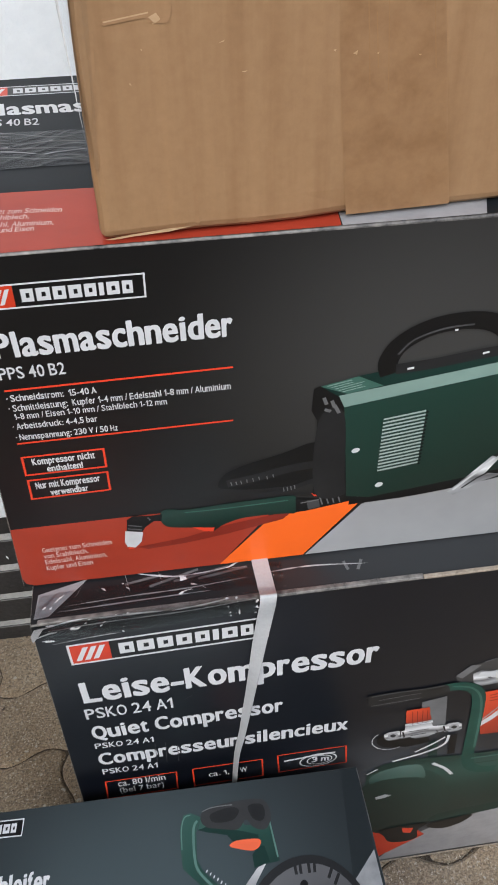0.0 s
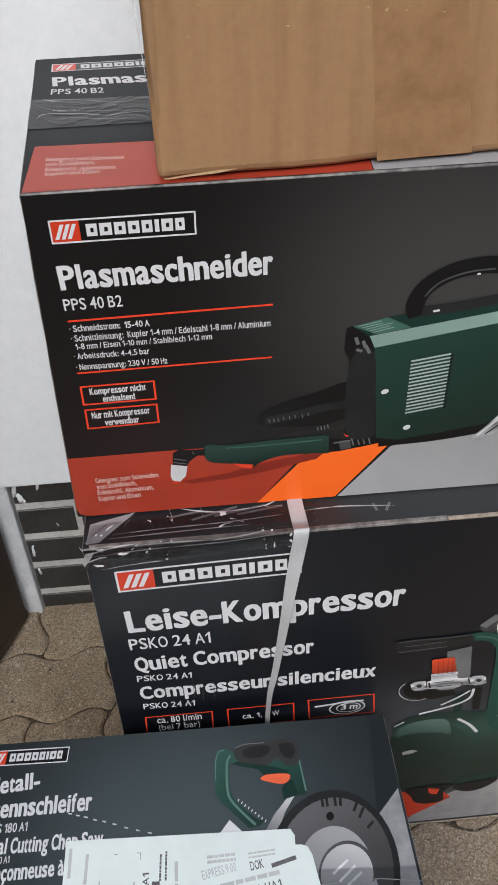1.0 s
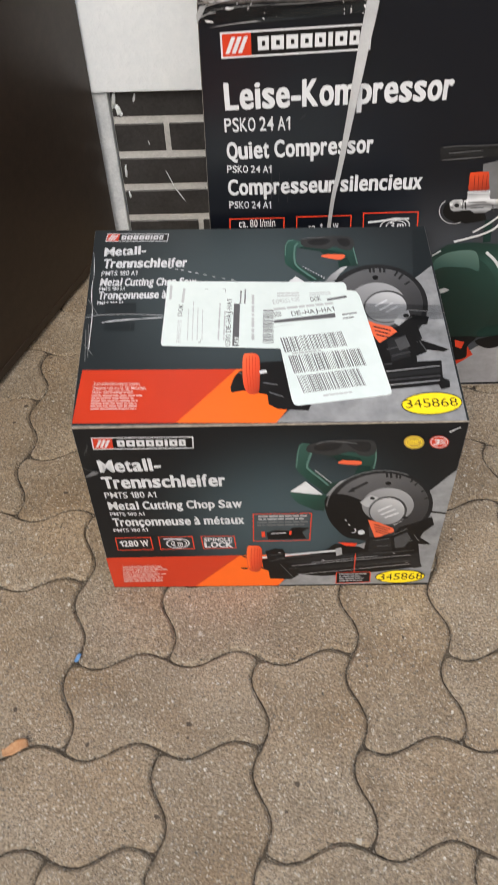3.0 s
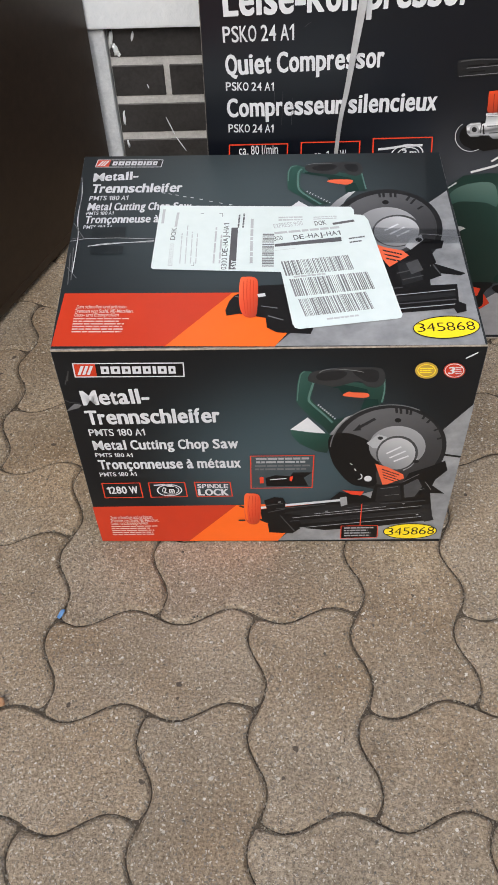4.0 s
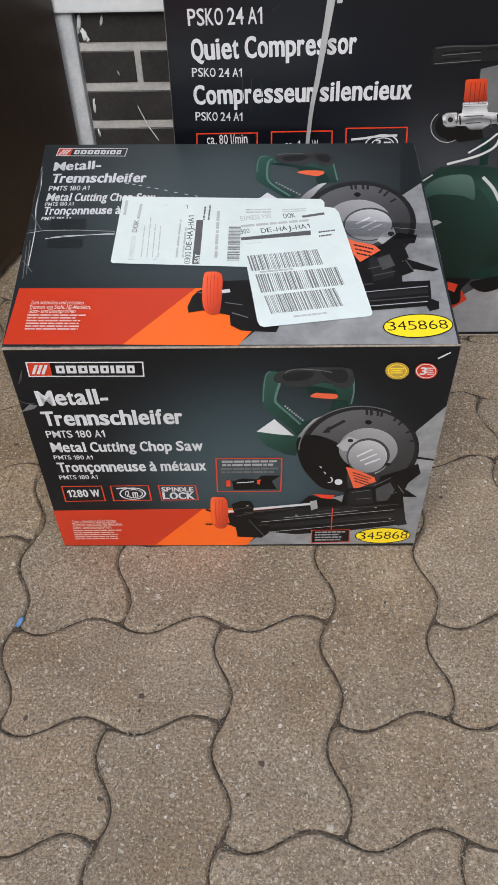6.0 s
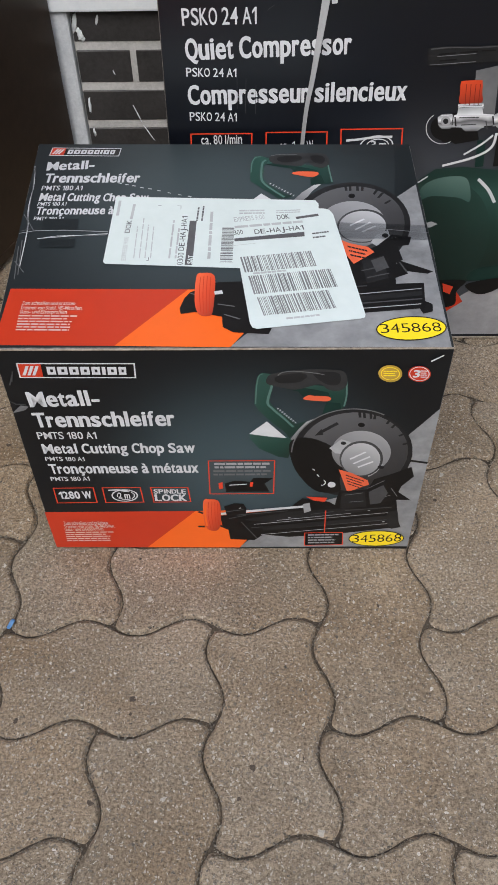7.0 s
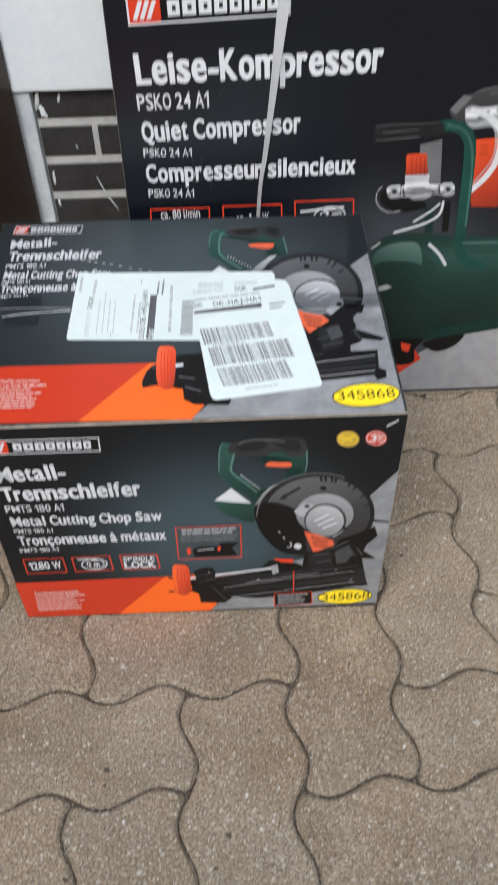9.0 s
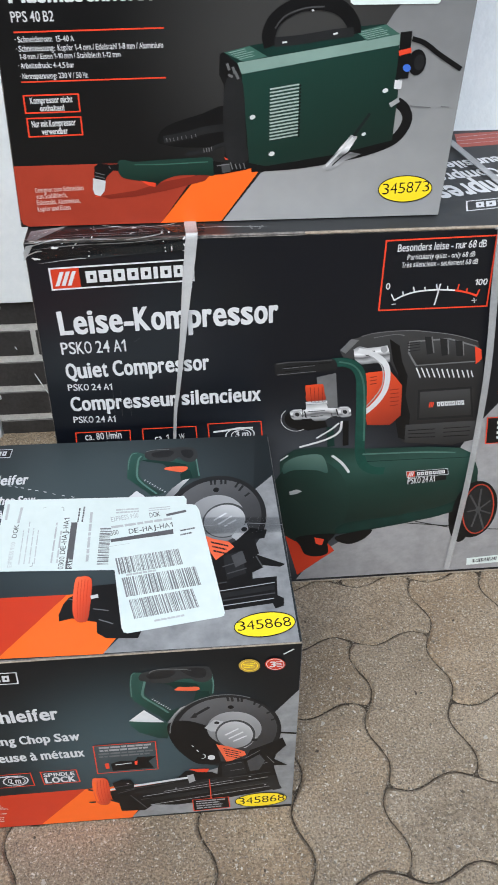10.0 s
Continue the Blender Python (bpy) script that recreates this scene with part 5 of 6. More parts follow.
band(g, "fine_line", FADED, "216.1,148.4 238.2,151.8", 0.5)

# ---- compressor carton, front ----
# the bluish dark tone puts reflected sky light into the card colour
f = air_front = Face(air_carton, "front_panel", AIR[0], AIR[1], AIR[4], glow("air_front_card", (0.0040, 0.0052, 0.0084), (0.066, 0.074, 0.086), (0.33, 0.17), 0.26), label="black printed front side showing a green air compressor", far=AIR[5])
poly(f, "grey_floor", FLOOR, "342.3,8.0 372.1,62.4 438.6,119.8 521.7,156.1 578.9,307.6 618.6,374.2 660.0,381.4 736.9,8.0")
poly(f, "red_field", RED, "321.2,110.7 378.3,105.9 400.2,71.8 343.6,19.0")
emblem(f, "32.7,579.8 198.6,585.5 32.9,550.6")
words(f, "title", WHITE, "Leise-Kompressor", "34.1,490.0 299.1,496.0 35.9,521.6", 0.03)
words(f, "model_line", WHITE, "PSKO 24 A1", "32.2,461.3 111.0,462.3 33.2,478.6")
words(f, "subtitle", WHITE, "Quiet Compressor", "33.4,424.3 213.0,429.5 34.3,446.8", 0.025)
words(f, "model_line", WHITE, "PSKO 24 A1", "32.3,405.7 87.9,404.3 32.9,415.5")
words(f, "subtitle", WHITE, "Compresseur silencieux", "32.3,372.7 279.5,375.8 33.7,394.8", 0.025)
words(f, "model_line", WHITE, "PSKO 24 A1", "32.6,352.8 87.1,351.3 33.2,363.2")
outline(f, "flow_frame", LINE_RED, "32.0,336.4 105.1,336.6 104.1,298.6 30.0,297.5", 1.6)
words(f, "flow_text", WHITE, "ca. 80 l/min", "44.3,321.8 92.6,322.6 45.0,333.6", 0.006)
words(f, "flow_text", WHITE, "(bei 7 bar)", "44.8,306.7 89.7,307.7 45.3,317.7", 0.006)
outline(f, "power_frame", LINE_RED, "120.2,337.6 193.3,337.9 194.3,299.8 120.3,298.6", 1.6)
words(f, "power_text", WHITE, "ca. 1,", "136.7,314.7 158.1,315.3 136.6,324.7", 0.006)
words(f, "power_text", WHITE, "W", "169.5,314.6 177.2,315.1 169.3,325.6", 0.006)
outline(f, "hose_frame", LINE_RED, "207.8,340.9 280.9,341.2 283.8,303.1 209.9,301.8", 1.6)
arc(f, "hose_coil", PALE, "251.9,318.3 271.2,319.1 251.9,331.3", 1.6)
arc(f, "hose_coil", PALE, "253.4,318.2 266.5,318.4 253.4,327.2", 1.3)
band(f, "hose_end", PALE, "215.8,325.6 228.9,326.8 248.0,329.5 269.5,330.1", 3, True)
words(f, "hose_length", WHITE, "3 m", "244.9,314.7 263.5,314.5 244.2,324.8", 0.02)
outline(f, "noise_frame", LINE_RED, "420.6,600.8 553.0,603.2 559.6,506.0 421.8,505.7", 2.0)
words(f, "noise_text", WHITE, "Besonders leise - nur 68 dB", "436.4,585.2 541.9,587.8 435.9,594.6", 0.008)
words(f, "noise_text", PALE, "Particularly quiet - only 68 dB", "449.3,574.5 530.6,575.8 448.4,581.1", 0.008)
words(f, "noise_text", PALE, "Très silencieux - seulement 68 dB", "443.8,564.3 535.9,566.0 443.6,571.0", 0.008)
band(f, "gauge_scale", WHITE, "439.7,520.0 451.5,526.6 468.3,531.4 492.5,532.7 514.5,531.0", 2.2, True)
band(f, "gauge_scale", LINE_RED, "514.5,531.0 530.7,527.1 543.7,521.9", 2.6, True)
bands(f, "gauge_ticks", WHITE, [spots(s) for s in ("440.4,520.0 435.9,528.8", "450.8,526.6 449.4,532.2", "464.2,530.7 461.8,537.8", "477.2,532.5 475.8,537.2", "491.8,532.7 489.9,540.5", "505.2,532.1 503.6,537.6")], 1.6)
bands(f, "gauge_ticks", LINE_RED, [spots(s) for s in ("517.3,530.8 517.9,539.4", "528.4,528.0 529.5,533.4", "542.4,521.1 544.7,531.2")], 1.8)
band(f, "gauge_needle", WHITE, "491.6,511.4 494.7,541.1", 1.9)
words(f, "gauge_zero", WHITE, "0", "428.2,535.4 433.6,535.9 426.5,543.9", 0.01)
words(f, "gauge_end", WHITE, "100", "537.3,537.0 552.7,537.1 535.0,545.6", 0.01)
bands(f, "gauge_signs", WHITE, [spots(s) for s in ("437.6,514.6 443.2,515.1", "537.7,515.8 544.0,516.3", "539.8,519.6 541.9,512.4")], 1.0)
oval(f, "back_wheel", JET, "591.3,132.2 609.6,134.5 583.0,189.3")
poly(f, "back_plate", ASH, "351.9,409.5 376.7,415.3 383.4,357.3 356.7,357.0")
poly(f, "motor_cover", MOTOR, "379.2,448.6 390.9,465.1 418.8,473.9 468.9,476.5 521.1,467.2 557.1,455.2 570.8,422.9 578.7,367.0 585.3,290.6 552.7,281.2 480.0,290.2 469.5,322.6 474.2,358.7 468.3,392.1 445.7,429.5 418.3,444.1 387.9,432.5", label="")
poly(f, "motor_top", ASH, "379.1,450.4 392.2,466.8 402.4,464.6 393.4,453.1 386.8,444.8")
bands(f, "motor_edges", ASH, [spots(s) for s in ("404.9,469.5 420.2,473.8 447.3,475.8 472.6,475.5", "420.9,467.0 447.9,470.8 459.8,468.5", "472.6,475.5 521.1,467.2 557.1,455.2")], 1.2)
poly(f, "motor_side", JET, "441.5,464.3 455.9,453.4 462.1,428.6 472.6,405.6 473.9,373.0 484.7,338.6 487.7,292.8 473.3,298.9 465.4,329.8 469.2,373.3 458.4,410.9 450.1,429.3")
poly(f, "motor_panel", ASH, "466.8,459.7 518.3,462.3 557.7,448.3 566.3,423.2 480.3,420.6 467.8,441.5")
poly(f, "motor_panel", MOTOR_LIGHT, "468.5,457.9 518.7,459.7 555.8,446.7 562.9,425.2 482.3,422.2 470.7,441.4")
poly(f, "motor_panel", COAL, "489.6,381.6 562.4,383.1 574.7,330.1 495.5,329.0")
poly(f, "motor_panel", MOTOR_LIGHT, "493.2,377.6 560.8,379.4 570.7,334.3 498.1,332.8")
for s in ("486.4,465.5 496.7,465.0 502.0,439.8 493.5,437.6", "506.6,462.0 517.9,460.6 521.9,436.1 513.2,434.8", "527.0,458.4 537.7,456.2 541.8,433.3 532.8,433.8"):
    poly(f, "motor_rib", COAL, s)
bands(f, "rib_edges", ASH, [spots(s) for s in ("495.9,465.1 501.9,440.7", "517.1,460.6 521.8,437.0", "537.7,456.2 542.4,434.2")], 1.6)
bands(f, "motor_vents", PALE, [spots(s) for s in ("482.2,417.8 489.7,401.9", "489.0,417.4 496.6,401.6", "495.9,416.1 502.7,401.2", "502.8,415.8 509.6,400.9", "509.6,415.4 516.5,400.5", "516.6,414.1 522.6,400.1", "523.4,413.8 529.5,399.8", "530.4,412.5 535.7,399.4", "537.3,412.1 542.6,399.0", "544.4,410.8 549.6,398.7", "551.2,410.5 555.8,398.3", "556.8,409.3 561.0,399.0")], 1.7)
bands(f, "side_vents", COAL, [spots(s) for s in ("465.8,456.3 481.6,458.1", "466.3,452.9 482.1,454.7", "466.8,448.5 482.7,450.3", "468.2,444.1 483.4,446.0")], 1.2)
poly(f, "motor_foot", MOTOR_LIGHT, "480.6,321.9 579.1,323.8 582.4,288.7 552.7,281.2 483.2,290.0")
bands(f, "foot_slats", JET, [spots(s) for s in ("485.2,311.5 523.4,312.1", "486.0,305.3 524.6,304.9", "486.9,299.1 525.7,297.6", "535.4,312.4 573.0,313.0", "536.6,305.1 574.4,305.8", "537.8,297.8 574.3,297.6")], 1.5)
emblem(f, "503.9,362.7 558.9,364.3 507.7,348.0", False)
poly(f, "side_knob", LINE_RED, "554.9,447.6 564.0,442.8 567.7,427.6 560.9,419.9")
poly(f, "cylinder_cover", COVER, "414.0,413.3 447.3,416.0 467.0,390.3 471.3,339.4 458.3,323.3 426.6,325.3 418.8,357.1")
bands(f, "cover_slots", DEEP_RED, [spots(s) for s in ("422.2,405.6 431.1,407.0", "422.8,400.1 431.7,401.5", "423.4,394.6 432.3,395.9", "451.1,383.7 463.2,384.9", "451.9,377.1 464.0,378.3", "452.7,370.5 464.8,371.7", "453.5,363.7 465.7,364.9", "454.3,357.0 465.0,358.3")], 1.5)
poly(f, "cylinder_head", CHROME, "396.4,451.2 403.3,456.0 413.8,452.1 426.8,453.1 439.7,455.1 444.1,442.7 445.7,429.5 429.5,428.6 409.0,427.0 399.3,435.4")
poly(f, "head_gap", COAL, "410.7,447.0 424.4,448.1 425.2,441.1 413.6,440.0")
oval(f, "head_bolt", STEEL, "436.0,449.2 440.4,449.0 435.4,454.4")
band(f, "air_hose", PALE, "402.5,449.2 425.2,441.1 442.0,422.6 445.6,391.5 436.4,365.7 414.3,339.9", 7.5, True)
band(f, "hose_groove", STEEL, "419.5,439.6 436.0,422.9 440.1,393.6 431.1,371.7 416.4,349.5", 1.6, True)
band(f, "hose_light", WHITE, "422.4,439.5 439.2,421.0 443.1,393.5 434.6,367.7 416.9,344.6", 1.0, True)
poly(f, "tank", TANK, "308.3,271.2 326.8,286.8 358.4,289.9 422.9,282.5 520.3,280.2 566.1,275.0 585.6,263.0 599.9,231.4 607.5,182.8 576.0,144.5 508.2,126.5 439.2,113.5 369.5,106.7 321.1,113.3 309.7,172.6")
band(f, "tank_seam", DARK_GREEN, "425.3,257.8 507.2,257.6 557.0,256.3 588.5,256.4", 1.4)
oval(f, "tank_end", TANK_END, "354.9,180.9 413.8,183.4 347.6,268.5")
poly(f, "tank_sheen", SHEEN, "313.5,260.2 327.4,272.0 351.2,276.8 369.2,271.3 377.7,240.5 361.1,246.0 328.5,248.3 314.1,242.8", True)
poly(f, "tank_under", DARK_GREEN, "404.2,111.3 490.9,124.2 567.5,142.8 606.2,180.5 604.8,197.0 564.2,162.4 488.4,144.1 411.2,133.2", True)
band(f, "tank_glint", PALE, "381.9,272.6 397.7,256.5 409.1,238.2", 4, True)
band(f, "tank_glint", PALE, "308.4,268.0 319.3,276.8", 2)
poly(f, "tank_plug", STEEL, "323.6,206.4 334.2,210.1 342.7,206.1 334.6,201.0 324.7,199.4")
band(f, "riser", DARK_GREEN, "375.0,325.5 379.1,289.6", 10)
band(f, "riser", JET, "396.1,334.1 399.8,290.3", 8)
band(f, "handle_pipe", GREEN, "370.3,431.7 387.9,431.6 403.6,421.1 412.0,395.2 417.9,317.8 421.1,276.3 428.3,252.2 443.5,240.2 460.2,237.9", 14, True)
band(f, "pipe_shine", MOSS, "379.0,433.0 397.9,426.7 410.7,409.0 417.7,376.3 424.7,296.9", 2.5, True)
poly(f, "handle_grip", COAL, "295.1,432.7 297.1,435.6 317.7,437.3 346.6,437.0 368.4,438.1 374.8,434.5 377.5,423.8 373.0,419.7 349.8,418.6 320.8,415.9 300.9,415.3 296.7,420.2", True)
band(f, "grip_line", STONE, "298.5,433.8 317.9,435.6 346.9,435.3 369.9,436.4", 1.6, True)
bands(f, "grip_ribs", JET, [spots(s) for s in ("307.4,428.2 325.8,429.5", "330.4,429.9 348.8,431.1", "309.5,421.0 328.1,422.3", "353.4,431.6 368.3,432.3")], 1.6)
bands(f, "grip_edges", ASH, [spots(s) for s in ("306.5,425.9 348.0,428.8", "299.5,416.5 349.6,419.8")], 0.8)
poly(f, "regulator_cap", COVER, "337.5,395.7 340.1,398.1 358.5,398.8 361.4,396.2 363.5,384.2 365.6,372.6 353.6,371.0 340.6,372.0 338.7,384.3", True)
poly(f, "regulator_neck", CHROME, "339.0,370.8 367.5,371.9 369.3,365.3 340.0,364.2")
oval(f, "pressure_gauge", JET, "336.1,340.8 349.0,343.9 335.1,360.2")
oval(f, "pressure_gauge", JET, "327.3,341.1 342.2,342.0 323.9,356.7")
arc(f, "gauge_ring", PALE, "326.2,340.5 344.8,341.2 322.1,360.1", 0.8, 120, 300)
poly(f, "valve_shade", JET, "336.2,337.8 367.0,338.9 371.8,325.7 344.9,320.4 332.9,327.1")
poly(f, "regulator", CHROME, "335.7,356.4 340.3,358.2 339.9,368.8 366.0,370.0 369.9,358.7 382.4,357.6 387.6,343.3 371.8,341.1 367.5,337.1 353.7,336.8 347.9,341.8 336.6,342.2")
poly(f, "fitting", CHROME, "318.5,354.9 323.0,358.8 334.0,359.1 337.8,354.3 339.3,344.8 335.0,340.2 325.5,340.5 320.5,345.4")
poly(f, "fitting", CHROME, "382.6,356.9 386.9,360.1 396.2,359.8 400.7,355.7 403.1,344.2 398.7,340.9 389.9,341.2 385.4,345.4")
bands(f, "regulator_shade", JET, [spots(s) for s in ("338.4,355.0 341.4,343.4", "341.5,366.8 364.5,368.0", "374.1,342.4 383.9,343.4", "381.4,356.3 384.9,344.8")], 1.7)
bands(f, "regulator_glint", WHITE, [spots(s) for s in ("322.0,356.8 334.2,357.8", "341.8,356.9 380.1,357.0", "386.0,358.2 397.1,358.5")], 1.1)
bands(f, "cap_ribs", DEEP_RED, [spots(s) for s in ("344.0,394.5 347.0,369.5", "349.0,394.5 352.0,369.5", "354.5,394.5 357.0,369.5", "359.5,394.5 362.0,369.5")], 0.8)
band(f, "cap_collar", WHITE, "340.0,367.5 368.0,367.8", 1.6)
oval(f, "outlet", STEEL, "328.6,349.9 334.1,350.4 327.1,356.0")
oval(f, "outlet_bore", COAL, "328.6,349.9 331.6,350.1 327.8,353.3")
oval(f, "outlet", STEEL, "393.7,350.6 399.2,351.1 391.9,356.6")
oval(f, "outlet_bore", COAL, "393.7,350.6 396.8,350.8 392.7,353.9")
bands(f, "regulator_lines", STONE, [spots(s) for s in ("343.1,354.0 366.0,354.5", "347.4,345.0 364.3,345.9", "374.7,350.1 378.6,339.1", "336.0,358.2 336.7,344.7")], 1.3)
band(f, "thin_tube", PALE, "390.6,334.5 388.2,315.6 369.5,302.6 334.5,291.5", 3.2, True)
band(f, "thin_tube", PALE, "387.0,331.7 376.1,320.4 357.4,306.4", 2.6, True)
emblem(f, "493.0,234.5 554.4,236.8 495.5,222.0")
poly(f, "tank_badge", JET, "496.5,220.8 554.1,223.4 554.8,214.4 498.9,209.3")
band(f, "tank_line", EDGE, "425.3,272.5 507.2,271.0 560.0,267.0", 2.6, True)
words(f, "tank_model", WHITE, "PSKO 24 A1", "498.0,209.4 538.2,212.2 495.7,220.9", 0.015)
poly(f, "rubber_foot", JET, "339.6,109.2 395.4,112.1 388.0,92.3 389.6,68.8 372.1,62.4 353.9,69.3 345.8,88.2", True)
poly(f, "foot_accent", LINE_RED, "366.0,106.6 381.7,101.2 379.3,87.1 369.5,91.9")
poly(f, "rubber_foot", JET, "401.1,106.5 452.9,117.3 445.2,97.7 424.0,86.7 405.7,93.4", True)
bands(f, "axle_cable", COAL, [spots(s) for s in ("508.2,126.5 581.1,114.4", "521.1,129.2 591.3,107.2", "637.0,103.4 674.2,99.1")], 1.6)
oval(f, "wheel", JET, "610.8,146.7 645.0,152.5 602.8,207.5")
arc(f, "wheel_ring", DULL_RED, "616.0,147.5 639.0,151.8 608.5,200.2", 2.6)
oval(f, "wheel_disc", COAL, "616.0,147.5 638.1,151.8 608.7,199.0")
bands(f, "wheel_spokes", STONE, [spots(s) for s in ("616.0,147.5 631.8,165.6", "616.0,147.5 637.5,137.2", "616.0,147.5 633.6,102.4", "616.0,147.5 612.5,109.3", "616.0,147.5 599.0,143.9", "616.0,147.5 597.6,180.0", "616.0,147.5 612.7,191.8")], 3.0)
oval(f, "wheel_hub", STONE, "616.0,147.5 620.2,148.4 614.6,154.9")
outline(f, "feature_frame", LINE_RED, "594.1,328.9 652.5,329.3 659.8,280.5 600.5,280.2", 1.6, JET)
rows_of_bars(f, "feature_print", WHITE, "610.1,320.9 646.2,321.7 616.0,284.4", 4, 0.5)
outline(f, "feature_frame", LINE_RED, "598.0,394.2 641.0,395.5 644.4,370.9 600.8,369.5", 1.6, JET)
poly(f, "code_sticker", PAPER, "618.5,36.5 677.5,40.8 680.3,22.8 620.6,19.9", label="small white bar code sticker")
barcode(f, "bar_code", TYPE, "628.5,32.9 669.1,36.2 629.1,24.6", 30, 8)
bands(f, "scratches", STONE, [spots(s) for s in ("122.0,476.7 129.3,482.1", "88.6,404.3 87.9,367.5", "98.6,403.7 97.0,362.2", "109.5,395.9 108.7,361.5", "3.3,387.4 5.0,379.9")], 0.5)

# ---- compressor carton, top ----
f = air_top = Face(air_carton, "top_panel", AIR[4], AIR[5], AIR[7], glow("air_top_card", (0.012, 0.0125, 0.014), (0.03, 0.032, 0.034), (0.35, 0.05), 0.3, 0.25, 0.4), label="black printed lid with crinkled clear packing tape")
poly(f, "red_bar", DULL_RED, "582.5,323.0 725.7,353.6 705.1,284.7 571.2,266.3")
bands(f, "bar_lines", PALE, [spots(s) for s in ("580.8,308.3 719.1,335.9", "577.5,294.0 714.4,318.4", "574.3,280.0 709.7,301.4")], 0.9)
words(f, "title", WHITE, "Leise-Kompressor", "723.7,180.3 441.6,109.6 707.6,129.2", 0.03)
words(f, "subtitle", WHITE, "Quiet Compressor", "665.3,201.5 456.3,155.7 657.0,170.8", 0.025)
words(f, "subtitle", WHITE, "Compresseur silencieux", "730.0,254.6 456.8,191.8 721.7,227.9", 0.025)
emblem(f, "684.2,75.2 518.6,47.9 692.5,105.6")
poly(f, "grey_corner", FLOOR, "3.5,5.4 5.8,29.5 45.2,40.4 15.0,6.8")
bands(f, "lid_picture", ASH, [spots(s) for s in ("75.2,29.8 105.4,35.5", "95.0,24.7 135.7,36.9", "115.0,27.2 160.9,36.1", "135.0,27.0 175.9,33.6", "255.9,27.1 258.0,17.5", "265.8,16.6 271.0,26.7")], 2.5)

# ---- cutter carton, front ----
# besides the printed glow, the bright spot paints gloss haze on the card
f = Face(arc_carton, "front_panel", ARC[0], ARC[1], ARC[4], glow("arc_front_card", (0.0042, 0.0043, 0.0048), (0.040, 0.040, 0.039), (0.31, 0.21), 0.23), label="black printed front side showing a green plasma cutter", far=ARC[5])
poly(f, "grey_floor", CUTTER_FLOOR, "232.0,1.3 275.2,58.7 373.3,92.4 385.0,186.2 406.7,223.1 449.7,273.2 488.5,290.0 487.0,1.3")
poly(f, "red_field", DULL_RED, "4.6,73.1 88.9,73.6 145.2,73.5 213.7,74.7 160.2,1.3 82.6,1.3 10.0,1.4 3.6,4.5 1.6,12.0")
poly(f, "orange_field", ORANGE, "160.2,1.3 206.9,59.6 278.5,68.5 230.0,1.3")
emblem(f, "30.3,287.4 126.1,287.7 29.9,270.2")
words(f, "title", WHITE, "Plasmaschneider", "29.3,235.1 176.7,236.5 31.2,253.3", 0.03)
words(f, "model_line", WHITE, "PPS 40 B2", "28.9,217.8 69.9,218.2 29.8,227.2", 0.006)
band(f, "red_rule", LINE_RED, "29.3,208.6 176.1,210.8", 1.5)
words(f, "data_line", WHITE, "· Schneidstrom:  15-40 A", "29.2,199.3 86.6,199.8 29.8,204.7", 0.012)
words(f, "data_line", WHITE, "· Schnittleistung:  Kupfer 1-4 mm / Edelstahl 1-8 mm / Aluminium", "28.9,190.7 174.2,192.2 29.5,196.2", 0.008)
words(f, "data_line", WHITE, "1-8 mm / Eisen 1-10 mm / Stahlblech 1-12 mm", "30.9,183.4 131.0,184.2 31.0,188.5", 0.006)
words(f, "data_line", WHITE, "· Arbeitsdruck: 4-4,5 bar", "28.2,174.7 83.8,174.9 28.7,179.9", 0.012)
words(f, "data_line", WHITE, "· Nennspannung: 230 V / 50 Hz", "28.1,164.6 96.2,164.8 28.6,169.9", 0.012)
band(f, "red_rule", LINE_RED, "28.0,161.4 175.2,163.4", 1.5)
outline(f, "hint_frame", LINE_RED, "27.5,148.7 84.8,149.4 84.5,130.1 26.9,129.4", 1.5)
words(f, "hint_text", WHITE, "Kompressor nicht", "34.2,139.6 77.4,140.6 34.8,145.8", 0.02)
words(f, "hint_text", WHITE, "enthalten!", "43.0,131.8 68.1,132.3 43.5,137.6", 0.02)
outline(f, "hint_frame", LINE_RED, "27.1,125.3 84.5,126.0 84.2,105.7 26.3,104.3", 1.5)
words(f, "hint_text", WHITE, "Nur mit Kompressor", "32.1,115.2 77.8,116.6 32.7,121.7", 0.02)
words(f, "hint_text", WHITE, "verwendbar", "41.1,107.0 68.2,107.9 41.6,113.1", 0.02)
words(f, "notice", NOTE, "Geeignet zum Schneiden", "23.4,42.4 76.9,44.0 23.8,47.9", 0.006)
words(f, "notice", NOTE, "von Stahlblech,", "23.2,34.7 57.7,36.4 23.6,40.3", 0.006)
words(f, "notice", NOTE, "Edelstahl, Aluminium,", "23.1,27.6 71.5,29.1 23.5,33.2", 0.006)
words(f, "notice", NOTE, "Kupfer und Eisen", "22.8,19.7 59.3,21.2 23.2,25.4", 0.006)
poly(f, "torch_shadow", DEEP_RED, "95.1,36.4 134.3,41.7 168.4,51.7 221.3,60.7 212.0,51.0 168.3,40.7 133.9,34.8 104.5,32.5")
poly(f, "hose_shadow", JET, "162.2,97.7 167.5,109.4 182.9,117.5 209.9,125.5 232.9,133.7 245.9,126.6 248.2,90.8 229.6,89.6 192.2,89.7 169.0,93.3", True)
band(f, "hose", COAL, "169.1,98.9 192.1,102.7 214.9,108.3 235.5,110.5", 8, True)
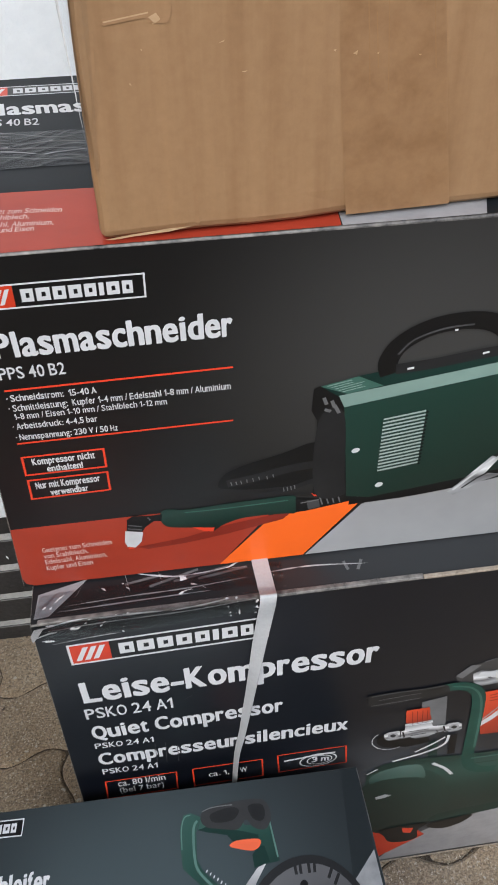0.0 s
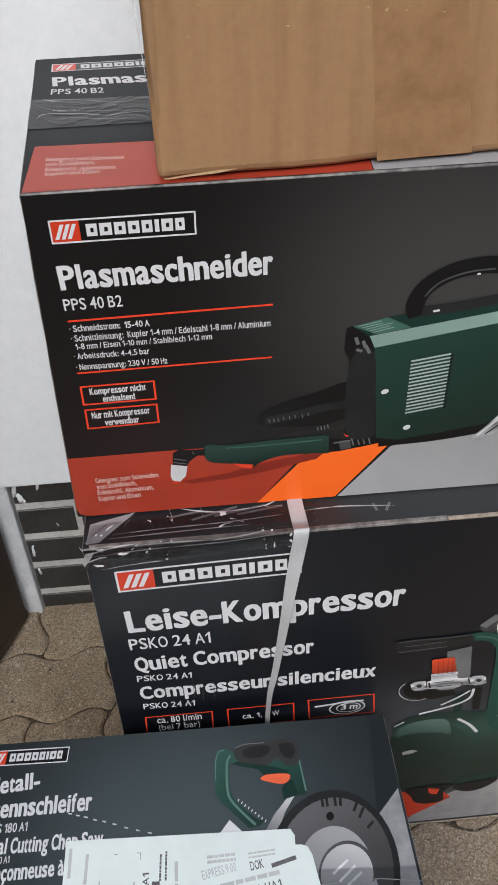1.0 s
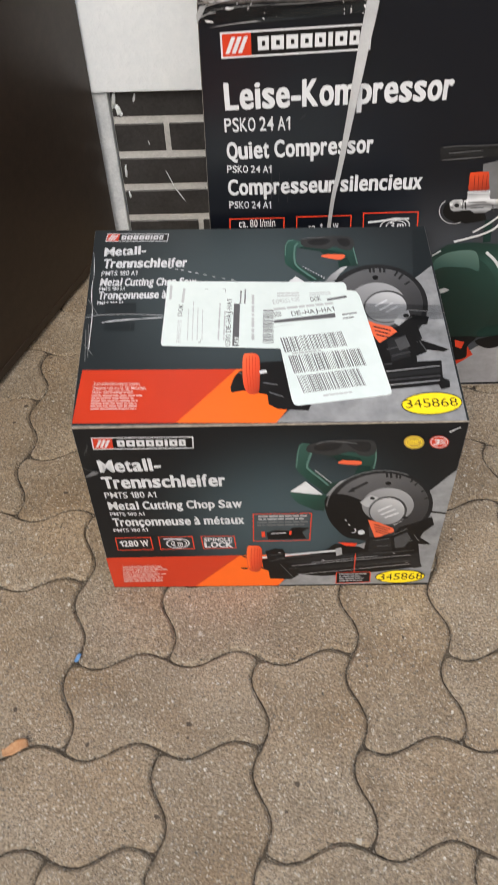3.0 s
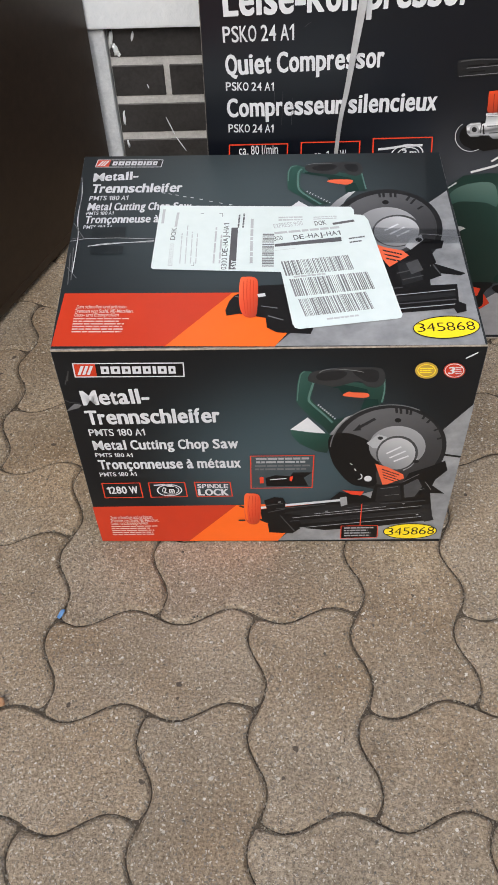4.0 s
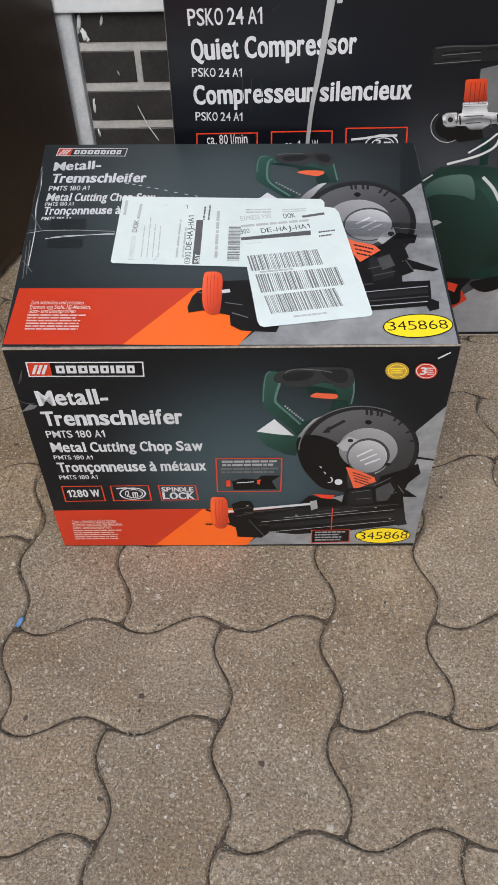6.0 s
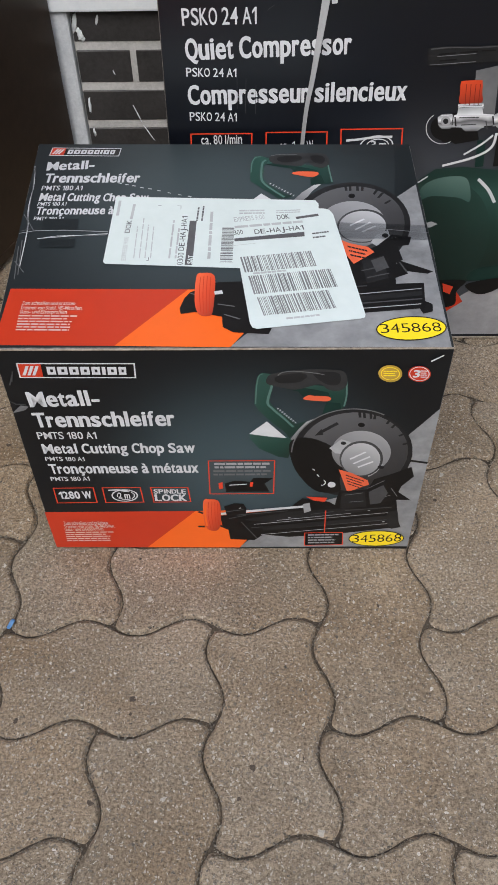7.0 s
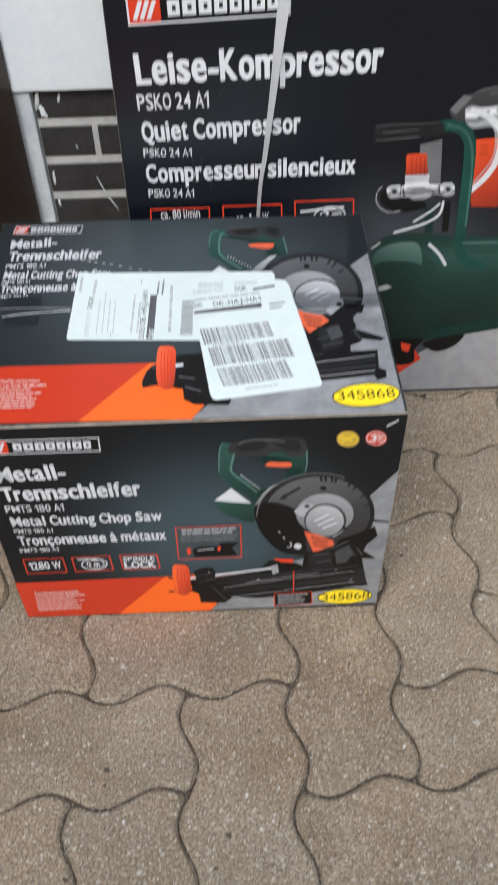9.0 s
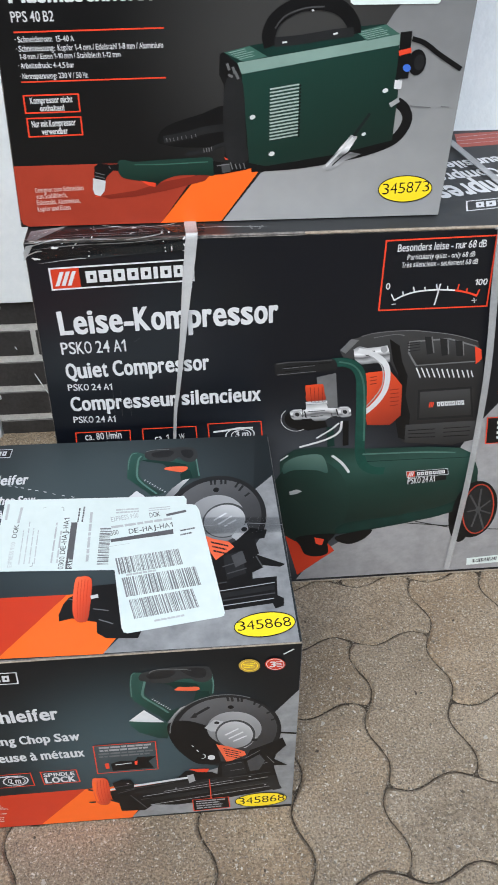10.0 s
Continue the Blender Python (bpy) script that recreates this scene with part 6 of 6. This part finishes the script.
bands(f, "hose_ribs", ASH, [spots(s) for s in ("171.9,100.5 172.8,96.7", "175.6,100.7 176.5,96.9", "179.3,100.9 180.2,97.1", "183.9,101.7 184.3,98.0", "188.5,102.5 188.9,98.7", "193.0,103.2 193.5,99.5", "199.0,103.2 199.5,99.5", "203.6,104.6 204.1,100.9")], 0.8)
band(f, "lead", COAL, "192.3,82.1 215.7,86.0 234.1,92.3 254.9,95.8", 5, True)
bands(f, "lead_ribs", ASH, [spots(s) for s in ("211.9,88.3 212.5,83.8", "214.7,88.6 215.3,84.1", "217.5,89.0 218.1,84.5", "220.2,89.9 220.9,85.5")], 0.9)
poly(f, "torch_grip", TORCH, "117.5,74.5 122.9,77.8 133.5,75.4 145.3,75.4 168.8,76.8 201.8,77.9 218.8,78.0 222.3,73.1 222.9,57.9 211.8,57.8 192.5,58.5 178.1,57.4 164.6,52.1 156.7,46.1 152.0,50.8 134.8,54.0 121.6,57.5 116.9,65.3", True)
band(f, "grip_shine", MOSS, "135.7,71.9 168.7,71.6 216.1,73.1", 1.2, True)
poly(f, "torch_head", JET, "91.4,70.7 96.4,74.1 109.9,72.7 118.8,73.0 117.4,65.3 111.7,65.9 104.7,60.0 101.4,54.3 90.1,56.9")
bands(f, "head_rings", ASH, [spots(s) for s in ("91.8,64.1 101.9,61.0", "90.9,60.2 101.6,57.0", "107.4,71.0 109.0,67.5")], 1.0)
poly(f, "torch_cup", PALE, "88.8,57.7 102.3,54.2 100.0,42.8 94.6,36.4 88.5,38.5 87.1,44.2")
band(f, "cup_tip", LINE_RED, "89.2,36.3 93.1,35.9", 2)
poly(f, "torch_trigger", LINE_RED, "140.6,53.4 157.8,50.1 156.7,45.5 150.0,46.9")
poly(f, "grip_collar", JET, "221.8,73.8 240.0,70.6 260.7,74.9 273.2,73.6 275.8,66.9 254.9,62.5 231.1,58.4 222.4,58.0")
poly(f, "collar_sleeve", STONE, "230.5,70.3 240.0,70.6 241.5,61.2 232.0,59.6")
bands(f, "collar_ribs", ASH, [spots(s) for s in ("240.9,72.5 243.3,63.7", "245.6,72.6 248.1,63.9", "250.4,72.8 252.4,64.1", "255.1,72.9 257.2,64.2", "225.8,68.2 240.1,70.0")], 1.2)
poly(f, "collar_ring", LINE_RED, "233.9,78.4 244.2,79.9 254.8,77.5 253.2,73.8 236.0,74.9")
band(f, "work_lead", JET, "264.3,65.6 311.8,67.6 355.9,73.6 393.3,81.7 422.3,93.7 433.6,112.8 429.1,126.9 419.5,134.2", 11, True)
band(f, "lead_shine", ASH, "270.6,68.7 311.6,71.5 349.1,78.9", 0.9, True)
poly(f, "machine_side", CASE, "252.1,172.9 414.0,198.8 420.0,140.2 419.9,92.5 361.8,78.6 280.1,66.5 261.1,70.9")
poly(f, "machine_lid", DARK_GREEN, "232.5,186.3 262.9,193.4 288.6,197.3 328.4,203.2 373.8,209.9 396.6,211.7 415.5,200.4 248.6,175.7")
poly(f, "lid_edge", MINT, "248.6,176.8 415.3,202.0 416.1,191.7 253.3,165.6")
poly(f, "lid_print", MOSS, "235.4,186.8 261.2,192.9 279.8,182.3 254.4,177.8")
rows_of_bars(f, "lid_type", MINT, "239.4,186.8 260.1,191.3 253.2,178.9", 5, 0.4, 0.3, 5)
poly(f, "lid_print", MOSS, "368.6,204.7 399.0,211.2 414.1,202.0 381.1,196.0")
rows_of_bars(f, "lid_type", MINT, "370.9,204.2 398.0,209.6 382.2,196.5", 5, 0.45, 0.2, 6)
poly(f, "machine_end", JET, "230.8,185.3 234.9,187.4 249.2,175.7 253.3,164.5 257.0,125.7 261.8,69.5 248.6,72.5 234.8,77.3 234.5,155.2 229.9,165.5")
poly(f, "end_panel", COAL, "235.7,155.2 253.3,160.6 258.5,95.1 259.2,72.8 236.1,79.2", True)
bands(f, "end_sockets", ASH, [spots(s) for s in ("238.2,176.4 240.5,169.7", "244.0,173.0 246.3,166.3", "246.3,168.5 249.8,160.6", "239.3,165.3 243.9,163.0")], 2.6)
bands(f, "vent_slots", VENT, [(spots("283.0,149.8")[0].lerp(spots("283.8,96.4")[0], k / 15), spots("313.7,154.4")[0].lerp(spots("314.6,101.3")[0], k / 15)) for k in range(16)], 1.6)
bands(f, "vent_ends", JET, [(spots("313.8,153.8")[0].lerp(spots("314.6,100.6")[0], k / 15), spots("315.6,152.6")[0].lerp(spots("316.5,99.3")[0], k / 15)) for k in range(16)], 2.0)
for s in ("264.9,121.3 268.0,121.8 264.9,123.7", "286.7,80.5 289.8,81.1 286.6,83.1", "405.8,146.3 408.8,146.8 405.5,148.6", "387.6,100.2 390.0,100.8 387.4,102.1"):
    oval(f, "case_screw", PALE, s, 16)
band(f, "carry_handle", JET, "283.0,192.1 280.4,203.8 287.9,218.3 307.1,229.4 332.2,232.1 351.7,226.8 364.2,214.3 367.1,202.6", 14, True)
band(f, "handle_foot", COAL, "286.3,196.3 311.5,198.1 345.7,202.9 366.3,204.8", 9, True)
band(f, "handle_shine", STONE, "286.5,209.0 296.3,220.3 315.6,227.2 335.2,228.5", 1.4, True)
bands(f, "handle_screws", PALE, [spots(s) for s in ("294.4,195.6 299.0,196.1", "345.7,202.9 350.2,203.9", "322.5,225.1 324.8,225.1")], 1.8)
poly(f, "rear_valve", JET, "414.5,203.6 426.5,205.0 426.9,189.9 428.9,171.6 428.4,158.6 415.2,157.7 415.5,173.5 415.1,190.1")
band(f, "valve_ring", LINE_RED, "415.4,183.5 428.0,186.6", 5)
oval(f, "rear_gauge", JET, "435.7,174.3 445.1,175.3 434.4,187.1")
oval(f, "gauge_glass", COAL, "438.1,174.3 443.4,174.8 437.5,182.1")
oval(f, "valve_knob", BLUE, "425.7,168.9 429.9,168.8 425.2,172.8", 16)
poly(f, "valve_cup", PALE, "414.7,157.1 422.6,156.4 422.6,147.7 414.7,147.9")
band(f, "valve_bolt", STEEL, "412.6,130.8 421.7,136.6", 5)
band(f, "air_line", JET, "427.6,197.5 441.2,193.0 458.4,181.7 483.8,166.8", 5, True)
poly(f, "earth_clamp", CHROME, "343.9,63.5 351.0,71.1 373.8,99.9 380.9,97.9 371.8,80.9 387.3,78.0 368.9,70.7 356.8,61.8 349.4,58.7")
band(f, "clamp_jaw", PALE, "348.3,64.7 361.7,79.9 376.0,96.7", 2.2)
band(f, "clamp_slot", JET, "355.2,65.8 365.9,75.9 375.5,82.1", 1.6)
band(f, "clamp_lever", COAL, "376.4,98.6 392.0,122.8", 3)
oval(f, "number_sticker_rim", JET, "442.5,35.2 474.2,35.7 440.2,51.6")
oval(f, "number_sticker", YELLOW, "442.5,35.2 473.2,35.7 440.3,50.6", label="yellow oval stock number sticker")
words(f, "stock_number", JET, "345873", "416.1,29.0 470.9,31.6 414.6,42.1", -0.008)
poly(f, "paper_sticker", PAPER, "353.3,259.6 449.1,263.6 451.1,231.8 449.2,229.8 363.9,229.7 360.9,231.8", label="blank white paper sticker")
bands(f, "print_scuffs", ASH, [spots(s) for s in ("434.3,129.8 457.5,127.5", "468.6,128.5 478.0,127.7")], 1.0)

# ---- cutter carton, top ----
f = arc_top = Face(arc_carton, "top_panel", ARC[4], ARC[5], ARC[7], glow("arc_top_card", (0.010, 0.012, 0.014), (0.022, 0.025, 0.028), (0.05, 0.16), 0.2, 0.12, 0.5), label="printed lid, red towards the front, with clear tape", far=ARC[6])
poly(f, "red_field", DULL_RED, "-6.6,81.7 232.3,72.8 226.2,-1.8 2.0,-1.6")
poly(f, "grey_floor", FLOOR, "226.9,-1.9 232.3,72.8 336.6,67.8 313.5,-2.4")
emblem(f, "-7.0,285.7 96.6,283.7 -5.2,263.0")
words(f, "title", WHITE, "Plasmaschneider", "0.1,220.5 162.9,214.0 -2.9,244.4", 0.03, square=False)
words(f, "model_line", WHITE, "PPS 40 B2", "0.7,198.3 44.1,195.0 -0.3,211.7", square=False)
words(f, "notice", NOTE, "Geeignet zum Schneiden", "11.5,52.2 64.9,47.2 11.3,58.4", 0.008)
words(f, "notice", NOTE, "von Stahlblech,", "12.1,43.1 45.8,41.4 11.9,49.1", 0.008)
words(f, "notice", NOTE, "Edelstahl, Aluminium,", "13.1,34.1 60.6,31.0 12.4,40.1", 0.008)
words(f, "notice", NOTE, "Kupfer und Eisen", "13.9,26.3 49.7,25.1 13.3,32.2", 0.008)

# ---- clear tape, straps and raw edges ----
film(arc_top, "clear_tape", "-8.5,116.4 84.8,116.4 81.7,177.8 -14.1,184.9", 0.0014, 3.0, glint_share=0.03)
# highlights along the lid tape's creases, drawn as pale and grey strokes
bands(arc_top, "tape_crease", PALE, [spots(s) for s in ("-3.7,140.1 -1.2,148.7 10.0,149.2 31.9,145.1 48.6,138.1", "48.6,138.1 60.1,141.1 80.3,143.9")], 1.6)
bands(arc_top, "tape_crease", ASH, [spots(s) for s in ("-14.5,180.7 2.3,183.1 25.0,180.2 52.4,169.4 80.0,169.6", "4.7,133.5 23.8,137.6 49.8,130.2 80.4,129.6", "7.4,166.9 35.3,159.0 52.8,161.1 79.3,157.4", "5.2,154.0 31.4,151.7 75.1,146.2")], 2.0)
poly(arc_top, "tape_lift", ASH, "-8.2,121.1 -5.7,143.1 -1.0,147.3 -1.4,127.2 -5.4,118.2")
film(saw_top, "clear_tape", "317.7,160.7 416.8,156.8 416.9,182.1 319.5,188.2", 0.0002, 6.0, glint_share=0.0)
film(air_top, "clear_tape", "2.1,4.3 203.3,13.4 204.4,34.6 7.4,28.0", 0.0022, 8.0, (240, 60), glint_share=0.02)
# glints on this tape's creases are flat ink strokes too
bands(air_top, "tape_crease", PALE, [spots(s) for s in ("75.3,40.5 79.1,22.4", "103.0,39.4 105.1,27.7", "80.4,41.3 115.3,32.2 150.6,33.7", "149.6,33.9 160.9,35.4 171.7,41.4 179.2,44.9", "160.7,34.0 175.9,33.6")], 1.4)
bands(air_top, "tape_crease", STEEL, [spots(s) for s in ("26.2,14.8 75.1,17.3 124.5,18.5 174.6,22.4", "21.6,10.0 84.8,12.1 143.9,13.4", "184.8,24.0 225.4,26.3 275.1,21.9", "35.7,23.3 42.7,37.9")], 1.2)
film(air_front, "clear_tape", "7.2,591.5 191.3,597.6 211.4,628.2 11.3,613.2", 0.0020, 9.0, (240, 60), glint_share=0.03)
# white and steel strokes paint the highlights on the front tape's creases
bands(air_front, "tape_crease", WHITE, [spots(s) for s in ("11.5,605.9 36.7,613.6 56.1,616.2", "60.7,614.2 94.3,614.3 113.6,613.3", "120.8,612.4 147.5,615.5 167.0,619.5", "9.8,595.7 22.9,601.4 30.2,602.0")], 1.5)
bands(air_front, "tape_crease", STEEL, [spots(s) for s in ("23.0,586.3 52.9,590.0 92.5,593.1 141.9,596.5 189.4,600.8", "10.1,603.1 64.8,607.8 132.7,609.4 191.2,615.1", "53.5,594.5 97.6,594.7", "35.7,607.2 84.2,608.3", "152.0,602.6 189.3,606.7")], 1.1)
# sheen of the tape put into a flat slate patch
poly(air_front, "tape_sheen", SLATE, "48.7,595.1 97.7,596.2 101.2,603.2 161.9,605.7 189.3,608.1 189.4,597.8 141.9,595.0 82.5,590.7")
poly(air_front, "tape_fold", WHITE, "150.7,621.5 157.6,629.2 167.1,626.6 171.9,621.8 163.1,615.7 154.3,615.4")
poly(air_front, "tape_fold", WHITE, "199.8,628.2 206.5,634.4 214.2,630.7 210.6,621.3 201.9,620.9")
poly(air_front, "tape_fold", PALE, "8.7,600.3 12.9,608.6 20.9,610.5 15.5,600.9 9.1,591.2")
near = on(air_front, "197.3,617.8 194.3,591.4 189.6,555.2 181.8,485.3 172.6,408.6 165.4,353.2 157.7,294.0", 6)
near[-1] -= Vector((0, 0, 0.08))
halves = [(0.0066, 0, 0), (0.0066, 0, 0), (0.0056, -0.002, 0), (0.0034, -0.004, 0), (0.0021, -0.004, 0), (0.0016, -0.004, 0), (0.0016, -0.004, 0)]
back = [Vector((near[0].x - 0.002, 0.690, 0.6155)), Vector((near[0].x - 0.001, 0.42, 0.6145)), Vector((near[0].x, 0.362, 0.6165))]
strap(air_carton, back + near, [(0.0068, 0, 0)] * 3 + halves, "white ribbed plastic packing strap, slack")
far = on(air_front, "552.9,610.3 559.9,539.9 574.7,422.7 582.2,307.4 586.0,186.7 585.6,21.7", 9)
strap(air_carton, [Vector((0.700, 0.690, 0.6155)), Vector((0.716, 0.560, 0.6165)), Vector((0.735, 0.40, 0.6150)), far[0] + Vector((0, 0.004, 0.003))] + far, [(0.0055, 0, 0)] * 4 + [(0.0045, 0, 0)] * 3 + [(0.0036, -0.002, 0)] * 3, "thin translucent plastic packing strap, slack", M_THIN_STRAP)
bm = block(0.46, 0.3500, 0.6122, 0.860, 0.3540, 0.6148, 0.0006, 1)
part("flap_edge", bm, M_RIM, air_carton, "raw corrugated cardboard edge of the lid flap")
bm = block(0.150, 0.3515, 0.6122, 0.46, 0.3560, 0.6140, 0.0006, 1)
part("flap_edge", bm, M_WORN, air_carton)
bm = block(0.006, -0.0006, 0.3300, 0.4215, 0.0012, 0.3317, 0.0005, 1)
part("lid_edge", bm, M_RIM, saw_carton, "scuffed pale edge of the lid")

bm = block(0.150, 0.3705, 0.0012, 0.861, 0.3735, 0.0042, 0.0006, 1)
part("bottom_edge", bm, M_RIM, air_carton, "frayed pale bottom edge")

# ---- brown carton, front ----
f = Face(crate, "front_panel", CRATE[0], CRATE[1], CRATE[4], host=crate_body)
poly(f, "tape_strip", M_TAPE, "130.3,182.4 133.7,89.2 142.3,1.6 205.7,1.8 192.2,85.0 175.9,180.9", label="glossy brown packing tape over the seam")
bands(f, "seam_lines", M_CREASE, [spots(s) for s in ("144.7,138.9 150.9,73.9", "151.8,109.1 154.8,82.1", "156.8,123.9 161.5,70.2", "179.4,127.5 186.7,79.7")], 0.6)
bands(f, "crease", M_CREASE, [spots(s) for s in ("55.1,27.8 55.4,6.0", "9.8,108.3 3.9,42.4", "45.2,112.0 42.4,123.3", "15.8,113.4 37.5,116.4", "37.5,116.4 39.1,111.4")], 2.4)
bands(f, "fold", M_TORN, [spots(s) for s in ("16.2,112.9 38.0,115.9", "39.6,110.8 48.0,113.8", "45.1,123.6 43.9,116.0", "48.4,125.4 48.0,113.8")], 0.7)
poly(f, "handle_cut", M_CREASE, "15.1,112.4 37.9,115.4 41.8,117.1 45.0,134.9 49.7,134.6 48.9,114.2 46.7,110.9 40.2,110.8 37.8,113.9 16.6,111.4")
poly(f, "handle_lip", M_TORN, "37.8,113.9 41.7,115.6 43.6,112.6 40.7,110.8")
poly(f, "torn_edge", M_TORN, "2.8,2.0 20.0,3.5 39.2,4.7 52.1,4.7 39.1,2.7 19.8,2.1 7.1,1.2")
for s in ("71.0,100.1 74.4,101.4 73.8,100.4", "130.0,92.7 131.7,93.1 131.2,91.8", "140.5,90.3 143.1,91.8 142.7,89.4", "152.6,89.5 154.7,89.9 154.2,89.1", "175.7,87.5 177.9,87.4 177.1,86.6", "82.5,85.9 85.5,86.2 84.3,85.2", "25.9,84.8 26.6,83.2 25.5,83.8", "32.6,100.2 33.6,99.6 33.0,99.1"):
    poly(f, "paper_shred", M_TORN, s)
film(f, "clear_tape", "1.0,132.8 10.6,132.2 4.4,33.0 0.1,60.7", 0.0012, 12.0, (8, 40), "loose clear tape at the carton's corner", 0.05)

# a loop of clear tape standing off the carton's corner
verts, faces = [], []
for k in range(25):
    h = k / 24
    reach = 0.013 * h ** 0.7
    for w in (0, 1, 2):
        verts.append((0.2415 - reach * (0, 0.72, 1.0)[w], 0.371 - 0.004 * math.sin(w * 1.5) + 0.002 * math.sin(9 * h), 0.975 + 0.245 * h))
    if k:
        n = 3 * k
        faces += [(n - 3, n - 2, n + 1, n), (n - 2, n - 1, n + 2, n + 1)]
me = bpy.data.meshes.new("loose_tape")
me.from_pydata(verts, [], faces)
me.materials.append(M_FILM), me.materials.append(M_CREASE_GLINT)
for p in me.polygons:
    p.use_smooth, p.material_index = True, p.index % 2
loose = new("loose_tape", me)
loose.parent, loose["label"] = crate, "clear tape standing off the corner"

# ---- litter ----


def scrap(name, x, y, size, turn, mat, label, category):
    """A small curled bit lying on the paving."""
    bm = bmesh.new()
    made = bmesh.ops.create_grid(bm, x_segments=10, y_segments=5, size=0.5)
    for v in bm.verts:
        u, w = v.co.x, v.co.y
        w *= 1.0 - 1.5 * u * u + 0.25 * noise.noise(Vector((u * 4, 0, x * 50)))
        v.co = (u * size, w * size * 0.42, size * (0.10 + 0.35 * w * w + 0.18 * math.sin(5 * u)) * 0.6)
    ob = part(name, bm, mat, None, "", True)
    solid = ob.modifiers.new("thickness", "SOLIDIFY")
    solid.thickness = 0.0006
    ob.matrix_basis = pose(x, y, 0.001, 0, 0, turn)
    return tagged(ob, label, category)


scrap("dry_leaf", -0.094, -0.214, 0.032, 20, textured("dry_leaf", (0.33, 0.14, 0.05), (0.52, 0.30, 0.16), 60, 0.7, 0.2, 300, 0.001), "curled orange-brown dry leaf on the paving", "leaf")
scrap("plastic_scrap", -0.035, -0.099, 0.012, 60, ink("blue_plastic", (0.10, 0.22, 0.42), 0.1), "tiny blue plastic scrap in a paving joint", "litter")
